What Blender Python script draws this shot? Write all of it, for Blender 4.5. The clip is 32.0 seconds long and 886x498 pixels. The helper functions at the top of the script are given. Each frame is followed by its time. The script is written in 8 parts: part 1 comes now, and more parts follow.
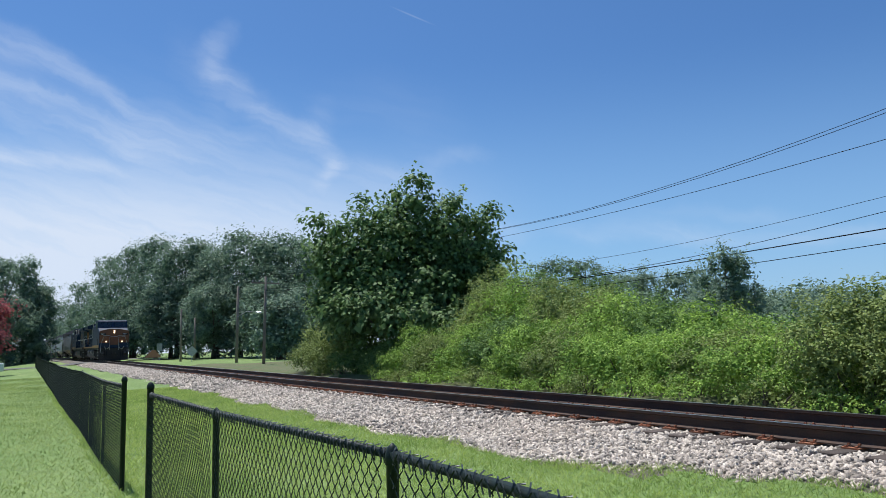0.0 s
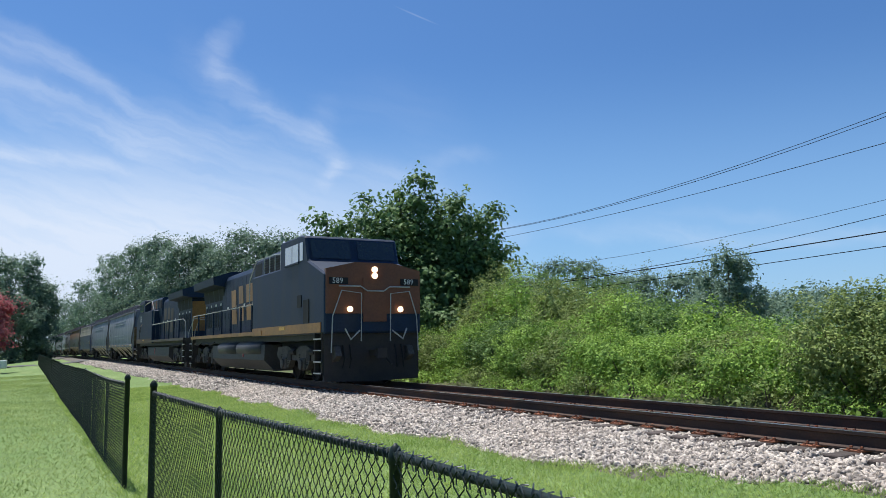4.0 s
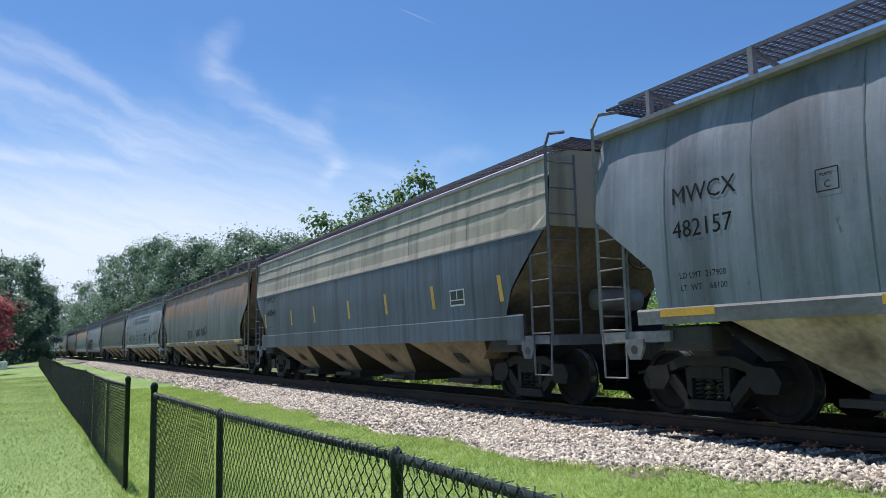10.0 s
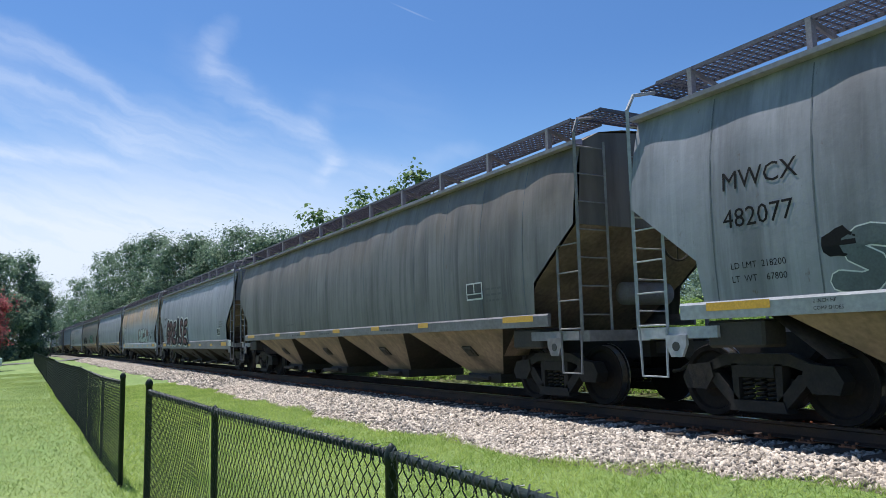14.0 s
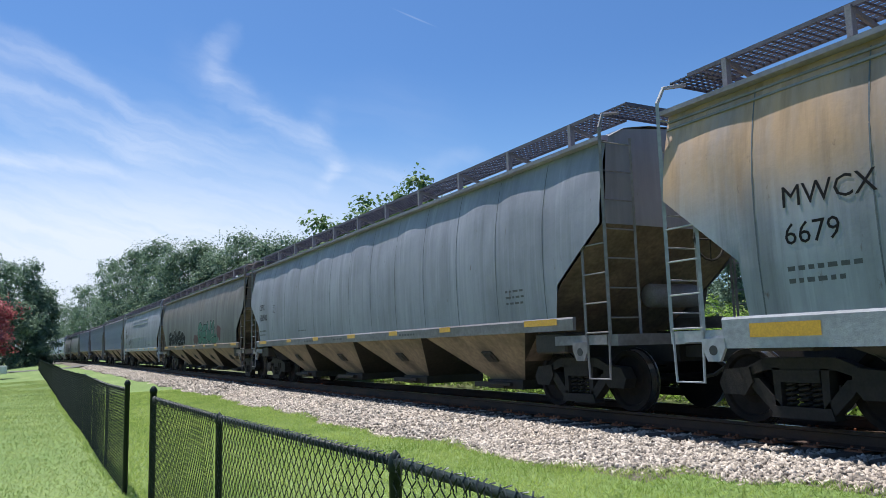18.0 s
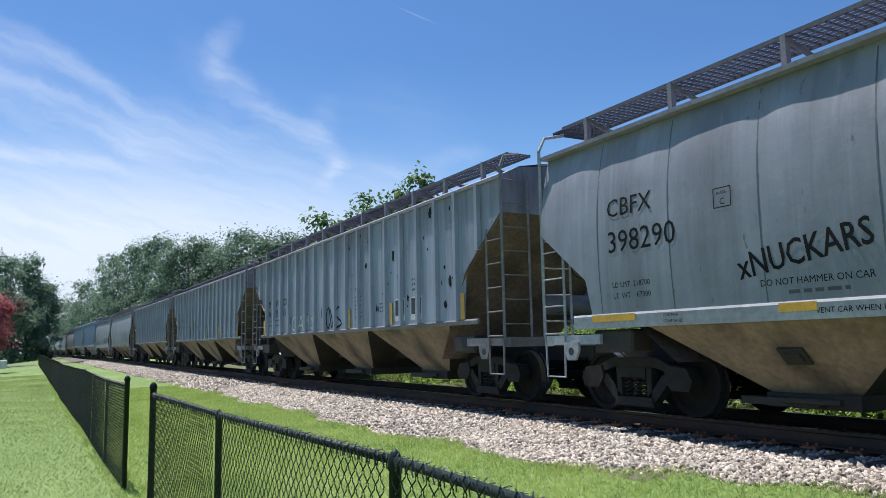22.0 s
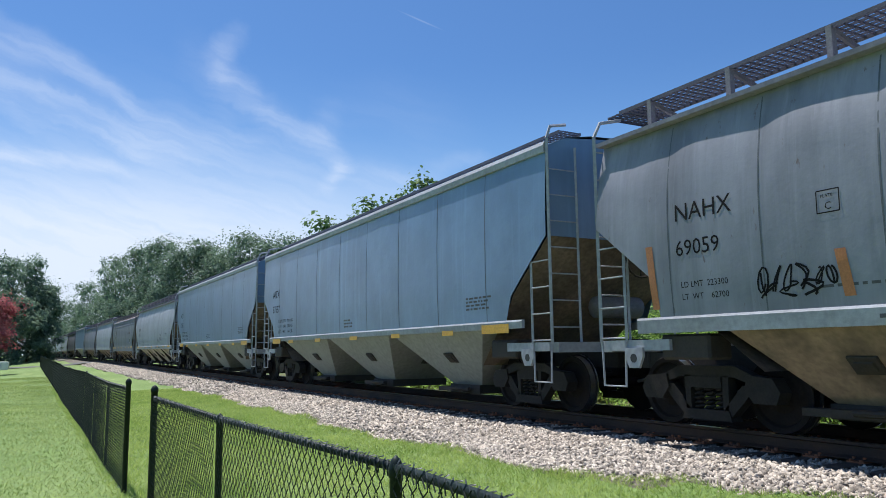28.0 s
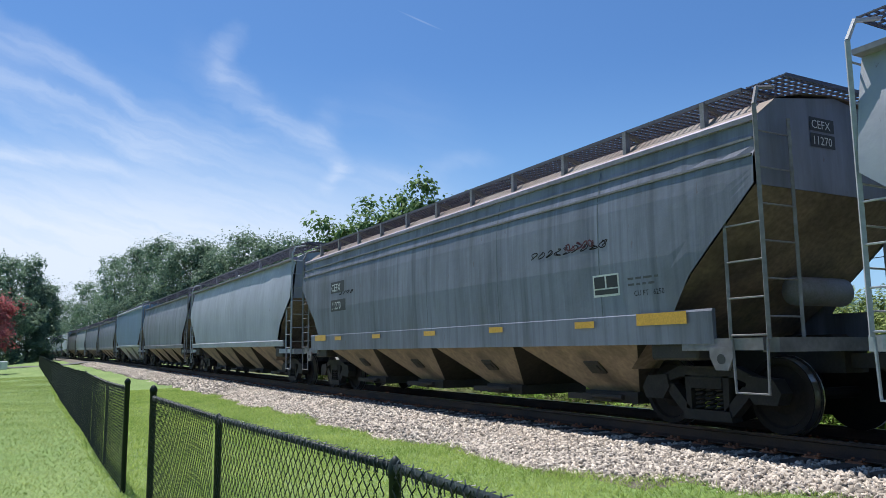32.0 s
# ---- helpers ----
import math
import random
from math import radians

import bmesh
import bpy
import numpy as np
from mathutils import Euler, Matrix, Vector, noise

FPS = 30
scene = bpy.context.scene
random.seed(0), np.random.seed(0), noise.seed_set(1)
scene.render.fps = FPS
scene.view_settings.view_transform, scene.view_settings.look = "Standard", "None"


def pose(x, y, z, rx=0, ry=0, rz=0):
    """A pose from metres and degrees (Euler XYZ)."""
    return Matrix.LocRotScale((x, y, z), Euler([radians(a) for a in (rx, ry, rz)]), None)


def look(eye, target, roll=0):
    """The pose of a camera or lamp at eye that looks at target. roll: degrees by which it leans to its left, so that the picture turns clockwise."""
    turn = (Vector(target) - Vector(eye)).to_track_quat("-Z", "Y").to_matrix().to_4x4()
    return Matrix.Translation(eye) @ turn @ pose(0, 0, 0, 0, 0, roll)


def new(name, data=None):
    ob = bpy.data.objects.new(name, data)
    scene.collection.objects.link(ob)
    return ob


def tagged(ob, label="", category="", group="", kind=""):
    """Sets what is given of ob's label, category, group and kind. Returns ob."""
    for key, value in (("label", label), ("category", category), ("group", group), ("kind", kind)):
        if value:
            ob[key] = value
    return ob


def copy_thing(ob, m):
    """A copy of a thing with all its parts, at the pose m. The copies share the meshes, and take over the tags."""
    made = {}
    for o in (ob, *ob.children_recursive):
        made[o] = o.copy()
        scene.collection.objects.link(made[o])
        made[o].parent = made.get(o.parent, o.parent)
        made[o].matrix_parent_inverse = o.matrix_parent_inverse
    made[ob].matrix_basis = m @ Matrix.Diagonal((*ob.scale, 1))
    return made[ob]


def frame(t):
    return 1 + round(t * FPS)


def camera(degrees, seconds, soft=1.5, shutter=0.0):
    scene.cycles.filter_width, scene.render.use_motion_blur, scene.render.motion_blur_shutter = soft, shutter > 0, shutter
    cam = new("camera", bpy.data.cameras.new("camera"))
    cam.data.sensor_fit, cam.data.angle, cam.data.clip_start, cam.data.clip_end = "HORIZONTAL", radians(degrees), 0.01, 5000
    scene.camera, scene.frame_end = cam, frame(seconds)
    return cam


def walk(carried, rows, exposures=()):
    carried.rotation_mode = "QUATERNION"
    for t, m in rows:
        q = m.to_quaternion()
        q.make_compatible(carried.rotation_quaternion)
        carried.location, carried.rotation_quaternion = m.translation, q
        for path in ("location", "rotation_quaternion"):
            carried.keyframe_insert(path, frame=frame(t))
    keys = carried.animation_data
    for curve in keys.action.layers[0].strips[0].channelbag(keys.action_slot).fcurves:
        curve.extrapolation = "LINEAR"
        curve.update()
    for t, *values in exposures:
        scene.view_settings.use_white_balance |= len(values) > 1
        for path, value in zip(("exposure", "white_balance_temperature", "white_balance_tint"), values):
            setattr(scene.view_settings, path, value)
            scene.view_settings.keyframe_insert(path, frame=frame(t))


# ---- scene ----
cam = camera(60.64, 32.0, soft=0.6)
RAIL = 0.60     # height of the rail's top over the lawn
NEAR = 7.91     # near rail, from the camera's line
MID = NEAR + 0.7525


def aim(dx, dy, dz, turn, tilt, lean):
    """The hand-held camera's pose: small drift in metres; turn to the right, tilt up and lean in degrees."""
    a, b = radians(turn), radians(tilt)
    eye = Vector((dx, dy, 1.614 + dz))
    way = Vector((math.sin(a) * math.cos(b), math.cos(a) * math.cos(b), math.sin(b)))
    return look(eye, eye + way * 10, lean)


HELD = (
    (0.0, -0.001, 0.003, -0.006, 28.82, 7.26, -1.50),
    (0.5, -0.002, 0.002, -0.006, 28.78, 7.25, -1.46),
    (1.0, -0.004, 0.001, -0.005, 28.73, 7.26, -1.37),
    (1.5, -0.005, -0.001, -0.005, 28.69, 7.26, -1.32),
    (2.0, -0.007, -0.002, -0.004, 28.66, 7.26, -1.29),
    (2.5, -0.008, -0.003, -0.004, 28.65, 7.27, -1.25),
    (3.0, -0.009, -0.004, -0.003, 28.64, 7.29, -1.18),
    (3.5, -0.009, -0.004, -0.003, 28.63, 7.29, -1.15),
    (5.5, -0.012, -0.000, 0.000, 28.55, 7.12, -1.21),
    (6.0, -0.012, -0.000, 0.001, 28.55, 7.16, -1.23),
    (6.5, -0.013, -0.000, 0.002, 28.56, 7.23, -1.22),
    (7.0, -0.013, -0.001, 0.002, 28.58, 7.26, -1.29),
    (7.5, -0.012, -0.001, 0.003, 28.60, 7.26, -1.33),
    (8.0, -0.012, -0.001, 0.003, 28.61, 7.25, -1.31),
    (8.5, -0.011, -0.001, 0.004, 28.65, 7.22, -1.32),
    (9.0, -0.011, -0.002, 0.004, 28.67, 7.20, -1.33),
    (9.5, -0.011, -0.002, 0.004, 28.65, 7.21, -1.34),
    (10.0, -0.011, -0.003, 0.005, 28.62, 7.24, -1.34),
    (10.5, -0.011, -0.003, 0.005, 28.60, 7.28, -1.31),
    (11.0, -0.010, -0.002, 0.006, 28.63, 7.25, -1.35),
    (11.5, -0.009, -0.000, 0.006, 28.68, 7.19, -1.35),
    (12.0, -0.007, 0.002, 0.006, 28.75, 7.12, -1.31),
    (12.5, -0.006, 0.003, 0.006, 28.82, 7.06, -1.24),
    (13.0, -0.005, 0.004, 0.006, 28.86, 7.00, -1.24),
    (13.5, -0.004, 0.004, 0.006, 28.90, 6.98, -1.26),
    (14.0, -0.004, 0.002, 0.007, 28.91, 6.99, -1.31),
    (14.5, -0.005, 0.001, 0.007, 28.92, 7.01, -1.36),
    (16.5, -0.005, -0.005, 0.011, 28.73, 7.35, -1.56),
    (17.0, -0.004, -0.004, 0.011, 28.71, 7.36, -1.60),
    (17.5, -0.003, -0.003, 0.011, 28.67, 7.37, -1.62),
    (18.0, -0.003, -0.002, 0.011, 28.65, 7.39, -1.61),
    (18.5, -0.002, -0.002, 0.011, 28.65, 7.41, -1.60),
    (19.0, -0.002, -0.001, 0.012, 28.64, 7.41, -1.59),
    (19.5, -0.002, -0.001, 0.012, 28.62, 7.40, -1.56),
    (20.0, -0.003, -0.001, 0.013, 28.59, 7.38, -1.51),
    (20.5, -0.004, -0.001, 0.014, 28.56, 7.36, -1.43),
    (21.0, -0.005, -0.001, 0.014, 28.56, 7.32, -1.34),
    (21.5, -0.006, -0.001, 0.015, 28.57, 7.28, -1.22),
    (22.0, -0.006, 0.000, 0.015, 28.61, 7.24, -1.14),
    (22.5, -0.005, 0.002, 0.016, 28.65, 7.24, -1.02),
    (23.0, -0.005, 0.003, 0.016, 28.67, 7.26, -0.90),
    (23.5, -0.005, 0.005, 0.017, 28.67, 7.29, -0.86),
    (24.0, -0.005, 0.005, 0.018, 28.67, 7.35, -0.84),
    (24.5, -0.005, 0.005, 0.018, 28.64, 7.40, -0.77),
    (25.0, -0.005, 0.005, 0.019, 28.61, 7.44, -0.73),
    (25.5, -0.005, 0.005, 0.019, 28.59, 7.44, -0.76),
    (27.5, -0.004, 0.004, 0.021, 28.47, 7.59, -0.70),
    (28.0, -0.005, 0.004, 0.021, 28.44, 7.61, -0.68),
    (28.5, -0.006, 0.004, 0.021, 28.41, 7.62, -0.62),
    (29.0, -0.006, 0.004, 0.021, 28.38, 7.58, -0.63),
    (29.5, -0.007, 0.004, 0.021, 28.38, 7.55, -0.61),
    (30.0, -0.007, 0.004, 0.021, 28.41, 7.53, -0.62),
    (30.5, -0.006, 0.005, 0.021, 28.44, 7.54, -0.65),
    (31.0, -0.006, 0.006, 0.021, 28.46, 7.59, -0.64),
    (31.5, -0.005, 0.007, 0.021, 28.48, 7.61, -0.64),
    (32.0, -0.004, 0.008, 0.021, 28.49, 7.62, -0.60),
)
walk(cam, [(t, aim(*row)) for t, *row in HELD], [(0.0, 0.25, 6150, 10), (3.3, 0.27, 6150, 10), (5.6, 0.48, 6250, 12), (25.5, 0.48, 6280, 12), (27.6, 0.43, 6220, 11), (32.0, 0.43, 6250, 11)])

# ---- light ----
SUN_HIGH, SUN_TURN = radians(68), radians(-12.0)   # turn: from +y to +x
world = bpy.data.worlds.new("sky")
scene.world = world
world.use_nodes = True


# wisps of cirrus, each a line of (bearing, height) in degrees, half width at both ends, strength
STREAKS = (
    (((-9.0, 22.0), (-2.3, 20.4), (1.2, 19.4), (4.2, 17.9), (7.4, 16.3)), 1.0, 0.6, 0.36),
    (((-9.0, 19.8), (-2.2, 17.6), (1.6, 16.3), (5.6, 15.1), (10.2, 14.0)), 1.5, 0.9, 0.40),
    (((-9.0, 14.2), (-2.0, 13.5), (1.4, 13.2), (5.0, 13.0)), 0.55, 0.4, 0.40),
    (((12.7, 22.5), (11.5, 21.6), (11.9, 20.0), (13.8, 18.7), (15.4, 17.1)), 0.75, 0.95, 0.34),
    (((15.4, 17.1), (17.4, 16.2), (19.1, 15.5), (20.6, 14.2), (21.0, 13.3), (19.4, 12.5)), 0.9, 0.45, 0.36),
    (((19.6, 17.6), (19.2, 15.6)), 1.0, 0.9, 0.22),
    (((9.6, 21.7), (11.6, 19.2), (12.2, 17.6)), 1.2, 0.9, 0.12),
    (((7.0, 16.2), (12.0, 15.4), (17.5, 13.9)), 1.3, 1.0, 0.26),
    (((22.0, 13.2), (25.0, 12.6), (28.4, 11.8)), 0.9, 0.7, 0.28),
    (((27.0, 13.4), (30.0, 14.2), (32.0, 14.0)), 0.5, 0.4, 0.16),
    (((21.0, 17.5), (25.5, 17.8), (29.0, 15.2)), 2.0, 2.0, 0.07),
    (((31.0, 9.0), (34.6, 8.3)), 0.6, 0.4, 0.28),
    (((38.6, 8.3), (46.2, 7.5), (53.0, 6.8), (62.0, 6.6)), 0.55, 0.5, 0.34),
    (((42.0, 9.0), (50.0, 8.6), (55.0, 7.8)), 0.6, 0.5, 0.14),
)
TRAIL = ((26.9, 24.4), -21, (2.3, 0.10), 0.14)


def cirrus_sky():
    nt = world.node_tree
    nt.nodes.clear()
    N = lambda kind, **k: mk(nt, kind, **k)
    out = N("ShaderNodeOutputWorld")
    bg = N("ShaderNodeBackground")
    sky = N("ShaderNodeTexSky")
    sky.sky_type, sky.sun_disc = "NISHITA", False
    sky.sun_elevation, sky.sun_rotation = SUN_HIGH, SUN_TURN
    sky.air_density, sky.dust_density, sky.ozone_density = 1.0, 0.7, 3.0
    co = N("ShaderNodeTexCoord")
    ln = nt.links.new
    # thin cirrus, placed by bearing (from +y to +x) and height, both in degrees
    sep = N("ShaderNodeSeparateXYZ"); ln(co.outputs["Generated"], sep.inputs[0])

    def calc(op, a, b=None):
        m = N("ShaderNodeMath", operation=op)
        for k, v in enumerate((a, b)):
            if v is None:
                continue
            if isinstance(v, (int, float)):
                m.inputs[k].default_value = v
            else:
                ln(v, m.inputs[k])
        return m.outputs[0]

    def fade(v, a, b, lo=0.0, hi=1.0):
        r = N("ShaderNodeMapRange"); r.interpolation_type = "SMOOTHSTEP"; ln(v, r.inputs[0])
        for k, w in enumerate((a, b, lo, hi)):
            r.inputs[k + 1].default_value = w
        return r.outputs[0]

    def noise_at(v, scale, detail, rough=0.6):
        n = N("ShaderNodeTexNoise"); ln(v, n.inputs["Vector"])
        n.inputs["Scale"].default_value, n.inputs["Detail"].default_value, n.inputs["Roughness"].default_value = scale, detail, rough
        return n

    bearing = calc("MULTIPLY", calc("ARCTAN2", sep.outputs[0], sep.outputs[1]), 57.2958)
    high = calc("MULTIPLY", calc("ARCSINE", sep.outputs[2]), 57.2958)
    flat = N("ShaderNodeCombineXYZ"); ln(bearing, flat.inputs[0]); ln(high, flat.inputs[1])
    bend = N("ShaderNodeVectorMath", operation="MULTIPLY_ADD")
    half = N("ShaderNodeVectorMath", operation="SUBTRACT"); ln(noise_at(flat.outputs[0], 0.22, 6).outputs["Color"], half.inputs[0]); half.inputs[1].default_value = (0.5, 0.5, 0.5)
    ln(half.outputs[0], bend.inputs[0]); bend.inputs[1].default_value = (3.0, 2.4, 0); ln(flat.outputs[0], bend.inputs[2])

    def laid(place, turn, size, src):
        mp = N("ShaderNodeMapping"); mp.vector_type = "TEXTURE"; ln(src, mp.inputs[0])
        mp.inputs["Location"].default_value, mp.inputs["Rotation"].default_value, mp.inputs["Scale"].default_value = (*place, 0), (0, 0, radians(turn)), (*size, 1)
        return mp.outputs[0]

    total = None
    for line, w0, w1, strength in STREAKS:
        for k, (a, b) in enumerate(zip(line, line[1:])):
            run, rise = b[0] - a[0], b[1] - a[1]
            wide = w0 + (w1 - w0) * (k + 0.5) / (len(line) - 1)
            far = N("ShaderNodeVectorMath", operation="LENGTH")
            ln(laid(((a[0] + b[0]) / 2, (a[1] + b[1]) / 2), math.degrees(math.atan2(rise, run)), (math.hypot(run, rise) * 1.15 + wide * 0.5, wide * 2.1), bend.outputs[0]), far.inputs[0])
            w = fade(far.outputs["Value"], 1.0, 0.0, 0.0, strength * 0.52)
            total = w if total is None else calc("ADD", total, w)
    far = N("ShaderNodeVectorMath", operation="LENGTH"); ln(laid(*TRAIL[:3], flat.outputs[0]), far.inputs[0])
    trail = fade(far.outputs["Value"], 1.0, 0.0, 0.0, TRAIL[3])
    fibres = noise_at(laid((0, 0), -17, (6.5, 0.8), bend.outputs[0]), 0.9, 5, 0.55).outputs[0]
    wisps = calc("ADD", calc("MULTIPLY", calc("MINIMUM", total, 0.62), fade(fibres, 0.25, 0.75, 0.50, 1.15)), trail)
    # a sheet low over the trees, thinning out upwards and away from the sun's side
    low = calc("MULTIPLY", calc("MULTIPLY", fade(high, 16.5, 6.5, 0.0, 0.90), fade(bearing, 38, 13)), fade(bearing, -55, -15))
    sheet = calc("MULTIPLY", low, fade(fibres, 0.22, 0.62, 0.84, 1.0))
    veil = calc("MULTIPLY", calc("MULTIPLY", fade(high, 23, 11, 0.0, 0.13), calc("MULTIPLY", fade(bearing, 26, 4), fade(bearing, -55, -15))), fade(fibres, 0.3, 0.7, 0.4, 1.0))
    haze = fade(high, 8, 1, 0.0, 0.10)
    cover = calc("MINIMUM", calc("ADD", calc("ADD", wisps, sheet), calc("ADD", veil, haze)), 0.93)
    mix = N("ShaderNodeMix"); mix.data_type = "RGBA"
    ln(cover, mix.inputs[0])
    tint = N("ShaderNodeMix"); tint.data_type = "RGBA"; tint.blend_type = "MULTIPLY"; tint.inputs[0].default_value = 1
    ln(sky.outputs[0], tint.inputs[6]); tint.inputs[7].default_value = (0.63, 0.92, 1.20, 1)
    air = N("ShaderNodeMix"); air.data_type = "RGBA"
    ln(fade(high, 22, 1, 0.0, 0.55), air.inputs[0]); ln(tint.outputs[2], air.inputs[6]); air.inputs[7].default_value = (4.3, 7.0, 9.9, 1)
    ln(air.outputs[2], mix.inputs[6]); mix.inputs[7].default_value = (8.1, 8.8, 9.9, 1)
    ln(mix.outputs[2], bg.inputs[0]); bg.inputs[1].default_value = 0.075
    ln(bg.outputs[0], out.inputs[0])


def mk(nt, kind, **k):
    n = nt.nodes.new(kind)
    if "operation" in k:
        n.operation = k["operation"]
    return n


cirrus_sky()
sun = new("sun", bpy.data.lights.new("sun", "SUN"))
sun.data.energy, sun.data.angle, sun.data.color = 4.8, radians(0.53), (1.0, 0.95, 0.87)
sun.matrix_world = look((0, 0, 60), Vector((0, 0, 60)) - Vector((math.sin(SUN_TURN) * math.cos(SUN_HIGH), math.cos(SUN_TURN) * math.cos(SUN_HIGH), math.sin(SUN_HIGH))))
# ---- materials ----
def surface(name, base, rough=0.7, metal=0.0, second=None, amount=0.5, scale=3.0, stretch=(1, 1, 1), fine=40.0, fine_amount=0.15, bump=0.15, bump_scale=60.0, stains=None, vary=0.0, island=0.0, spec=0.5, space="Object"):
    """A worn surface: base and second colour in large patches, fine grain, bump; stains: (colour, amount, scale, stretch)."""
    m = bpy.data.materials.new(name)
    m.use_nodes = True
    nt = m.node_tree
    ln = nt.links.new
    b = nt.nodes["Principled BSDF"]
    b.inputs["Roughness"].default_value, b.inputs["Metallic"].default_value = rough, metal
    b.inputs["Specular IOR Level"].default_value = spec
    co = mk(nt, "ShaderNodeTexCoord")
    vec = co.outputs[space]
    mp = mk(nt, "ShaderNodeMapping"); ln(vec, mp.inputs[0]); mp.inputs["Scale"].default_value = stretch
    n = mk(nt, "ShaderNodeTexNoise"); ln(mp.outputs[0], n.inputs["Vector"])
    n.inputs["Scale"].default_value, n.inputs["Detail"].default_value, n.inputs["Roughness"].default_value = scale, 6, 0.6
    r = mk(nt, "ShaderNodeMapRange"); ln(n.outputs[0], r.inputs[0]); r.inputs[1].default_value, r.inputs[2].default_value = 0.35, 0.68
    f = mk(nt, "ShaderNodeMath", operation="MULTIPLY"); ln(r.outputs[0], f.inputs[0]); f.inputs[1].default_value = amount
    mix = mk(nt, "ShaderNodeMix"); mix.data_type = "RGBA"; ln(f.outputs[0], mix.inputs[0])
    mix.inputs[6].default_value, mix.inputs[7].default_value = (*base, 1), (*(second or [c * 0.6 for c in base]), 1)
    last = mix.outputs[2]
    if stains:
        for col, amt, sc, st in stains:
            mp2 = mk(nt, "ShaderNodeMapping"); ln(vec, mp2.inputs[0]); mp2.inputs["Scale"].default_value = st
            mp2.inputs["Location"].default_value = (sc * 1.7, sc * 0.9, sc * 2.3)
            n2 = mk(nt, "ShaderNodeTexNoise"); ln(mp2.outputs[0], n2.inputs["Vector"])
            n2.inputs["Scale"].default_value, n2.inputs["Detail"].default_value = sc, 8
            r2 = mk(nt, "ShaderNodeMapRange"); ln(n2.outputs[0], r2.inputs[0]); r2.inputs[1].default_value, r2.inputs[2].default_value = 0.47, 0.70
            f2 = mk(nt, "ShaderNodeMath", operation="MULTIPLY"); ln(r2.outputs[0], f2.inputs[0]); f2.inputs[1].default_value = amt
            mx = mk(nt, "ShaderNodeMix"); mx.data_type = "RGBA"; ln(f2.outputs[0], mx.inputs[0]); ln(last, mx.inputs[6]); mx.inputs[7].default_value = (*col, 1)
            last = mx.outputs[2]
    g = mk(nt, "ShaderNodeTexNoise"); ln(vec, g.inputs["Vector"]); g.inputs["Scale"].default_value, g.inputs["Detail"].default_value = fine, 4
    gr = mk(nt, "ShaderNodeMapRange"); ln(g.outputs[0], gr.inputs[0])
    gr.inputs[1].default_value, gr.inputs[2].default_value = 0.3, 0.7
    gr.inputs[3].default_value, gr.inputs[4].default_value = 1 - fine_amount, 1 + fine_amount
    bright = gr.outputs[0]
    if vary:
        oi = mk(nt, "ShaderNodeObjectInfo")
        vr = mk(nt, "ShaderNodeMapRange"); ln(oi.outputs["Random"], vr.inputs[0]); vr.inputs[3].default_value, vr.inputs[4].default_value = 1 - vary, 1 + vary
        mm = mk(nt, "ShaderNodeMath", operation="MULTIPLY"); ln(bright, mm.inputs[0]); ln(vr.outputs[0], mm.inputs[1]); bright = mm.outputs[0]
    if island:
        ge = mk(nt, "ShaderNodeNewGeometry")
        vr = mk(nt, "ShaderNodeMapRange"); ln(ge.outputs["Random Per Island"], vr.inputs[0]); vr.inputs[3].default_value, vr.inputs[4].default_value = 1 - island, 1 + island
        mm = mk(nt, "ShaderNodeMath", operation="MULTIPLY"); ln(bright, mm.inputs[0]); ln(vr.outputs[0], mm.inputs[1]); bright = mm.outputs[0]
    hv = mk(nt, "ShaderNodeHueSaturation"); ln(last, hv.inputs["Color"]); ln(bright, hv.inputs["Value"])
    ln(hv.outputs[0], b.inputs["Base Color"])
    if bump:
        bn = mk(nt, "ShaderNodeTexNoise"); ln(vec, bn.inputs["Vector"]); bn.inputs["Scale"].default_value, bn.inputs["Detail"].default_value = bump_scale, 4
        bp = mk(nt, "ShaderNodeBump"); ln(bn.outputs[0], bp.inputs["Height"]); bp.inputs["Strength"].default_value = bump; bp.inputs["Distance"].default_value = 0.02
        ln(bp.outputs[0], b.inputs["Normal"])
    return m


def glow(name, col, power):
    m = bpy.data.materials.new(name)
    m.use_nodes = True
    b = m.node_tree.nodes["Principled BSDF"]
    b.inputs["Base Color"].default_value = (*col, 1)
    b.inputs["Emission Color"].default_value, b.inputs["Emission Strength"].default_value = (*col, 1), power
    return m


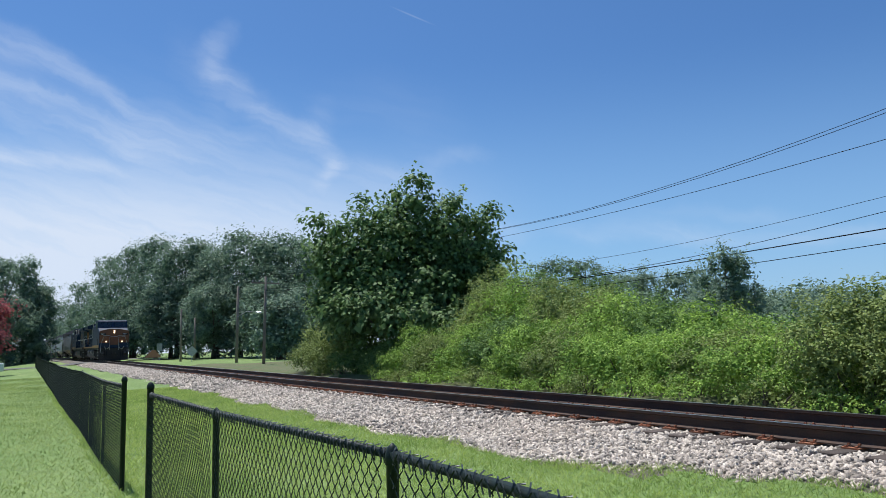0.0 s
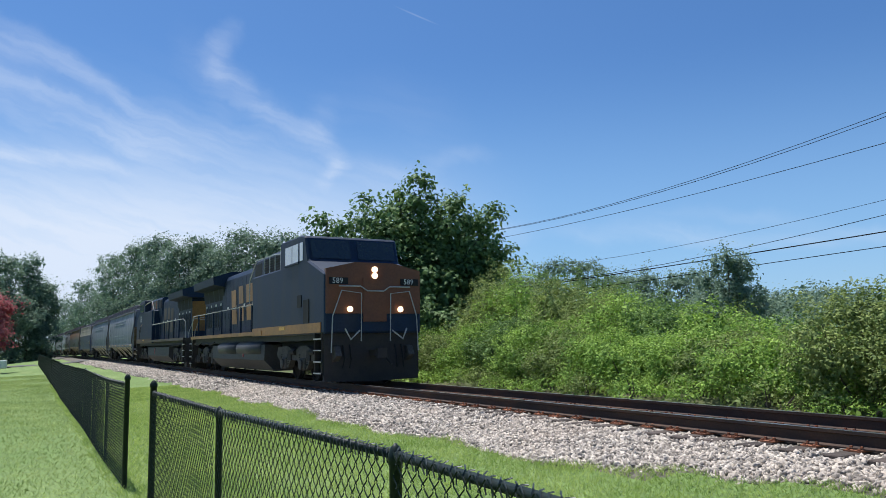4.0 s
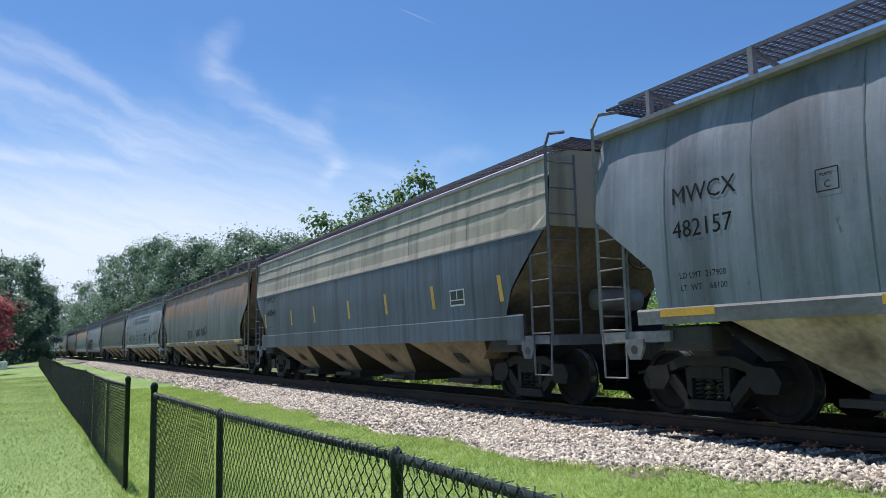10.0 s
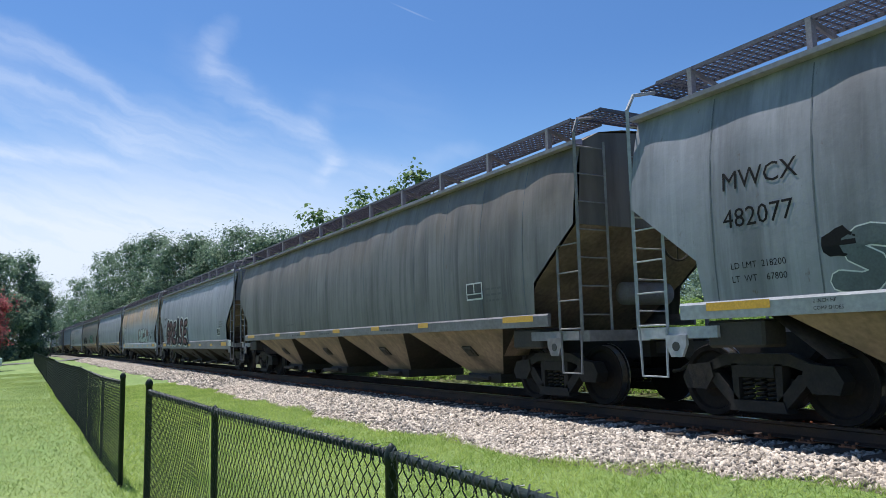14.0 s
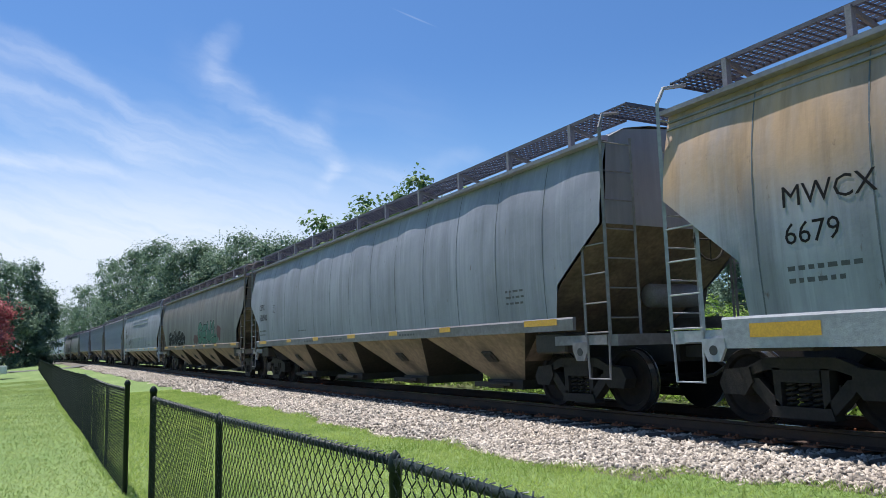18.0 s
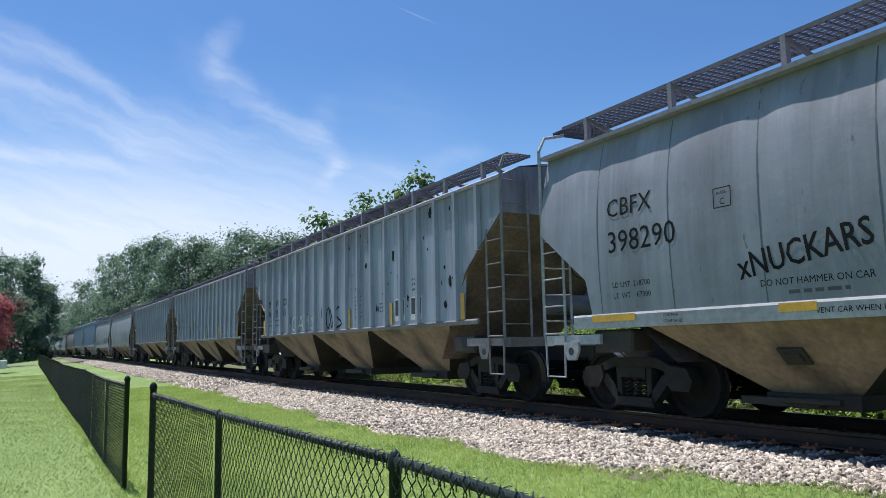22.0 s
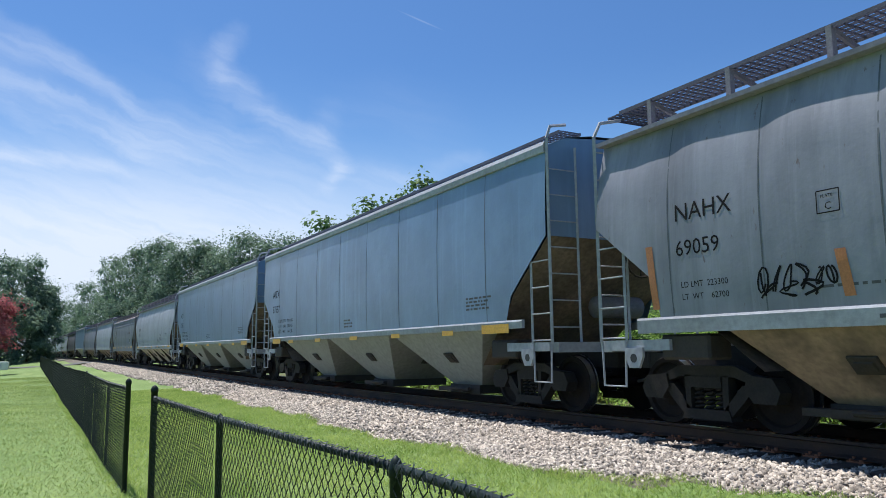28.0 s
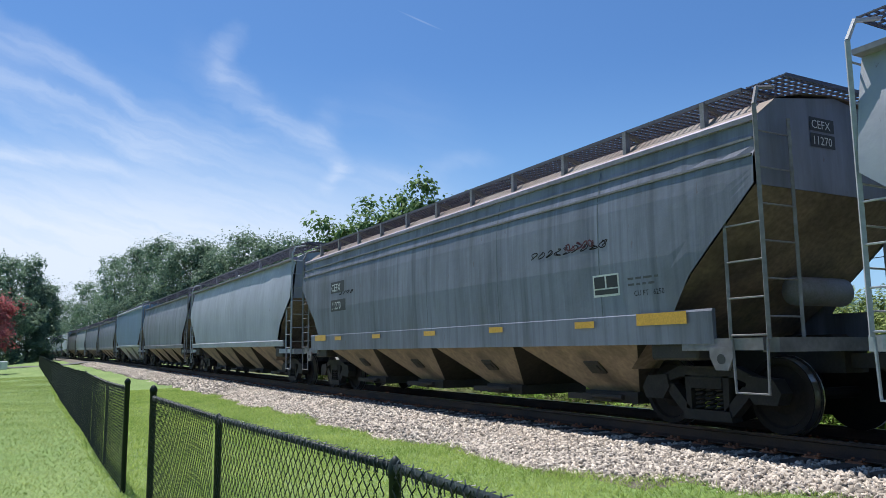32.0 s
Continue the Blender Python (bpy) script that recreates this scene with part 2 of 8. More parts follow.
def leafy(name, dark, light, back=0.35):
    m = bpy.data.materials.new(name)
    m.use_nodes = True
    nt = m.node_tree
    ln = nt.links.new
    b = nt.nodes["Principled BSDF"]
    b.inputs["Roughness"].default_value, b.inputs["Specular IOR Level"].default_value = 0.62, 0.16
    ge = mk(nt, "ShaderNodeNewGeometry")
    co = mk(nt, "ShaderNodeTexCoord")
    n = mk(nt, "ShaderNodeTexNoise"); ln(co.outputs["Object"], n.inputs["Vector"]); n.inputs["Scale"].default_value = 0.8; n.inputs["Detail"].default_value = 4
    one = mk(nt, "ShaderNodeMath", operation="MULTIPLY"); ln(ge.outputs["Random Per Island"], one.inputs[0]); one.inputs[1].default_value = 0.55
    ad = mk(nt, "ShaderNodeMath", operation="ADD"); ln(one.outputs[0], ad.inputs[0]); ln(n.outputs[0], ad.inputs[1])
    mr = mk(nt, "ShaderNodeMapRange"); ln(ad.outputs[0], mr.inputs[0]); mr.inputs[1].default_value, mr.inputs[2].default_value = 0.38, 1.05
    mix = mk(nt, "ShaderNodeMix"); mix.data_type = "RGBA"; ln(mr.outputs[0], mix.inputs[0])
    mix.inputs[6].default_value, mix.inputs[7].default_value = (*dark, 1), (*light, 1)
    ln(mix.outputs[2], b.inputs["Base Color"])
    tr = mk(nt, "ShaderNodeBsdfTranslucent"); ln(mix.outputs[2], tr.inputs[0])
    ms = mk(nt, "ShaderNodeMixShader"); ms.inputs[0].default_value = back
    ln(b.outputs[0], ms.inputs[1]); ln(tr.outputs[0], ms.inputs[2])
    ln(ms.outputs[0], nt.nodes["Material Output"].inputs[0])
    return m


M_LAWN = surface("lawn", (0.118, 0.190, 0.045), 0.95, second=(0.172, 0.245, 0.072), amount=0.8, scale=0.6, stretch=(1, 0.25, 1), fine=16, fine_amount=0.35, bump=0.6, bump_scale=40, stains=[((0.30, 0.36, 0.14), 0.30, 1.1, (1, 0.12, 1))])
M_SCRUB = surface("rough ground", (0.075, 0.11, 0.03), 0.95, second=(0.13, 0.105, 0.055), amount=0.8, scale=0.8, fine=12, fine_amount=0.3, bump=0.6, bump_scale=20)
M_BED = surface("ballast bed", (0.17, 0.15, 0.125), 0.95, second=(0.06, 0.05, 0.042), amount=0.8, scale=14, fine=30, fine_amount=0.4, bump=1.0, bump_scale=25)
M_STONE = surface("ballast stone", (0.47, 0.415, 0.355), 0.9, second=(0.19, 0.165, 0.14), amount=0.5, scale=8, fine=60, fine_amount=0.2, bump=0.4, bump_scale=70, island=0.60, stains=[((0.26, 0.18, 0.12), 0.22, 0.5, (1, 1, 1))])
M_ROAD = surface("asphalt", (0.09, 0.09, 0.09), 0.9, second=(0.13, 0.125, 0.12), amount=0.6, scale=0.6, fine=60, fine_amount=0.25)
M_RAIL = surface("rail side", (0.040, 0.026, 0.022), 0.75, 0.3, second=(0.11, 0.055, 0.03), amount=0.7, scale=4, stretch=(1, 0.3, 1), bump=0.2)
M_RAILTOP = surface("rail head", (0.55, 0.54, 0.53), 0.28, 1.0, second=(0.4, 0.38, 0.36), amount=0.4, scale=3, bump=0.05)
M_TIE = surface("tie", (0.055, 0.042, 0.035), 0.9, second=(0.10, 0.075, 0.058), amount=0.6, scale=6, stretch=(0.3, 4, 1), fine=50, bump=0.5, vary=0.3)
M_RUST = surface("rust", (0.32, 0.12, 0.055), 0.85, 0.1, second=(0.10, 0.05, 0.035), amount=0.7, scale=14, vary=0.3)
M_FENCE = surface("fence coating", (0.008, 0.017, 0.016), 0.52, second=(0.016, 0.028, 0.026), amount=0.5, scale=20, bump=0.05, spec=0.22)
M_SELVAGE = surface("bare wire ends", (0.07, 0.085, 0.085), 0.5, 0.2, second=(0.015, 0.025, 0.024), amount=0.8, scale=40, bump=0)
M_BARK = surface("bark", (0.09, 0.07, 0.055), 0.95, second=(0.16, 0.14, 0.12), amount=0.6, scale=4, stretch=(1, 1, 0.2), bump=0.8, bump_scale=20)
M_POLE = surface("pole wood", (0.17, 0.14, 0.115), 0.9, second=(0.26, 0.23, 0.2), amount=0.6, scale=5, stretch=(1, 1, 0.1), bump=0.3)
M_WIRE = surface("wire", (0.008, 0.008, 0.009), 0.9, bump=0, spec=0.1)
# woodland leaves, lifted and blued: the air's haze is put into the colour
M_LEAF_HAZY = leafy("leaves", (0.085, 0.145, 0.105), (0.250, 0.345, 0.235), 0.28)
M_LEAF_BIG = leafy("broad leaves", (0.055, 0.115, 0.045), (0.220, 0.330, 0.125), 0.28)
M_LEAF_BUSH = leafy("bush leaves", (0.090, 0.190, 0.035), (0.390, 0.560, 0.110), 0.28)
M_LEAF_OLIVE = leafy("olive leaves", (0.095, 0.150, 0.045), (0.330, 0.400, 0.125), 0.28)
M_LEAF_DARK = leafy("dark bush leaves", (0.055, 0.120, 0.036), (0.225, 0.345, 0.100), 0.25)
# distant leaves, with the same painted haze in both greens
M_LEAF_FAR_HAZY = leafy("hazy far leaves", (0.095, 0.160, 0.110), (0.240, 0.330, 0.220), 0.30)
M_PINK = leafy("blossom", (0.30, 0.06, 0.08), (0.52, 0.20, 0.20))
M_GRASS = leafy("grass", (0.165, 0.275, 0.050), (0.44, 0.53, 0.16), 0.5)
M_LAWNBLADE = leafy("mown grass", (0.140, 0.225, 0.050), (0.42, 0.50, 0.19), 0.5)
M_SIGN_BACK = surface("sign back", (0.42, 0.43, 0.44), 0.5, 0.3, bump=0)
M_CARWHITE = surface("vehicle white", (0.75, 0.76, 0.77), 0.25, bump=0, fine_amount=0.02)
M_CARDARK = surface("vehicle black", (0.02, 0.021, 0.024), 0.25, bump=0, fine_amount=0.02)
M_TYRE = surface("tyre", (0.02, 0.02, 0.02), 0.9, bump=0.1)
M_WINDOW = surface("vehicle glass", (0.015, 0.02, 0.022), 0.08, bump=0, fine_amount=0.0, spec=0.8)
M_METAL = surface("galvanised", (0.45, 0.46, 0.47), 0.45, 0.8, bump=0.05)
# ---- building helpers ----
def finish(name, bm, mats, smooth=False):
    me = bpy.data.meshes.new(name)
    bm.normal_update()
    bm.to_mesh(me)
    bm.free()
    for m in mats if isinstance(mats, (list, tuple)) else [mats]:
        me.materials.append(m)
    if smooth:
        me.shade_smooth()
    return me


def part(name, bm, material, parent=None, label="", m=None, smooth=False):
    """One mesh object under a thing or a part (or a thing of its own)."""
    ob = new(name, bm if isinstance(bm, bpy.types.Mesh) else finish(name, bm, material, smooth))
    if m is not None:
        ob.matrix_basis = m
    ob.parent = parent
    if label:
        ob["label"] = label
    return ob


def thing(name, label, category, group="", kind="", m=None):
    ob = new(name)
    if m is not None:
        ob.matrix_basis = m
    return tagged(ob, label, category, group, kind)


def box(bm, x0, x1, y0, y1, z0, z1, mat=0, m=None):
    c = [(x0, y0, z0), (x1, y0, z0), (x1, y1, z0), (x0, y1, z0), (x0, y0, z1), (x1, y0, z1), (x1, y1, z1), (x0, y1, z1)]
    v = [bm.verts.new(m @ Vector(p) if m else p) for p in c]
    for f in ((0, 3, 2, 1), (4, 5, 6, 7), (0, 1, 5, 4), (1, 2, 6, 5), (2, 3, 7, 6), (3, 0, 4, 7)):
        bm.faces.new([v[i] for i in f]).material_index = mat
    return v


def bevel_all(bm, w):
    bmesh.ops.bevel(bm, geom=bm.edges[:], offset=w, segments=1, affect="EDGES", profile=0.5)


def tube(bm, points, r, n=6, mat=0, cap=True):
    """A round bar through the points."""
    pts = [Vector(p) for p in points]
    rings = []
    for i, p in enumerate(pts):
        d = (pts[min(i + 1, len(pts) - 1)] - pts[max(i - 1, 0)]).normalized()
        side = d.cross(Vector((0, 0, 1)))
        side = side.normalized() if side.length > 0.05 else Vector((1, 0, 0)) if abs(d.z) > 0.9 else d.orthogonal().normalized()
        other = side.cross(d)
        rr = r[i] if isinstance(r, (list, tuple)) else r
        rings.append([bm.verts.new(p + (side * math.cos(2 * math.pi * k / n) + other * math.sin(2 * math.pi * k / n)) * rr) for k in range(n)])
    for a, b in zip(rings, rings[1:]):
        for k in range(n):
            bm.faces.new((a[k], a[(k + 1) % n], b[(k + 1) % n], b[k])).material_index = mat
    if cap:
        bm.faces.new(rings[0][::-1]).material_index = mat
        bm.faces.new(rings[-1]).material_index = mat


def disc(bm, centre, axis, profile, n=24, mat=0):
    """A turned shape: profile of (along the axis, radius)."""
    a = Vector(axis).normalized()
    s = a.orthogonal().normalized()
    t = a.cross(s)
    c = Vector(centre)
    rings = []
    for d, r in profile:
        rings.append([bm.verts.new(c + a * d + (s * math.cos(2 * math.pi * k / n) + t * math.sin(2 * math.pi * k / n)) * max(r, 0.001)) for k in range(n)])
    for p, q in zip(rings, rings[1:]):
        for k in range(n):
            bm.faces.new((p[k], p[(k + 1) % n], q[(k + 1) % n], q[k])).material_index = mat
    bm.faces.new(rings[0][::-1]).material_index = mat
    bm.faces.new(rings[-1]).material_index = mat


def prism(bm, outline, x0, x1, mat=0, axis="x"):
    """A plate: an outline of (y, z) between two x (or (x, z) between two y, or (x, y) between two z)."""
    def at(p, d):
        return (d, p[0], p[1]) if axis == "x" else (p[0], d, p[1]) if axis == "y" else (p[0], p[1], d)
    a = [bm.verts.new(at(p, x0)) for p in outline]
    b = [bm.verts.new(at(p, x1)) for p in outline]
    n = len(outline)
    fs = [bm.faces.new(a[::-1]), bm.faces.new(b)]
    for i in range(n):
        fs.append(bm.faces.new((a[i], a[(i + 1) % n], b[(i + 1) % n], b[i])))
    for f in fs:
        f.material_index = mat
    bmesh.ops.recalc_face_normals(bm, faces=fs)


def bulk(name, verts, faces, mats, index=None, smooth=False):
    """A mesh from numpy arrays of corners and faces of one size."""
    verts, faces = np.asarray(verts, np.float32), np.asarray(faces, np.int32)
    me = bpy.data.meshes.new(name)
    me.vertices.add(len(verts))
    me.vertices.foreach_set("co", verts.ravel())
    me.loops.add(faces.size)
    me.loops.foreach_set("vertex_index", faces.ravel())
    me.polygons.add(len(faces))
    me.polygons.foreach_set("loop_start", np.arange(len(faces), dtype=np.int32) * faces.shape[1])
    for m in mats if isinstance(mats, (list, tuple)) else [mats]:
        me.materials.append(m)
    if index is not None:
        me.polygons.foreach_set("material_index", np.asarray(index, np.int32))
    me.update(calc_edges=True)
    me.validate()
    if smooth:
        me.shade_smooth()
    return me


def leaf_mesh(name, at, facing, size, mat, rng, droop=0.3, narrow=0.55):
    """Leaves: a kinked four-cornered blade at each place."""
    n = len(at)
    nrm = facing * 0.8 + np.array((0, 0, 0.45)) + rng.normal(0, 0.5, (n, 3))
    nrm /= np.linalg.norm(nrm, axis=1, keepdims=True) + 1e-9
    tip = rng.normal(0, 1, (n, 3)) + np.array((0, 0, -droop * 3)) + facing * 0.4
    tip -= nrm * (tip * nrm).sum(1, keepdims=True)
    tip /= np.linalg.norm(tip, axis=1, keepdims=True) + 1e-9
    side = np.cross(nrm, tip)
    s = (size * rng.uniform(0.6, 1.3, n))[:, None]
    base, end = at - tip * s * 0.5, at + tip * s * 0.5
    l, r = at + side * s * narrow * 0.5 + nrm * s * 0.10 - tip * s * 0.08, at - side * s * narrow * 0.5 + nrm * s * 0.10 - tip * s * 0.08
    verts = np.stack([base, r, end, l], 1).reshape(-1, 3)
    return bulk(name, verts, np.arange(4 * n).reshape(n, 4), mat)


def blob_leaves(blobs, count, rng, tuft, each=10, inner=0.10, low=0.55):
    """Places, facings and sizes of leaves: small domes of leaves on the outside of lumpy balls (x, y, z, rx, ry, rz), with larger shaded leaves inside."""
    b = np.array(blobs, float)
    area = (b[:, 3] * b[:, 4] + b[:, 4] * b[:, 5] + b[:, 3] * b[:, 5])
    n = max(1, count // each)
    m = n * 3
    pick = rng.choice(len(b), m, p=area / area.sum())
    d = rng.normal(0, 1, (m, 3))
    d /= np.linalg.norm(d, axis=1, keepdims=True)
    r = rng.normal(0.94, 0.15, m) * (1 + 0.13 * np.sin(d[:, 0] * 5 + pick) * np.sin(d[:, 1] * 6 + 2 * pick) + 0.08 * np.sin(d[:, 2] * 9 + pick))
    at = b[pick, :3] + d * b[pick, 3:] * r[:, None]
    buried = np.zeros(m, bool)
    for k in range(len(b)):
        buried |= (pick != k) & (np.linalg.norm((at - b[k, :3]) / b[k, 3:], axis=1) < 0.82)
    keep = (~buried | (rng.random(m) < 0.10)) & ((d[:, 2] > -0.3) | (rng.random(m) > low))
    order = np.argsort(~keep, kind="stable")[:n]
    at, d = at[order], d[order]
    grow = d * 0.65 + np.array((0, 0, 0.6))
    grow /= np.linalg.norm(grow, axis=1, keepdims=True) + 1e-9
    k = np.repeat(np.arange(n), each)
    o = rng.normal(0, 1, (n * each, 3))
    o /= np.linalg.norm(o, axis=1, keepdims=True)
    dot = (o * grow[k]).sum(1, keepdims=True)
    o = o - grow[k] * np.minimum(dot, 0) * 1.7
    size = tuft * rng.uniform(0.5, 1.5, n)[k]
    shoot = (rng.random(n) < 0.18)[k] * rng.random(n * each) * tuft * 1.6
    leaf = at[k] + o * (size * rng.random(n * each) ** 0.35)[:, None] + grow[k] * shoot[:, None]
    out = o * 0.7 + grow[k] * 0.5
    # the shaded inside
    q = int(count * inner)
    p2 = rng.choice(len(b), q, p=area / area.sum())
    e = rng.normal(0, 1, (q, 3))
    e /= np.linalg.norm(e, axis=1, keepdims=True)
    deep = b[p2, :3] + e * b[p2, 3:] * rng.uniform(0.3, 0.8, q)[:, None]
    big = np.concatenate([np.ones(len(leaf)), np.full(q, 2.3)])
    leaf, out = np.concatenate([leaf, deep]), np.concatenate([out, e])
    return leaf, out / (np.linalg.norm(out, axis=1, keepdims=True) + 1e-9), big


# ---- the line of the track ----
def tx(y):
    """Sideways bend of the line, far off."""
    return -0.00009 * max(0.0, y - 30.0) ** 2 if y < 190 else -0.00009 * 160.0 ** 2 - 0.0288 * (y - 190)


def tz(y):
    return 0.0042 * min(max(0.0, y - 25.0), 110.0)


def on_track(y):
    """The pose of the rails' middle at y, its +y along the line."""
    e = 4.0
    a = math.degrees(math.atan2(tx(y + e) - tx(y - e), 2 * e))
    g = math.degrees(math.atan2(tz(y + e) - tz(y - e), 2 * e))
    return pose(MID + tx(y), y, RAIL + tz(y), g, 0, -a)
# ---- ground and track bed ----
BED = [(-3.00, -0.53), (-2.6, -0.44), (-2.0, -0.32), (-1.50, -0.25), (-0.9, -0.255), (0.9, -0.255), (1.50, -0.25), (2.2, -0.36), (2.9, -0.50)]


def toe(y):
    """Where the stones end and the grass begins, from the track's middle."""
    near = min(1.0, max(0.0, (7.6 - y) / 1.5)) * 0.85
    return -3.00 + near + 0.14 * math.sin(y * 1.9) + 0.12 * math.sin(y * 0.7 + 1) + 0.06 * math.sin(y * 4.3)


def bed_height(s):
    return float(np.interp(s, [p[0] for p in BED], [p[1] for p in BED]))


def ground_height(x, y):
    s = x - tx(y)
    z = 0.02 * math.sin(x * 0.9 + y * 0.35) + 0.015 * math.sin(y * 0.8)
    if s > 3.0:
        z += 0.10 * min(1, (s - 3.0) / 2.2)
    if s > 11.0:
        z = 0.10 + 0.33 * min(1, (s - 11.0) / 1.0) + 0.05 * math.sin(x + y * 0.7)
    n = s - MID
    if -3.4 < n < -1.2:   # turf climbs the foot of the stone bank
        rise = RAIL + bed_height(n)
        z = max(z, rise + 0.03) if n < toe(y) else min(z, rise - 0.04)
    return z + tz(y) * min(1, max(0, (s - 1) / 5 + 0.8)) if y > 25 else z


def ground_sheet():
    xs = [-900, -300, -120, -60, -30, -15, -8, -5, -3, -1.5, 0, 0.8, 1.6, 2.4, 3.2, 4.0, 4.6, 5.1, 5.4, 5.6, 5.8, 6.0, 6.2, 6.4, 6.6, 6.8, 7.2, 8, 10, 11, 11.6, 12.2, 13, 14, 16, 20, 26, 40, 70, 140, 300, 900]
    ys = [-900, -200, -60, -20, -8] + [i * 1.0 for i in range(-4, 40)] + [40 + 4 * i for i in range(31)] + [180, 200, 240, 300, 400, 600, 900, 2500]
    bm = bmesh.new()
    grid = [[bm.verts.new((x, y, ground_height(x, y) if abs(x) < 200 else 0.3)) for x in xs] for y in ys]
    for j in range(len(ys) - 1):
        for i in range(len(xs) - 1):
            f = bm.faces.new((grid[j][i], grid[j][i + 1], grid[j + 1][i + 1], grid[j + 1][i]))
            f.material_index = 1 if xs[i] >= 11 and ys[j] < 62 else 0
    ob = new("ground", finish("ground", bm, [M_LAWN, M_SCRUB], True))
    return tagged(ob, "mown green lawn with rough scrub ground beyond the track", "ground", kind="structure")


ground = ground_sheet()

def track_bed():
    ys = [-40, -20, -10] + [i * 0.5 for i in range(-10, 60)] + [30 + i * 4 for i in range(30)] + [150 + 10 * i for i in range(30)]
    bm = bmesh.new()
    rows = []
    for y in ys:
        m = on_track(y)
        rows.append([bm.verts.new(m @ Vector((s, 0, z + 0.012 * math.sin(y * 3 + i)))) for i, (s, z) in enumerate(BED)])
    for a, b in zip(rows, rows[1:]):
        for i in range(len(BED) - 1):
            bm.faces.new((a[i], a[i + 1], b[i + 1], b[i]))
    return tagged(new("track_bed", finish("track_bed", bm, M_BED, True)), "grey crushed-stone ballast bed under the rails", "track bed", kind="structure")


track_bed()

RAIL_SHAPE = [(-0.0365, 0.0), (0.0365, 0.0), (0.0365, -0.036), (0.010, -0.050), (0.009, -0.145), (0.030, -0.158), (0.0715, -0.172), (0.0715, -0.185), (-0.0715, -0.185), (-0.0715, -0.172), (-0.030, -0.158), (-0.009, -0.145), (-0.010, -0.050), (-0.0365, -0.036)]
railway_track = thing("railway_track", "single railway track of rusty steel rails on dark wooden ties", "railway track", kind="structure")


def rails():
    ys = [-40, -20] + [i * 2.0 for i in range(-5, 60)] + [120 + 8 * i for i in range(40)]
    for side in (-1, 1):
        bm = bmesh.new()
        rows = []
        for y in ys:
            m = on_track(y)
            rows.append([bm.verts.new(m @ Vector((side * 0.7525 + u, 0, w))) for u, w in RAIL_SHAPE])
        n = len(RAIL_SHAPE)
        for a, b in zip(rows, rows[1:]):
            for i in range(n):
                f = bm.faces.new((a[i], b[i], b[(i + 1) % n], a[(i + 1) % n]))
                f.material_index = 1 if i == 0 else 0
        bm.faces.new(rows[0])
        bm.faces.new(rows[-1][::-1])
        bmesh.ops.recalc_face_normals(bm, faces=bm.faces[:])
        part("rail", bm, [M_RAIL, M_RAILTOP], railway_track, "rusty steel rail with a worn bright head")


rails()
# ---- ties, tie plates, stones, grass ----
TIE_RNG = random.Random(5)
TIE_Y = [-1.0 + i * 0.52 + TIE_RNG.uniform(-0.03, 0.03) for i in range(110)]


def ties():
    bm = bmesh.new()
    box(bm, -1.30, 1.30, -0.115, 0.115, -0.38, -0.205)
    bevel_all(bm, 0.012)
    tie = finish("tie", bm, M_TIE)
    bm = bmesh.new()
    box(bm, -0.18, 0.18, -0.10, 0.10, -0.205, -0.187)
    for x in (-0.155, -0.095, 0.095, 0.155):
        for y in (-0.06, 0.06):
            box(bm, x - 0.014, x + 0.014, y - 0.014, y + 0.014, -0.19, -0.150 if abs(x) < 0.12 else -0.170)
    plate = finish("tie_plate", bm, M_RUST)
    rng = random.Random(4)
    for i in range(110):
        y = TIE_Y[i]
        m = on_track(y) @ pose(rng.uniform(-0.05, 0.05), 0, rng.uniform(-0.008, 0.004), 0, 0, rng.uniform(-1.2, 1.2))
        t = part("tie", tie, None, railway_track, "", m)
        for s in (-1, 1):
            part("tie_plate", plate, None, t, "", pose(s * 0.7525 - m.to_translation().x * 0, 0, 0))
    bm = bmesh.new()
    for i in list(range(-60, 0)) + list(range(110, 480)):
        box(bm, -1.3, 1.3, -0.115, 0.115, -0.38, -0.205, 0, on_track(-1.0 + i * 0.52))
    tagged(part("far_ties", bm, M_TIE, railway_track, "dark wooden ties far along the track"), kind="stuff")


ties()


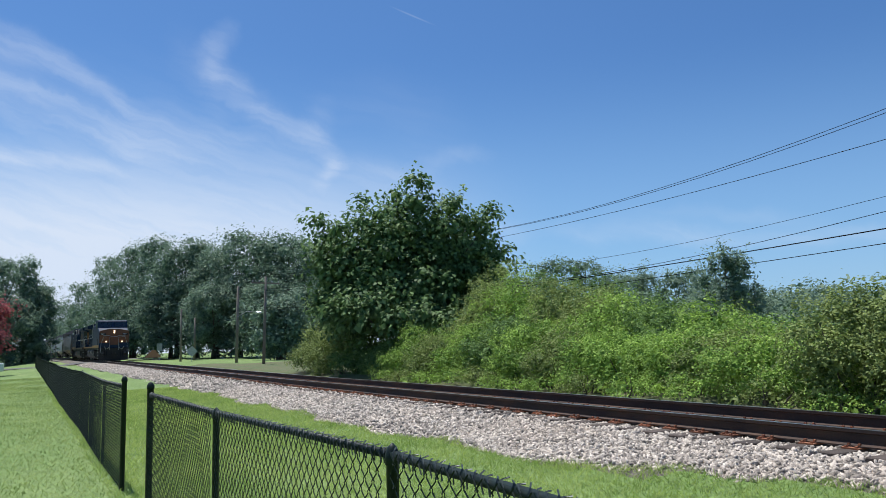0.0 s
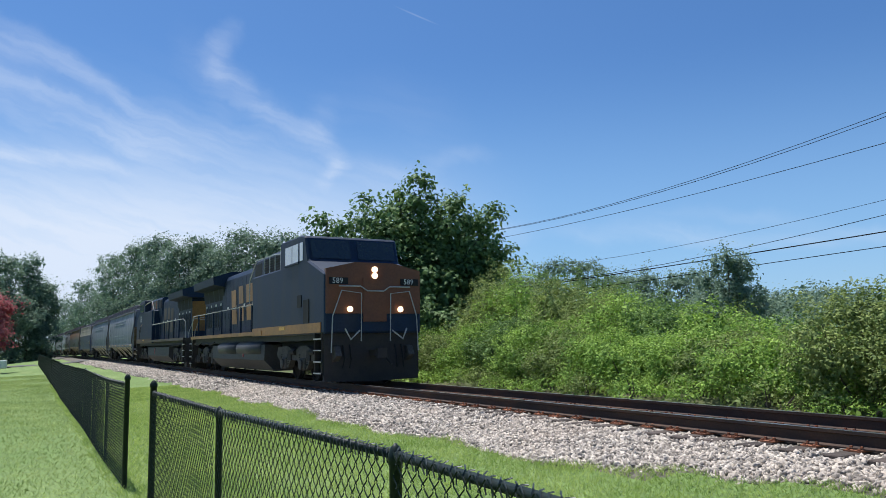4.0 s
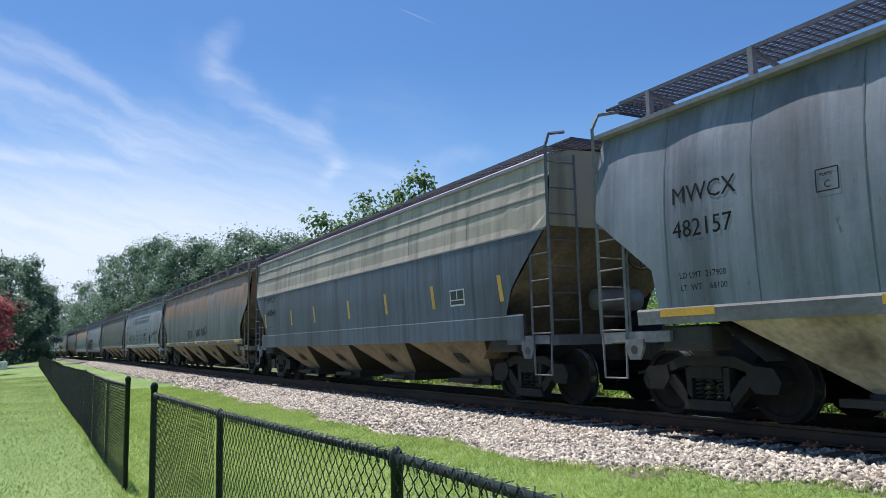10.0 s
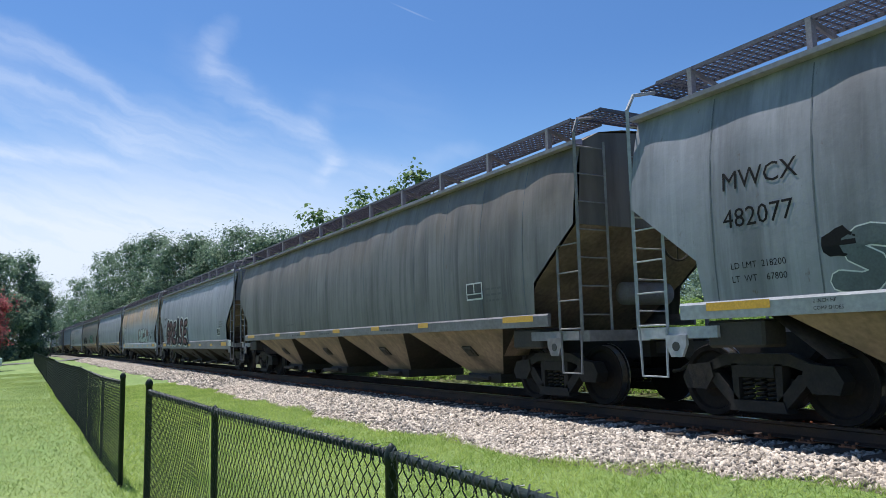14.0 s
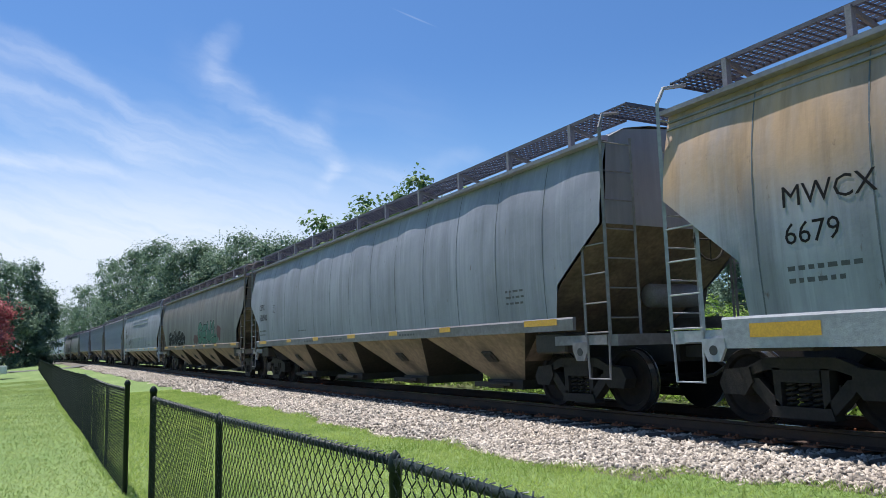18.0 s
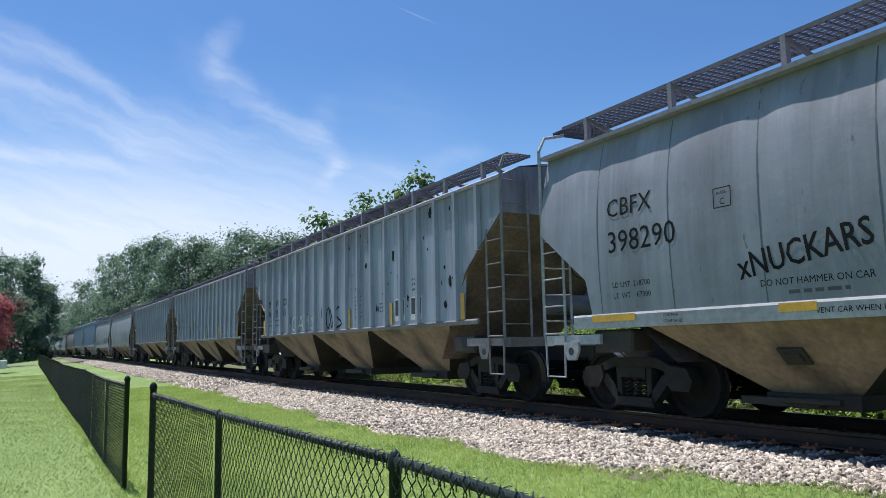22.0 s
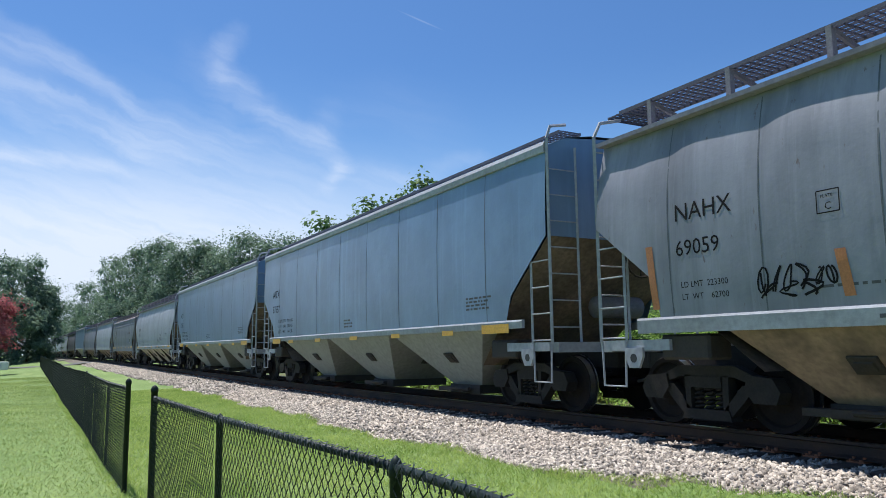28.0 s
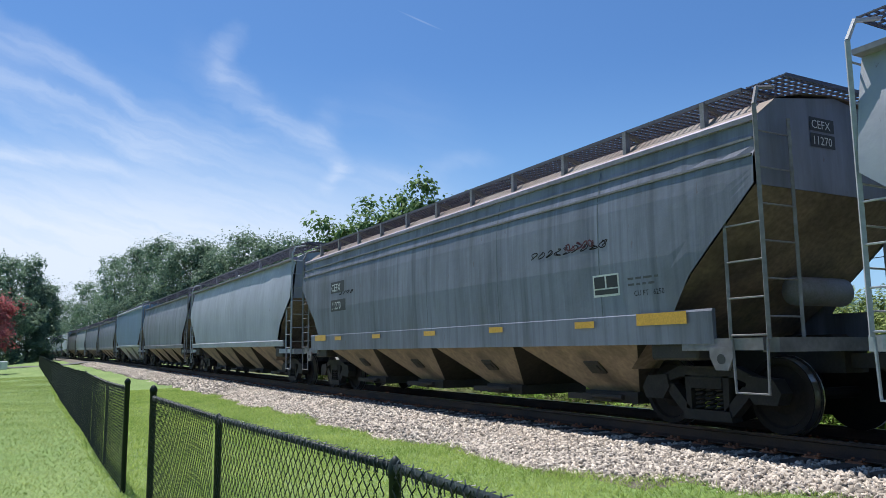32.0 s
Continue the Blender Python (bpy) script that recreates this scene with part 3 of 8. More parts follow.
def scatter(n, s0, s1, y0, y1, size, rng, flat=0.34):
    """Crushed stones lying on the bed: angular eight-cornered lumps."""
    y = y0 + (y1 - y0) * rng.random(n)
    s = s0 + (s1 - s0) * rng.random(n)
    t = np.array([toe(v) for v in y])
    keep = (s > t - 0.10 + 0.25 * rng.random(n)) | (s > 0)
    # the ties' ends lie bare
    gap = np.abs(y[:, None] - np.array(TIE_Y)[None, :]).min(1)
    keep &= (np.abs(s) > 1.48) | (gap > 0.165) | (rng.random(n) < 0.06) | (y > 55)
    y, s = y[keep], s[keep]
    n = len(y)
    z = np.interp(s, [p[0] for p in BED], [p[1] for p in BED]) + RAIL + np.array([tz(v) for v in y])
    x = MID + s + np.array([tx(v) for v in y])
    r = size * rng.uniform(0.45, 1.45, n)
    corner = np.array([(a, b, c) for a in (-1, 1) for b in (-1, 1) for c in (-1, 1)], float)
    v = corner[None] * rng.uniform(0.55, 1.1, (n, 8, 3)) * np.array((1.15, 0.72, flat))
    q = rng.normal(0, 1, (n, 4)) * np.array((1, 0.5, 0.5, 1))
    q /= np.linalg.norm(q, axis=1, keepdims=True)
    w, a, b, c = q.T
    rot = np.stack([np.stack([1 - 2 * (b * b + c * c), 2 * (a * b - c * w), 2 * (a * c + b * w)], -1), np.stack([2 * (a * b + c * w), 1 - 2 * (a * a + c * c), 2 * (b * c - a * w)], -1), np.stack([2 * (a * c - b * w), 2 * (b * c + a * w), 1 - 2 * (a * a + b * b)], -1)], 1)
    v = np.einsum("nij,nkj->nki", rot, v) * r[:, None, None] + np.stack([x, y, z + r * 0.25], -1)[:, None]
    faces = np.array(((0, 1, 3, 2), (4, 6, 7, 5), (0, 4, 5, 1), (2, 3, 7, 6), (0, 2, 6, 4), (1, 5, 7, 3)))
    return v.reshape(-1, 3), (faces[None] + 8 * np.arange(n)[:, None, None]).reshape(-1, 4)


def stones():
    rng = np.random.default_rng(21)
    for name, sets in (("near_ballast", ((25000, -3.2, -0.85, 3, 11, 0.033), (2500, -0.66, 0.66, 4, 14, 0.030))), ("ballast", ((22000, -3.2, -0.85, 11, 28, 0.036), (1500, -0.66, 0.66, 14, 30, 0.045), (2500, 0.85, 2.9, 3, 30, 0.045))), ("far_ballast", ((17000, -3.2, -0.85, 28, 100, 0.05), (5000, -3.2, 2.9, -20, 3, 0.06)))):
        vs, fs, o = [], [], 0
        for n, s0, s1, y0, y1, size in sets:
            v, f = scatter(n, s0, s1, y0, y1, size, rng)
            vs.append(v); fs.append(f + o); o += len(v)
        me = bulk(name, np.concatenate(vs), np.concatenate(fs), M_STONE)
        tagged(new("ballast_stones", me), "loose grey and pinkish crushed stone beside the rails", "ballast", kind="stuff")


stones()


def blades(name, n, x0, x1, y0, y1, h, w, mat, seed, where=None, label=""):
    rng = np.random.default_rng(seed)
    y = y0 + (y1 - y0) * rng.random(n) ** 1.5
    y = np.where(y < y0 + 1.2, y - rng.exponential(1.6, n), y)
    x = x0 + (x1 - x0) * rng.random(n)
    if where is not None:
        k = where(x, y, rng)
        x, y = x[k], y[k]
    n = len(x)
    z = np.array([ground_height(a, b) for a, b in zip(x, y)]) - 0.01
    a = rng.uniform(0, 2 * math.pi, n)
    hh = h * rng.uniform(0.5, 1.3, n)
    lean = rng.normal(0, 0.85, (n, 2)) * hh[:, None]
    ww = w * (1 + y / 14)
    p = np.stack([x, y, z], -1)
    side = np.stack([np.cos(a) * ww, np.sin(a) * ww, 0 * a], -1)
    tip = p + np.stack([lean[:, 0], lean[:, 1], hh], -1)
    v = np.stack([p - side, p + side, tip], 1).reshape(-1, 3)
    return tagged(new(name, bulk(name, v, np.arange(3 * n).reshape(n, 3), mat)), label, "grass", kind="stuff")


def strip(x, y, rng):
    t = MID + np.array([toe(v) for v in y])
    return x < t + 0.12 * rng.random(len(x))


def clump(x, y, rng):
    return ((x - 5.9) / 0.55) ** 2 + ((y - 7.6) / 0.28) ** 2 < rng.random(len(x)) * 1.3


blades("verge_grass", 150000, 1.1, 6.9, 2.2, 34, 0.070, 0.0040, M_GRASS, 31, strip, "bright green grass verge between fence and stones")
blades("lawn_grass", 150000, -7.0, 1.05, 3.5, 60, 0.046, 0.0050, M_LAWNBLADE, 32, None, "short mown lawn grass")
blades("fence_foot_grass", 7000, 0.92, 1.25, 2.2, 40, 0.08, 0.004, M_GRASS, 34, None, "longer grass along the fence foot")
blades("grass_clump", 5000, 5.2, 6.6, 7.0, 8.2, 0.09, 0.004, M_GRASS, 33, clump, "small clump of grass in the stones")
# ---- chain-link fence along the lawn ----
FENCE_X = 1.06
FENCE_TOP = 1.27


def chain_link(y0, y1, z0, z1, pitch, r, round_bends):
    """Diamond wire between two posts: zigzag wires hooked into their neighbours, with rounded bends where they are seen close."""
    bm = bmesh.new()
    rows = max(2, round((z1 - z0) / (pitch * 0.5)))
    h = (z1 - z0) / rows
    n = max(2, round((y1 - y0) / (pitch / 2)))
    w = (y1 - y0) / n
    for i in range(n):
        pts = []
        for k in range(rows + 1):
            side = (k + i) % 2
            x, y, z = 0.004 * (1 if side else -1), y0 + (i + side) * w, z0 + k * h
            if round_bends and 0 < k < rows:
                back = (1 - 2 * side) * w * 0.13
                pts += [(x * 0.4, y + back, z - h * 0.22), (x, y, z), (-x * 0.4, y + back, z + h * 0.22)]
            else:
                pts.append((x, y, z))
        tube(bm, pts, r, 3, cap=False)
    return bm


def post_mesh(r, top):
    bm = bmesh.new()
    disc(bm, (0, 0, -0.3), (0, 0, 1), [(0, r), (0.3 + top - 0.05, r), (0.3 + top - 0.05, r * 1.18), (0.3 + top - 0.02, r * 1.2), (0.3 + top + 0.005, r * 0.75), (0.3 + top + 0.018, r * 0.15)], 12)
    return finish("post", bm, M_FENCE, True)


def fence_run(ys, gate_ends):
    f = thing("chain_link_fence", "black vinyl-coated chain-link fence beside the lawn", "fence", "fence runs")
    big, small = post_mesh(0.030, FENCE_TOP + 0.06), post_mesh(0.021, FENCE_TOP - 0.025)
    for y in ys:
        gz = ground_height(FENCE_X, y)
        part("post", big if y in gate_ends else small, None, f, "", pose(FENCE_X, y, gz))
    for a, b in zip(ys, ys[1:]):
        za, zb = ground_height(FENCE_X, a), ground_height(FENCE_X, b)
        bm = bmesh.new()
        tube(bm, [(FENCE_X, a, za + FENCE_TOP - 0.045), (FENCE_X, b, zb + FENCE_TOP - 0.045)], 0.016, 8)
        part("top_rail", bm, M_FENCE, f, smooth=True)
        near = min(abs(a), abs(b))
        bm = chain_link(a + 0.03, b - 0.03, 0.04, FENCE_TOP - 0.03, 0.072 if near < 18 else 0.11 if near < 32 else 0.24, 0.0026 if near < 18 else 0.0042 if near < 32 else 0.009, 0 < b < 8)
        for v in bm.verts:
            v.co.x += FENCE_X - (0.026 if near < 40 else 0)
            v.co.z += za + (zb - za) * (v.co.y - a) / (b - a)
        part("wire_mesh", bm, M_FENCE, f)
        if near < 14:
            # cut wire ends twisted over the rail
            bm = bmesh.new()
            n = round((b - a) / 0.036)
            for i in range(1, n):
                y = a + (b - a) * i / n
                z = za + (zb - za) * i / n + FENCE_TOP - 0.045
                k = 0.012 * math.sin(i * 2.7)
                tube(bm, [(FENCE_X - 0.022, y - 0.024 + k, z - 0.026), (FENCE_X - 0.019, y - 0.006, z + 0.004), (FENCE_X - 0.008, y + 0.008 + k, z + 0.019), (FENCE_X + 0.008, y + 0.016 - k, z + 0.020 + 0.006 * (i % 3 == 0))], 0.0028, 3)
            tagged(part("wire_selvage", bm, M_SELVAGE, f), kind="stuff")
    return f


fence_run([-2.93, -0.31, 2.31, 4.93, 7.80], (7.80,))
fence_run([10.0 + 2.6 * i for i in range(36)], (10.0,))
# ---- trees and bushes ----
def crown_blobs(rng, height, spread, low, lumps, squash):
    blobs = []
    for i in range(lumps):
        a = i * 2.4 + rng.uniform(-0.5, 0.5)
        h = low + (1 - low) * ((i + 0.5) / lumps) ** 0.85
        k = (h - low) / (1 - low)
        out = spread * (0.30 + 0.62 * math.sin(math.pi * min(1, 0.18 + 0.82 * k))) * rng.uniform(0.45, 1.0)
        r = spread * rng.uniform(0.19, 0.31)
        blobs.append((out * math.cos(a), out * math.sin(a), min(h * height, height - r * squash), r, r, r * squash * rng.uniform(0.8, 1.15)))
    blobs.append((rng.uniform(-0.2, 0.2) * spread, 0, height * 0.93 - spread * 0.15, spread * 0.2, spread * 0.2, spread * 0.22))
    blobs.append((0, 0, height * (low + 1) / 2, spread * 0.42, spread * 0.42, height * (1 - low) * 0.34))
    return blobs


def tree(name, label, x, y, height, spread, leaf, mat, count, seed, trunk=0.16, low=0.3, group="", droop=0.3, lumps=20, squash=0.8, narrow=0.55, leaders=(), tuft=2.6):
    """A tapered trunk, limbs that fork to each lump, and a crown of leaves on uneven lumps."""
    rng = np.random.default_rng(seed)
    gz = ground_height(x, y) - 0.05
    t = thing(name, label, "tree", group, m=pose(x, y, gz))
    blobs = crown_blobs(rng, height, spread, low, lumps, squash) if not leaders else [tuple(b) for b in leaders]
    bm = bmesh.new()
    top = height * 0.8
    path = [(0.15 * math.sin(k * 1.3 + seed) * k / 4, 0.12 * math.cos(k * 1.7 + seed) * k / 4, top * k / 5) for k in range(6)]
    tube(bm, path, [trunk * (1.25 if k == 0 else 1 - 0.16 * k) for k in range(6)], 8)
    part("trunk", bm, M_BARK, t, smooth=True)
    for b in blobs[:-1:3]:
        bm = bmesh.new()
        z0 = min(b[2] * 0.6, top * 0.7)
        s = Vector((path[2][0], path[2][1], z0))
        e = Vector(b[:3])
        mid = (s + e) / 2 + Vector((0, 0, -0.06 * height))
        tube(bm, [s, mid, e], [trunk * 0.42, trunk * 0.28, trunk * 0.1], 5)
        part("limb", bm, M_BARK, t)
    at, d, big = blob_leaves(blobs, count, rng, leaf * tuft, 20)
    part("crown", leaf_mesh("crown", at, d, leaf * big, mat, rng, droop, narrow), None, t)
    return t


def bush(label, x, y, w, d, h, mat, count, seed, leaf=0.11, group="bushes behind the track"):
    rng = np.random.default_rng(seed)
    gz = ground_height(x, y) - 0.05
    t = thing("bush", label, "bush", group, m=pose(x, y, gz))
    # a mound of a few domes, the middle ones tallest, over a skirt of small ones
    blobs = []
    for i in range(11):
        a, far = i * 2.4 + rng.uniform(-0.5, 0.5), rng.uniform(0.12, 0.46) if i > 1 else 0.08 * i
        r = rng.uniform(0.15, 0.26)
        top = h * (1.0 - 0.5 * far) * rng.uniform(0.66, 1.05)
        rz = min(top * 0.45, r * h * 0.95)
        blobs.append((far * w * math.cos(a), far * d * math.sin(a), top - rz, r * w, r * d, rz))
    for i in range(9):
        a = i * 0.7 + rng.uniform(-0.2, 0.2)
        r = rng.uniform(0.16, 0.24)
        blobs.append((0.42 * w * math.cos(a), 0.42 * d * math.sin(a), h * rng.uniform(0.12, 0.36), r * w, r * d, h * rng.uniform(0.16, 0.24)))
    for i in range(5):
        e = blobs[i]
        bm = bmesh.new()
        tube(bm, [(e[0] * 0.3, e[1] * 0.3, -0.1), (e[0] * 0.7, e[1] * 0.7, e[2] * 0.5), (e[0], e[1], e[2] + e[5] * 0.9)], [0.03, 0.02, 0.006], 5)
        part("stem", bm, M_BARK, t)
    at, n, big = blob_leaves(blobs, count, rng, leaf * 3.0, 26)
    keep = at[:, 2] > -0.02
    part("foliage", leaf_mesh("foliage", at[keep], n[keep], leaf * big[keep], mat, rng, 0.15), None, t)
    return t


# lumps of the big tree: broad below, several leaders above with sky between them
def big_crown():
    rng = random.Random(8)
    out = []
    for a, d, z in ((-4.0, 0.3, 7.0), (-3.1, -0.9, 6.6), (-2.2, 0.6, 8.1), (-1.3, -0.9, 7.2), (-0.6, 0.5, 8.4), (0.4, -0.2, 8.9), (1.3, 0.8, 7.5), (2.0, -0.8, 7.6), (2.9, 0.4, 6.7), (3.7, -0.3, 7.4), (4.3, 0.2, 5.4), (-4.0, -0.8, 5.4)):
        for k in range(5):
            f = k / 4
            lat, dep = a * (0.62 + 0.38 * f), d * (0.6 + 0.4 * f) + rng.uniform(-0.3, 0.3)
            r = 1.12 - 0.74 * f
            out.append((lat * 0.9 + dep * 0.44, -lat * 0.44 + dep * 0.9, z * (0.50 + 0.47 * f), r, r, r * 0.95))
    for k in range(16):
        a = k * 2.4
        h = 1.0 + 3.4 * ((k * 0.618) % 1)
        w = 3.3 - 0.25 * abs(h - 3.0)
        out.append((w * math.cos(a), w * math.sin(a), h, rng.uniform(0.8, 1.2), rng.uniform(0.8, 1.2), rng.uniform(0.6, 0.9)))
    out.append((0, 0, 3.4, 2.3, 2.3, 1.9))
    return out


BIG = big_crown()
# the big broad-leaved tree behind the rails: several leaders from a low fork
tree("tree", "large broad-leaved green tree with drooping leaves behind the track", 15.2, 30.8, 8.6, 4.5, 0.21, M_LEAF_BIG, 40000, 3, 0.22, 0.12, droop=0.9, narrow=0.75, leaders=BIG, tuft=2.3)
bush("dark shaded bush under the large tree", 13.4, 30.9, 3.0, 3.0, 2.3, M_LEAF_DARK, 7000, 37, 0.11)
# three rows: low and bright in front, the thicket's outline behind, taller towards the large tree
FRONT = ((12.9, 36.6, 2.2, 1), (13.1, 34.0, 2.9, 1), (13.2, 28.4, 1.6, 2), (13.3, 26.2, 2.0, 0), (13.3, 24.3, 1.6, 1), (13.4, 22.4, 2.0, 0), (13.4, 20.5, 2.3, 2), (13.5, 18.7, 2.0, 0), (13.4, 17.1, 1.6, 1), (13.4, 15.5, 1.75, 0), (13.4, 14.1, 1.45, 0), (13.5, 12.8, 1.7, 0), (13.5, 11.6, 1.3, 1), (13.4, 10.5, 1.25, 0), (13.4, 9.5, 1.0, 0), (12.9, 8.1, 2.3, 1), (12.9, 6.6, 2.4, 1), (13.2, 4.9, 2.0, 0), (13.2, 3.0, 1.9, 0))
MIDDLE = ((15.6, 24.6, 4.2, 1), (15.5, 22.6, 3.9, 0), (15.6, 20.6, 3.5, 1), (15.4, 18.7, 3.05, 1), (15.5, 17.0, 2.6, 0), (15.5, 15.5, 2.25, 2), (15.6, 14.0, 2.3, 0), (15.5, 12.6, 1.55, 0), (15.6, 11.0, 1.25, 2))
BACK = ((19.0, 29.0, 4.9, 2), (17.6, 26.4, 4.5, 1), (17.6, 23.6, 4.1, 2), (17.8, 21.0, 3.3, 0), (17.8, 18.6, 2.7, 2), (17.8, 16.2, 2.2, 1), (17.8, 13.6, 1.7, 2), (22.5, 26.0, 4.4, 2), (15.2, 7.2, 2.3, 2), (15.6, 4.6, 2.0, 0))
for row, wide, count, leaf, base, heading in ((FRONT, 2.3, 12000, 0.075, 40, ""), (MIDDLE, 2.6, 11000, 0.085, 70, "tall "), (BACK, 3.2, 9000, 0.10, 90, "tall ")):
    for i, (x, y, h, k) in enumerate(row):
        mat, label = ((M_LEAF_BUSH, "dense bright green overgrown bush"), (M_LEAF_OLIVE, "olive green bush with dry twigs"), (M_LEAF_DARK, "dark green leafy bush"))[k]
        bush(heading + label, x, y, wide * (1.0, 1.12, 0.9)[i % 3], wide, h, mat, count, base + i, leaf)
tree("tree", "slim young tree with upright branches in the thicket", 19.0, 16.3, 3.95, 1.0, 0.10, M_LEAF_HAZY, 7000, 9, 0.07, 0.2, squash=1.6, lumps=14)
# low weeds at the foot of the bushes
for i in range(14):
    bush("low green weeds at the edge of the track bed", 12.0 + 0.2 * math.sin(i * 2.1), 4.5 + i * 1.7, 1.1, 1.9, 0.42, M_LEAF_BUSH if i % 3 else M_LEAF_OLIVE, 1500, 220 + i, 0.055, "weeds beside the track")
# woods beyond the road, shade trees beyond the lawn, far trees
WOODS = ((12.9, 230, 19.5, 6.6), (14.4, 165, 19.0, 5.6), (15.0, 133, 17.3, 5.2), (17.2, 122, 17.0, 4.8), (18.4, 111, 14.4, 5.0), (21.0, 110, 15.7, 4.6), (22.4, 104, 13.8, 5.0), (24.4, 99.5, 15.6, 5.0), (26.5, 95, 14.3, 4.8), (28.6, 92, 14.4, 4.8), (30.0, 87.5, 12.8, 4.6), (30.5, 81, 10.4, 4.4), (20.5, 97, 8.5, 4.0), (24.5, 88, 8.0, 3.8), (27.0, 78, 7.0, 3.6), (22.0, 74, 5.5, 2.8), (17.5, 110, 9.0, 4.2), (14.9, 128, 9.5, 4.0), (11.0, 250, 15.0, 5.0), (15.5, 190, 14.0, 5.5))
for i, (x, y, h, sp) in enumerate(WOODS):
    tree("tree", "tall dark green woodland tree", x, y, h * 1.05, sp, 0.34, M_LEAF_HAZY, 9500, 120 + i, 0.3, 0.08, "woodland trees", lumps=26)
for i, (x, y, h, sp) in enumerate(((-4.8, 140, 17.2, 5.2), (-0.6, 150, 17.8, 4.6), (2.0, 152, 13.0, 3.4), (-9.5, 132, 16.5, 6.0), (-2.5, 146, 11.0, 5.0), (-15, 128, 17, 6.5), (9.6, 330, 14.0, 5.0), (-7.5, 250, 16.0, 6.0))):
    tree("tree", "tall full green shade tree beyond the lawn", x, y, h, sp, 0.40, M_LEAF_HAZY if i < 6 else M_LEAF_FAR_HAZY, 9000, 150 + i, 0.35, 0.02, "shade trees", lumps=28)
FAR = ((41.6, 62.4, 7.5), (46, 66, 7.4), (50.6, 68.3, 10.2), (53.8, 65.8, 9.9), (56.3, 63.7, 8.2), (54.8, 58.2, 8.0), (57.6, 55.5, 8.0), (57.9, 52.2, 6.9), (55, 48, 5.6), (54.6, 43.8, 4.9), (56.2, 41.8, 4.6), (53.3, 37.2, 4.5), (54.6, 35.3, 4.3), (51.4, 30.9, 4.0), (52, 27, 4.0), (36, 66, 7.0), (33, 44, 4.6), (35, 38, 4.0), (37, 33, 3.4), (36, 27, 3.0), (34, 22, 2.6), (33, 17, 2.3))
for i, (x, y, h) in enumerate(FAR):
    tree("tree", "distant green tree beyond the bushes", x, y, h, 3.6, 0.27, M_LEAF_FAR_HAZY, 4600, 170 + i, 0.2, 0.03, "distant trees", lumps=16, squash=0.7)
tree("flowering_tree", "crape myrtle with pinkish red blossom beside the lawn", -2.5, 74, 6.2, 1.5, 0.24, M_PINK, 2600, 190, 0.10, 0.35, lumps=12)
tree("tree", "green tree behind the flowering tree", -5.0, 76, 6.2, 2.2, 0.35, M_LEAF_HAZY, 4000, 191, 0.14, 0.1)
# ---- poles, wires, signs, vehicles ----
road = new("road", bpy.data.meshes.new("road"))


def road_sheet():
    bm = bmesh.new()
    rows = []
    for x in (-60, -20, -8, 0, 4, 5.3, 12, 14, 20, 30, 60):
        rows.append([bm.verts.new((x, y, ground_height(x, y) + (0.03 if x < 5 or x > 13 else 0.25))) for y in (99.0, 102.5, 106.0)])
    for a, b in zip(rows, rows[1:]):
        for i in range(2):
            bm.faces.new((a[i], b[i], b[i + 1], a[i + 1]))
    bm.normal_update()
    bm.to_mesh(road.data)
    bm.free()
    road.data.materials.append(M_ROAD)
    return tagged(road, "grey asphalt road crossing the track", "road", kind="structure")


road_sheet()


def pole(x, y, h, arms, label, r=0.15, lean=0.0, lamp=False):
    p = thing("utility_pole", label, "utility pole", "utility poles", m=pose(x, y, ground_height(x, y), 0, lean, 0))
    bm = bmesh.new()
    tube(bm, [(0, 0, -0.5), (0, 0, h * 0.5), (0, 0, h)], [r, r * 0.88, r * 0.7], 10)
    part("shaft", bm, M_POLE, p, smooth=True)
    for z in arms:
        bm = bmesh.new()
        box(bm, -1.1, 1.1, -0.06, 0.06, z - 0.06, z + 0.06)
        part("crossarm", bm, M_POLE, p)
        for s in (-1, -0.5, 0.5, 1):
            bm = bmesh.new()
            disc(bm, (s, 0, z + 0.06), (0, 0, 1), [(0, 0.03), (0.04, 0.05), (0.1, 0.05), (0.14, 0.02)], 8)
            part("insulator", bm, M_METAL, p)
    if lamp:
        bm = bmesh.new()
        tube(bm, [(0, -0.1, h * 0.60), (0.6, -0.5, h * 0.665), (1.4, -1.0, h * 0.655)], 0.03, 6)
        part("lamp_arm", bm, M_METAL, p)
        bm = bmesh.new()
        disc(bm, (1.5, -1.06, h * 0.65), (0.8, -0.55, -0.1), [(-0.25, 0.03), (-0.1, 0.09), (0.25, 0.11), (0.32, 0.02)], 10)
        part("lamp_head", bm, M_METAL, p)
    return p


pole(15.9, 66.2, 6.6, (), "bare wooden utility pole with a street lamp arm", 0.14, 0.8, True)
pole(16.0, 58.0, 6.7, (6.2,), "dark wooden utility pole among trees", 0.13, 1.2)
pole(14.3, 83.8, 5.5, (), "slim wooden utility pole beside the road", 0.12)
pole(16.2, 86.5, 4.6, (), "dark wooden utility pole beside the road", 0.13)
pole(22.0, 37.5, 8.6, (8.2,), "wooden utility pole behind the large tree", 0.15)
pole(22.0, 2.0, 9.8, (9.4,), "wooden utility pole beyond the bushes", 0.15)


def wire(pts, r, sag=0.0):
    bm = bmesh.new()
    out = []
    for a, b in zip(pts, pts[1:]):
        for k in range(16):
            f = k / 16
            out.append((a[0] + (b[0] - a[0]) * f, a[1] + (b[1] - a[1]) * f, a[2] + (b[2] - a[2]) * f - sag * 4 * f * (1 - f)))
    out.append(pts[-1])
    tube(bm, out, r, 4)
    return tagged(part("power_line", bm, M_WIRE), "thin black overhead cable between poles", "cable", "overhead cables")


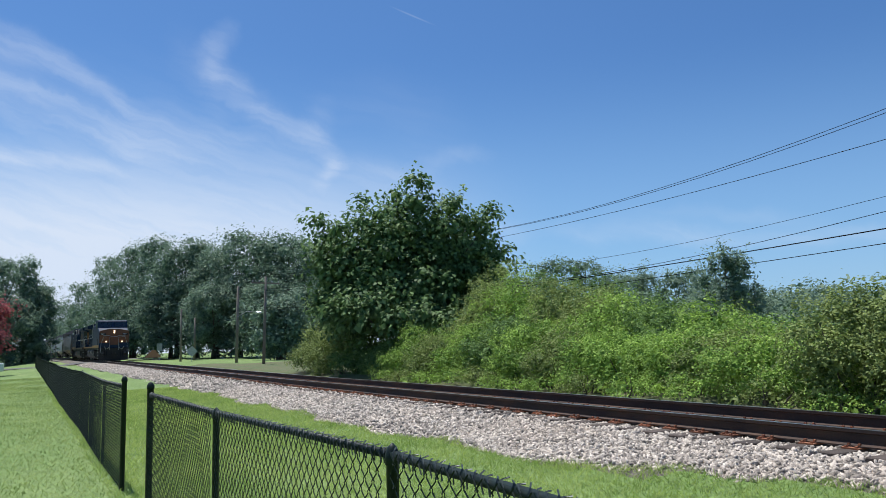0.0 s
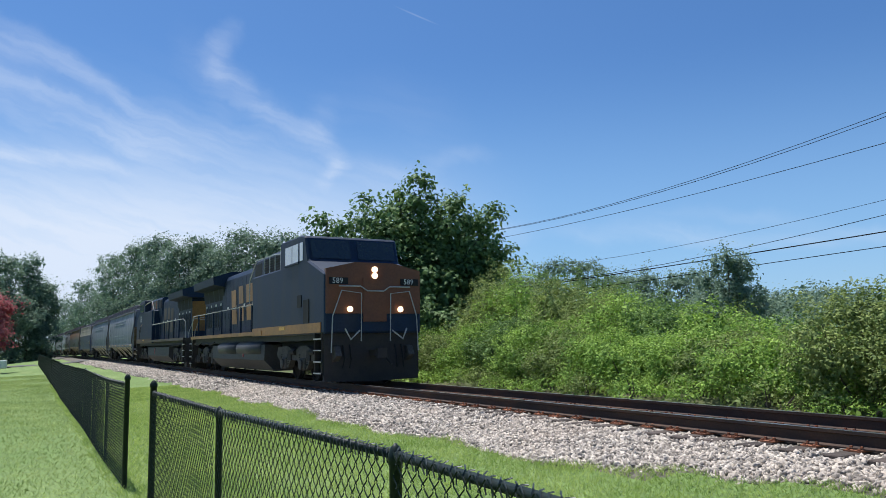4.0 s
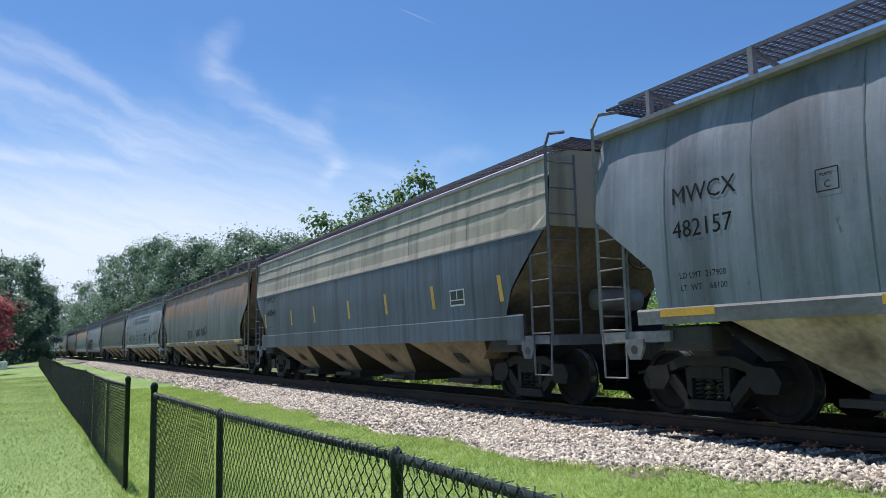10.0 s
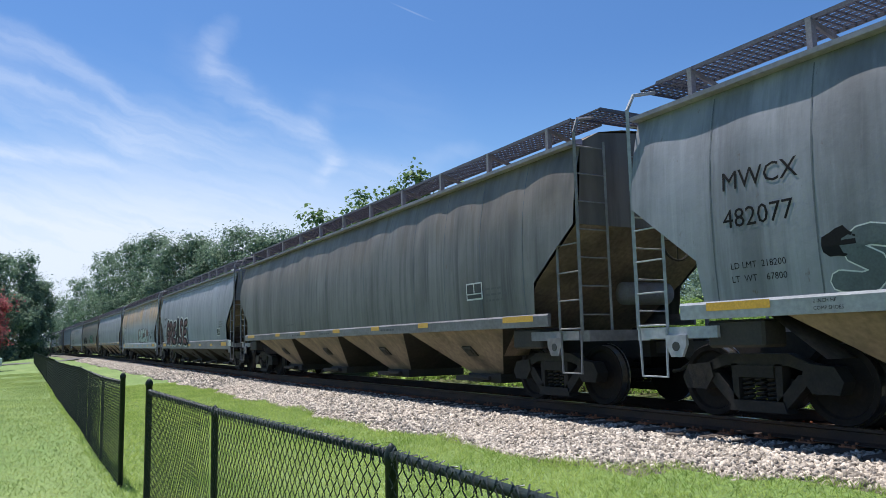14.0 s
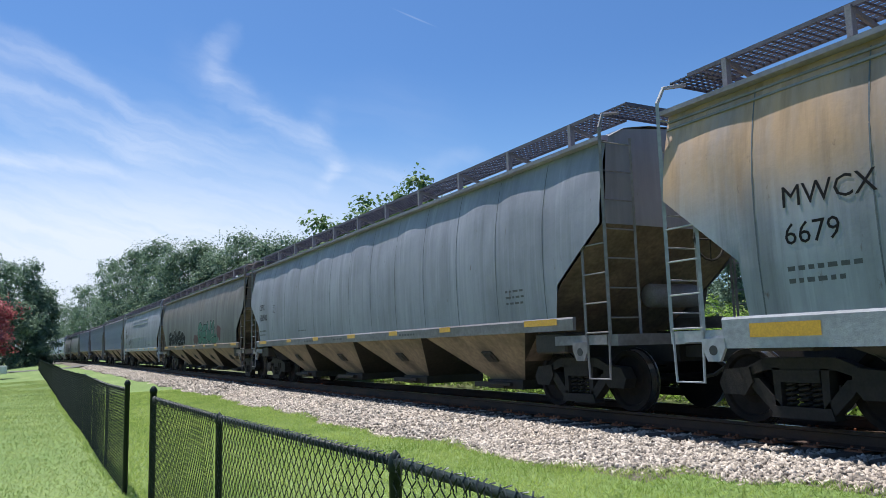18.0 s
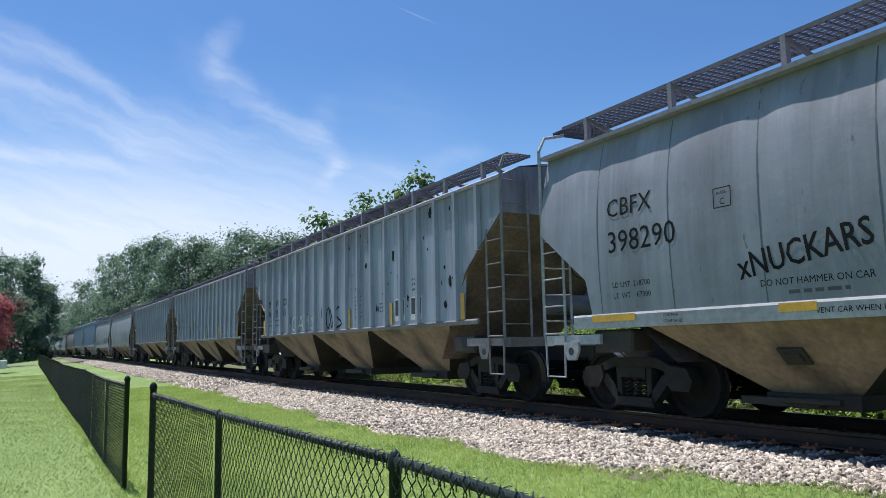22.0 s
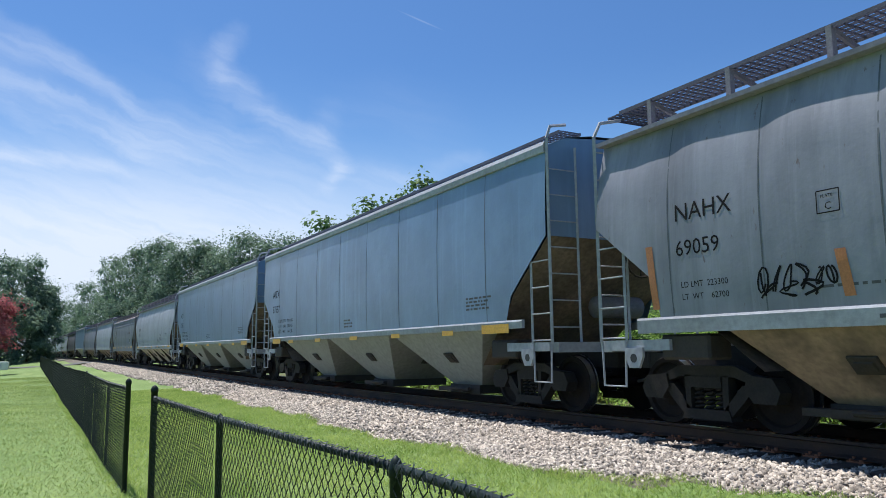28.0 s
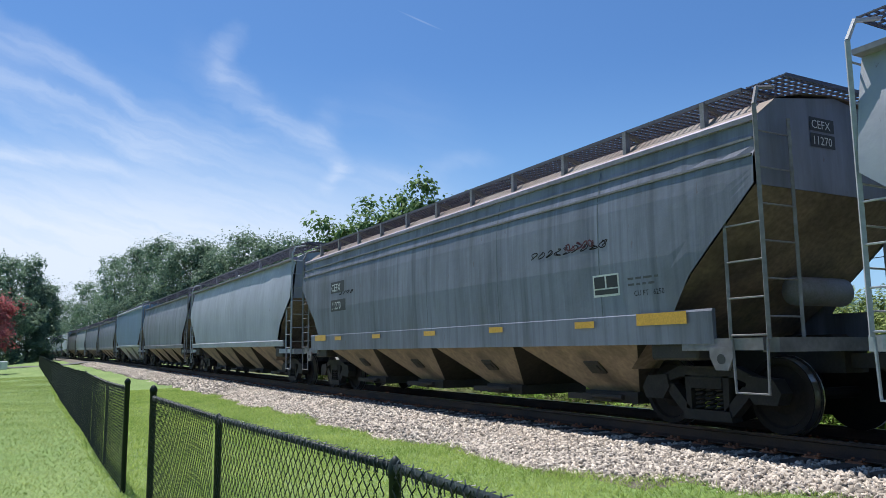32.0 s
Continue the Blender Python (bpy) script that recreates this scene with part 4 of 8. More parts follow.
# from the pole beyond the bushes to the one behind the tree, then on to the trees
for x, z0, z1, sag, r in ((22.0, 9.61, 7.98, 1.09, 0.010), (22.0, 9.41, 7.95, 1.06, 0.010), (22.0, 7.85, 7.42, 0.50, 0.010), (22.0, 6.72, 5.74, 0.94, 0.007), (22.0, 6.50, 4.85, 0.95, 0.010), (22.0, 4.95, 4.45, 0.14, 0.018), (22.0, 4.50, 3.95, 0.10, 0.012)):
    wire([(x, 2.0, z0), (x, 37.5, z1)], r, sag)
for z0, z1 in ((7.9, 7.4), (7.3, 6.3), (5.2, 4.9)):
    wire([(22.0, 37.5, z0), (16.0, 58.0, z1)], 0.011, 0.5)
    wire([(22.3, 37.5, z0 - 0.1), (16.1, 58.0, z1 - 0.1)], 0.011, 0.6)


def sign(x, y, kind, label):
    s = thing("road_sign", label, "road sign", "road signs", m=pose(x, y, ground_height(x, y)))
    bm = bmesh.new()
    tube(bm, [(0, 0, -0.2), (0, 0, 1.5)], 0.035, 6)
    part("post", bm, M_METAL, s)
    bm = bmesh.new()
    if kind == "diamond":
        prism(bm, [(0, 0.45), (0.55, 1.0), (0, 1.55), (-0.55, 1.0)], -0.06, -0.04, axis="y")
    elif kind == "triangle":
        prism(bm, [(-0.9, 0.35), (0.9, 0.35), (0.25, 1.15), (-0.1, 1.2)], -0.06, -0.04, axis="y")
    else:
        prism(bm, [(-0.3, 1.1), (0.3, 1.1), (0.3, 2.0), (-0.3, 2.0)], -0.06, -0.04, axis="y")
    part("plate", bm, {"diamond": M_SIGN_BACK, "triangle": M_SIGN_ORANGE, "board": M_SIGN_BACK}[kind], s)
    return s


M_SIGN_ORANGE = surface("sign faded orange", (0.45, 0.20, 0.13), 0.6, bump=0)
sign(14.5, 78.7, "diamond", "diamond road sign on a metal post seen from behind")
sign(12.7, 92.0, "triangle", "faded orange warning board beside the road")
sign(14.1, 97.0, "board", "small white board on a post")


def vehicle(x, y, turn, mat, label, bed):
    v = thing("parked_pickup" if bed else "parked_car", label, "vehicle", "parked vehicles", m=pose(x, y, ground_height(x, y), 0, 0, turn))
    bm = bmesh.new()
    body = [(-2.5, 0.45), (2.45, 0.45), (2.55, 0.75), (2.5, 1.05), (1.35, 1.12), (0.75, 1.68), (-0.55, 1.70), (-0.9, 1.15), (-2.5, 1.12)] if bed else [(-2.2, 0.40), (2.2, 0.40), (2.25, 0.75), (1.2, 0.95), (0.6, 1.42), (-1.2, 1.45), (-2.0, 1.0), (-2.2, 0.9)]
    prism(bm, body, -0.92, 0.92, axis="x")
    bevel_all(bm, 0.05)
    part("body", bm, mat, v)
    for s in (-1, 1):
        bm = bmesh.new()
        prism(bm, [(0.95, 1.14), (0.62, 1.58), (-0.42, 1.60), (-0.6, 1.16)] if bed else [(0.95, 1.0), (0.5, 1.34), (-1.05, 1.36), (-1.5, 1.02)], s * 0.925 - 0.008, s * 0.925 + 0.008)
        part("side_window", bm, M_WINDOW, v)
        for yy in (1.55, -1.55):
            bm = bmesh.new()
            disc(bm, (s * 0.86, yy, 0.36), (s, 0, 0), [(-0.1, 0.34), (-0.08, 0.37), (0.08, 0.37), (0.10, 0.33), (0.09, 0.22)], 18)
            w = part("wheel", bm, M_TYRE, v)
            bm = bmesh.new()
            disc(bm, (s * 0.95, yy, 0.36), (s, 0, 0), [(0, 0.21), (0.02, 0.19), (0.025, 0.05)], 14)
            part("rim", bm, M_METAL, w)
    return v


vehicle(-4.1, 71.0, 100, M_CARWHITE, "white pickup parked beside the lawn", True)
vehicle(-3.6, 47.0, 92, M_CARDARK, "black car parked beside the lawn", False)
# ---- the train: paints ----
def car_paint(name, base, streak, amount=0.6, band=None, grime=0.5, rough=0.55, specks=0.7):
    """Weathered car paint: rain streaks down the side, blotches, grime and, where given, a band of rust (colour, low, high, amount)."""
    m = bpy.data.materials.new(name)
    m.use_nodes = True
    nt = m.node_tree
    ln = nt.links.new
    b = nt.nodes["Principled BSDF"]
    b.inputs["Roughness"].default_value = rough
    co = mk(nt, "ShaderNodeTexCoord").outputs["Object"]

    def noise_of(scale, stretch, lo, hi, detail=7):
        mp = mk(nt, "ShaderNodeMapping"); ln(co, mp.inputs[0]); mp.inputs["Scale"].default_value = stretch
        n = mk(nt, "ShaderNodeTexNoise"); ln(mp.outputs[0], n.inputs["Vector"])
        n.inputs["Scale"].default_value, n.inputs["Detail"].default_value, n.inputs["Roughness"].default_value = scale, detail, 0.62
        r = mk(nt, "ShaderNodeMapRange"); ln(n.outputs[0], r.inputs[0]); r.inputs[1].default_value, r.inputs[2].default_value = lo, hi
        return r.outputs[0]

    def times(a, k):
        t = mk(nt, "ShaderNodeMath", operation="MULTIPLY"); ln(a, t.inputs[0])
        if isinstance(k, float):
            t.inputs[1].default_value = k
        else:
            ln(k, t.inputs[1])
        return t.outputs[0]

    def over(col, new_col, fac):
        x = mk(nt, "ShaderNodeMix"); x.data_type = "RGBA"; ln(fac, x.inputs[0])
        if isinstance(col, tuple):
            x.inputs[6].default_value = (*col, 1)
        else:
            ln(col, x.inputs[6])
        x.inputs[7].default_value = (*new_col, 1)
        return x.outputs[2]

    c = over(base, tuple(v * 0.70 for v in base), noise_of(0.6, (1, 1, 0.7), 0.40, 0.70))
    c = over(c, streak, times(noise_of(1.0, (1, 1.3, 0.16), 0.47, 0.66), amount * 0.8))
    c = over(c, streak, times(noise_of(3.2, (1, 1.8, 0.07), 0.50, 0.70), amount * 0.7))
    c = over(c, tuple(min(0.6, v * 1.45) for v in base), times(noise_of(2.6, (1, 1.9, 0.07), 0.54, 0.74), 0.45))
    if band:
        col, lo, hi, amt = band
        sep = mk(nt, "ShaderNodeSeparateXYZ"); ln(co, sep.inputs[0])
        up = mk(nt, "ShaderNodeMapRange"); up.interpolation_type = "SMOOTHSTEP"; ln(sep.outputs[2], up.inputs[0])
        up.inputs[1].default_value, up.inputs[2].default_value = lo, hi
        c = over(c, col, times(times(up.outputs[0], noise_of(0.9, (1, 1.0, 0.25), 0.30, 0.62) if amt < 1 else noise_of(0.9, (1, 1.0, 0.25), 0.0, 0.3)), amt))
        c = over(c, tuple(v * 0.45 for v in col), times(times(up.outputs[0], noise_of(2.4, (1, 1.6, 0.10), 0.46, 0.70)), 0.75))
    c = over(c, (0.045, 0.04, 0.036), times(noise_of(1.1, (1, 0.8, 0.22), 0.48, 0.74), grime))
    c = over(c, (0.10, 0.05, 0.03), times(noise_of(9.0, (1, 1, 0.4), 0.66, 0.74), specks))
    ln(c, b.inputs["Base Color"])
    bp = mk(nt, "ShaderNodeBump"); bp.inputs["Strength"].default_value = 0.12; bp.inputs["Distance"].default_value = 0.03
    ln(noise_of(3.0, (1, 1, 1), 0.2, 0.8, 4), bp.inputs["Height"])
    ln(bp.outputs[0], b.inputs["Normal"])
    return m


M_STEEL = surface("car underframe", (0.030, 0.027, 0.026), 0.75, 0.1, second=(0.055, 0.042, 0.034), amount=0.6, scale=3, fine=30)
M_TRUCK = surface("truck casting", (0.022, 0.021, 0.022), 0.7, 0.1, second=(0.045, 0.038, 0.034), amount=0.6, scale=5, fine=30, spec=0.2)
M_WHEEL = surface("wheel", (0.014, 0.012, 0.013), 0.8, 0.0, second=(0.030, 0.022, 0.019), amount=0.7, scale=4, fine=30, spec=0.15)
M_TREAD = surface("wheel tread", (0.55, 0.54, 0.52), 0.3, 1.0, bump=0.0)
M_RIM = surface("eave paint", (0.36, 0.305, 0.42), 0.6, second=(0.21, 0.17, 0.21), amount=0.6, scale=1.5, stretch=(1, 0.6, 2), fine=14)
M_GRATE = surface("roof grating", (0.115, 0.11, 0.14), 0.6, 0.3, second=(0.065, 0.062, 0.078), amount=0.5, scale=4)
M_LADDER = surface("ladder grey", (0.22, 0.21, 0.24), 0.6, second=(0.13, 0.12, 0.11), amount=0.6, scale=4)
# chute ends and bottoms: soot, with the shade on them put into the colour
M_SOOT_SHADE = surface("sooty shaded steel", (0.055, 0.043, 0.034), 0.8, second=(0.025, 0.022, 0.02), amount=0.8, scale=1.2, fine=14, fine_amount=0.25)
M_DIRTY = surface("dirty slope sheet", (0.225, 0.165, 0.130), 0.8, second=(0.065, 0.05, 0.044), amount=0.8, scale=1.2, fine=14, fine_amount=0.25)
M_YELLOW = surface("reflective yellow", (0.62, 0.34, 0.03), 0.4, second=(0.45, 0.24, 0.03), amount=0.4, scale=6, bump=0)
M_BLACK = surface("black lettering", (0.010, 0.010, 0.012), 0.8, bump=0, spec=0.2)
M_FAINT = surface("worn small lettering", (0.075, 0.078, 0.085), 0.6, bump=0)
M_WHITE = surface("white lettering", (0.65, 0.65, 0.63), 0.6, bump=0)
M_SEAM = surface("weld seam", (0.105, 0.120, 0.140), 0.7, bump=0)
M_HALO = surface("spray dark red", (0.12, 0.04, 0.035), 0.6, second=(0.20, 0.12, 0.09), amount=0.7, scale=3, bump=0)
M_RED = surface("spray red", (0.085, 0.008, 0.016), 0.6, second=(0.03, 0.006, 0.009), amount=0.7, scale=1.5, bump=0)
M_GREEN = surface("spray green", (0.013, 0.13, 0.085), 0.6, second=(0.008, 0.055, 0.052), amount=0.8, scale=2, bump=0)
M_CHROME = surface("spray silver", (0.42, 0.46, 0.47), 0.5, second=(0.25, 0.30, 0.33), amount=0.7, scale=3, bump=0)
M_PANELDARK = surface("stencil panel", (0.03, 0.032, 0.036), 0.6, bump=0)

# ---- lettering and painted marks on a car's near side ----
SIDE = Matrix(((0, 0, -1, 0), (-1, 0, 0, 0), (0, 1, 0, 0), (0, 0, 0, 1)))   # text: reads towards -y, faces -x


KIND_OF = {}


def hug(me, car, x):
    """Lay painted marks on the car's curved side."""
    kind = KIND_OF.get(car.name)
    if not kind or not me.vertices:
        return me
    zs = [v.co.z for v in me.vertices]
    lo, hi = min(zs), max(zs)
    if lo < KINDS[kind]["sill"][1] - 0.06:
        return me
    rel = -half_width(kind, max(2.0, (lo + hi) / 2)) - x
    off = 0.0013 + max(0.0, rel - 0.004) * 0.22
    if hi - lo > 0.25 and kind != "ribbed":
        # cut across, so that tall marks follow the curve
        bm = bmesh.new()
        bm.from_mesh(me)
        for i in range(1, int((hi - lo) / 0.12) + 1):
            bmesh.ops.bisect_plane(bm, geom=bm.verts[:] + bm.edges[:] + bm.faces[:], plane_co=(0, 0, lo + 0.12 * i), plane_no=(0, 0, 1))
        bm.to_mesh(me)
        bm.free()
    for v in me.vertices:
        v.co.x = -half_width(kind, v.co.z) - off + (v.co.x - x)
    return me


def letters(text, size, material, bold=0.0, squeeze=1.0):
    cu = bpy.data.curves.new("letters", "FONT")
    cu.body, cu.size, cu.offset, cu.extrude, cu.resolution_u = text, size, bold, 0.0, 2
    cu.align_x = "LEFT"
    ob = bpy.data.objects.new("letters", cu)
    scene.collection.objects.link(ob)
    me = bpy.data.meshes.new_from_object(ob.evaluated_get(bpy.context.evaluated_depsgraph_get()))
    bpy.data.objects.remove(ob)
    bpy.data.curves.remove(cu)
    me.transform(Matrix.Diagonal((squeeze, 1, 1, 1)))
    me.materials.clear()
    me.materials.append(material)
    return me


def bold_letters(text, size, material, r, squeeze=1.0):
    """Thick round sprayed letters: the same letters laid over each other a little apart."""
    bm = bmesh.new()
    me = letters(text, size, material, 0.0, squeeze)
    for k in range(8):
        n = len(bm.verts)
        bm.from_mesh(me)
        bm.verts.ensure_lookup_table()
        for v in bm.verts[n:]:
            v.co += Vector((r * math.cos(k * math.pi / 4), r * math.sin(k * math.pi / 4), 0.00005 * k))
    bpy.data.meshes.remove(me)
    return finish("spray_letter", bm, material)


def sprayed(car, text, y, z, size, x, material, r, squeeze=1.0, lean=0.0, name="spray_letter"):
    m = Matrix.Translation((x, y, z)) @ SIDE @ pose(0, 0, 0, 0, 0, lean)
    me = bold_letters(text, size, material, r, squeeze)
    me.transform(m)
    return part(name, hug(me, car, x), None, car)


def lettering(car, text, y, z, size, x, material=None, bold=0.0, squeeze=1.0, name="lettering", lean=0.0):
    """Text whose left end is at y (far end) and foot at z."""
    m = Matrix.Translation((x, y, z)) @ SIDE @ pose(0, 0, 0, 0, 0, lean)
    me = letters(text, size, material or M_BLACK, bold, squeeze)
    me.transform(m)
    return part(name, hug(me, car, x), None, car)


def bars(car, y, z, w, n, x, h=0.045, material=None, step=0.075, seed=0):
    """Small writing that cannot be read: rows of short bars."""
    rng = random.Random(seed + int(y * 10))
    bm = bmesh.new()
    for i in range(n):
        u = 0.0
        while u < w * rng.uniform(0.75, 1.0):
            d = rng.uniform(0.05, 0.16)
            zz = z - i * step
            vs = [bm.verts.new((x, y - u, zz)), bm.verts.new((x, y - u - d, zz)), bm.verts.new((x, y - u - d, zz + h)), bm.verts.new((x, y - u, zz + h))]
            bm.faces.new(vs)
            u += d + 0.04
    return tagged(part("small_lettering", hug(finish("small_lettering", bm, material or M_FAINT), car, x), None, car), kind="stuff")


def patch(car, name, y0, y1, z0, z1, x, material, label=""):
    bm = bmesh.new()
    rows = [[bm.verts.new((x, y, z0 + (z1 - z0) * k / 6)) for y in (y1, y0)] for k in range(7)]
    for a, b in zip(rows, rows[1:]):
        bm.faces.new((a[0], a[1], b[1], b[0]))
    return part(name, hug(finish(name, bm, material), car, x), None, car, label)


def strokes(car, y, z, w, h, x, material, n, seed, r=0.02, name="spray_tag", label="sprayed graffiti tag"):
    """A sprayed scrawl: flat looping lines."""
    rng = random.Random(seed)
    bm = bmesh.new()
    for i in range(n):
        cy, cz = y - w * (i + 0.5) / n, z + h / 2
        pts = []
        a0, k1, k2 = rng.uniform(0, 6), rng.uniform(1.2, 2.6), rng.uniform(0.8, 2.2)
        for k in range(15):
            s = k / 14 * 4.6
            pts.append((cy - w / n * 0.55 * math.sin(k1 * s + a0) * (0.6 + 0.3 * math.sin(s)), cz + h * 0.5 * math.cos(k2 * s + a0 * 0.7)))
        ribbon(bm, pts, r * rng.uniform(0.8, 1.2), x)
    return part(name, hug(finish(name, bm, material), car, x), None, car, label)


def ribbon(bm, pts, r, x):
    prev = None
    for i, p in enumerate(pts):
        q0, q1 = pts[max(0, i - 1)], pts[min(len(pts) - 1, i + 1)]
        d = Vector((q1[0] - q0[0], q1[1] - q0[1]))
        d = d.normalized() if d.length > 1e-6 else Vector((1, 0))
        n = Vector((-d.y, d.x)) * r
        row = (bm.verts.new((x, p[0] + n.x, p[1] + n.y)), bm.verts.new((x, p[0] - n.x, p[1] - n.y)))
        if prev:
            bm.faces.new((prev[0], prev[1], row[1], row[0]))
        prev = row


# ---- running gear ----
def wheelset_mesh(gauge=0.7525, r=0.457):
    bm = bmesh.new()
    for s in (-1, 1):
        disc(bm, (s * gauge, 0, 0), (s, 0, 0), [(-0.095, r + 0.026), (-0.070, r + 0.028), (-0.055, r + 0.003), (0.045, r - 0.003), (0.055, r - 0.012), (0.052, r - 0.075), (0.015, r - 0.10), (0.0, 0.22), (0.05, 0.12), (0.09, 0.11), (0.09, 0.0)], 28)
        disc(bm, (s * (gauge + 0.14), 0, 0), (s, 0, 0), [(-0.06, 0.085), (0.10, 0.085), (0.11, 0.07), (0.125, 0.05), (0.125, 0.0)], 12)
    disc(bm, (0, 0, 0), (1, 0, 0), [(-0.75, 0.075), (0.75, 0.075)], 10)
    me = finish("wheelset", bm, [M_WHEEL, M_TREAD])
    for p in me.polygons:
        rr = math.hypot(p.center.y, p.center.z)
        if rr > r - 0.02 and abs(p.normal.x) < 0.6:
            p.material_index = 1
    return me


def side_frame_mesh():
    """Cast truck side: bowed top chord, V-shaped windows, pedestals over the bearings."""
    bm = bmesh.new()
    x0, x1 = -0.075, 0.075
    top = [(-1.10, 0.50), (-1.02, 0.66), (-0.72, 0.69), (-0.45, 0.80), (0.45, 0.80), (0.72, 0.69), (1.02, 0.66), (1.10, 0.50)]
    # chord above, foot below, columns and slanted arms between, so that the windows stay open
    prism(bm, top[1:7] + [(0.70, 0.58), (0.44, 0.66), (-0.44, 0.66), (-0.70, 0.58)], x0, x1)
    for s in (-1, 1):
        prism(bm, [(s * 0.66, 0.69), (s * 1.02, 0.66), (s * 1.12, 0.50), (s * 1.06, 0.36), (s * 0.74, 0.36), (s * 0.62, 0.52)], x0 - 0.03, x1 + 0.03)
        prism(bm, [(s * 0.74, 0.56), (s * 0.62, 0.40), (s * 0.34, 0.13), (s * 0.26, 0.13), (s * 0.26, 0.24), (s * 0.56, 0.56)], x0, x1)
        prism(bm, [(s * 0.26, 0.14), (s * 0.34, 0.14), (s * 0.36, 0.68), (s * 0.26, 0.68)], x0, x1)
    prism(bm, [(-0.40, 0.12), (0.40, 0.12), (0.36, 0.25), (-0.36, 0.25)], x0 - 0.02, x1 + 0.02)
    me = finish("side_frame", bm, M_TRUCK)
    return me


def spring_mesh():
    bm = bmesh.new()
    for y in (-0.17, 0.0, 0.17):
        pts = [(0.05 * math.cos(k * 1.15), y + 0.07 * math.sin(k * 1.15), 0.25 + 0.27 * k / 26) for k in range(27)]
        tube(bm, pts, 0.018, 4)
    box(bm, -0.09, 0.09, -0.25, 0.25, 0.52, 0.66)
    return finish("spring_nest", bm, M_TRUCK)


def bolster_mesh():
    bm = bmesh.new()
    box(bm, -1.0, 1.0, -0.19, 0.19, 0.54, 0.70)
    disc(bm, (0, 0, 0.70), (0, 0, 1), [(0, 0.2), (0.10, 0.2)], 16)
    box(bm, -0.9, 0.9, 0.30, 0.38, 0.40, 0.50)
    box(bm, -0.9, 0.9, -0.38, -0.30, 0.40, 0.50)
    return finish("truck", bm, M_TRUCK)


WHEELS = []
G_WHEEL, G_FRAME, G_SPRING, G_BOLSTER = wheelset_mesh(), side_frame_mesh(), spring_mesh(), bolster_mesh()


def wheelset(parent, y, z=0.457, mesh=None):
    w = part("wheelset", mesh or G_WHEEL, None, parent, "worn steel wheels with bright treads")
    w.matrix_parent_inverse = pose(0, y, z)
    WHEELS.append(w)
    return w


def truck(car, y):
    t = part("truck", G_BOLSTER, None, car, "rusty cast steel truck", pose(0, y, 0))
    for s in (-1, 1):
        part("side_frame", G_FRAME, None, t, "", pose(s * 0.98, 0, 0))
        part("spring_nest", G_SPRING, None, t, "", pose(s * 0.98, 0, 0))
        wheelset(t, s * 0.889)
    return t


def coupler_mesh():
    bm = bmesh.new()
    box(bm, -0.10, 0.10, 0, 0.75, 0.78, 0.95)
    prism(bm, [(-0.16, -0.05), (0.10, -0.12), (0.17, 0.02), (0.10, 0.14), (-0.13, 0.16)], 0.72, 1.0, axis="z")
    tube(bm, [(0.25, 0.5, 0.80), (0.32, 0.1, 0.55), (0.28, -0.1, 0.52)], 0.028, 6)
    return finish("coupler", bm, M_STEEL)


G_COUPLER = coupler_mesh()
CACHE = {}


def grating(length, width):
    """Open roof walk: edge bars, long bars and many cross bars."""
    key = ("grating", round(length, 1), width)
    if key not in CACHE:
        bm = bmesh.new()
        h = length / 2
        n = int(width / 0.085)
        for i in range(n + 1):
            x = -width / 2 + width * i / n
            t = 0.016 if i in (0, n) else 0.007
            box(bm, x - t / 2, x + t / 2, -h, h, -0.05 if i in (0, n) else -0.03, 0.0)
        k = int(length / 0.11)
        for i in range(k + 1):
            y = -h + length * i / k
            box(bm, -width / 2, width / 2, y - 0.014, y + 0.014, -0.028, -0.012)
        CACHE[key] = finish("roof_walk", bm, M_GRATE)
    return CACHE[key]


def ladder_meshes(z0, z1, step_low, tall, material):
    """Corner ladder: a tall stile at the corner, a short one beside it, rungs, and rungs round on the end."""
    def mesh(name, *tubes):
        bm = bmesh.new()
        for points, r, n in tubes:
            tube(bm, points, r, n)
        return finish(name, bm, material)

    stiles = mesh("ladder", ([(0, 0, z0), (0, 0, tall)], 0.032, 4), ([(0, 0.52, z0), (0, 0.52, z1)], 0.026, 4), ([(0.55, -0.02, z0), (0.55, -0.02, tall - 0.1)], 0.026, 4))
    side_rung = mesh("rung", ([(0, 0, 0), (-0.02, 0.05, 0), (-0.02, 0.47, 0), (0, 0.52, 0)], 0.012, 5))
    end_rung = mesh("rung", ([(0, -0.02, 0), (0.55, -0.02, 0)], 0.012, 5))
    step = mesh("stirrup_step", ([(0, 0.02, z0), (0, 0.04, step_low), (0, 0.48, step_low), (0, 0.50, z0)], 0.018, 5))
    grab = mesh("grab_iron", ([(0, 0, tall), (0.10, 0.03, tall + 0.22), (0.45, 0.08, tall + 0.30)], 0.028, 5))
    pieces = [("stirrup_step", step, 0.0), ("grab_iron", grab, 0.0)]
    z = z0 + 0.05
    while z < z1:
        pieces.append(("rung", side_rung, z))
        z += 0.42
    z = z0 + 0.25
    while z < tall - 0.2:
        pieces.append(("rung", end_rung, z))
        z += 0.42
    return stiles, pieces


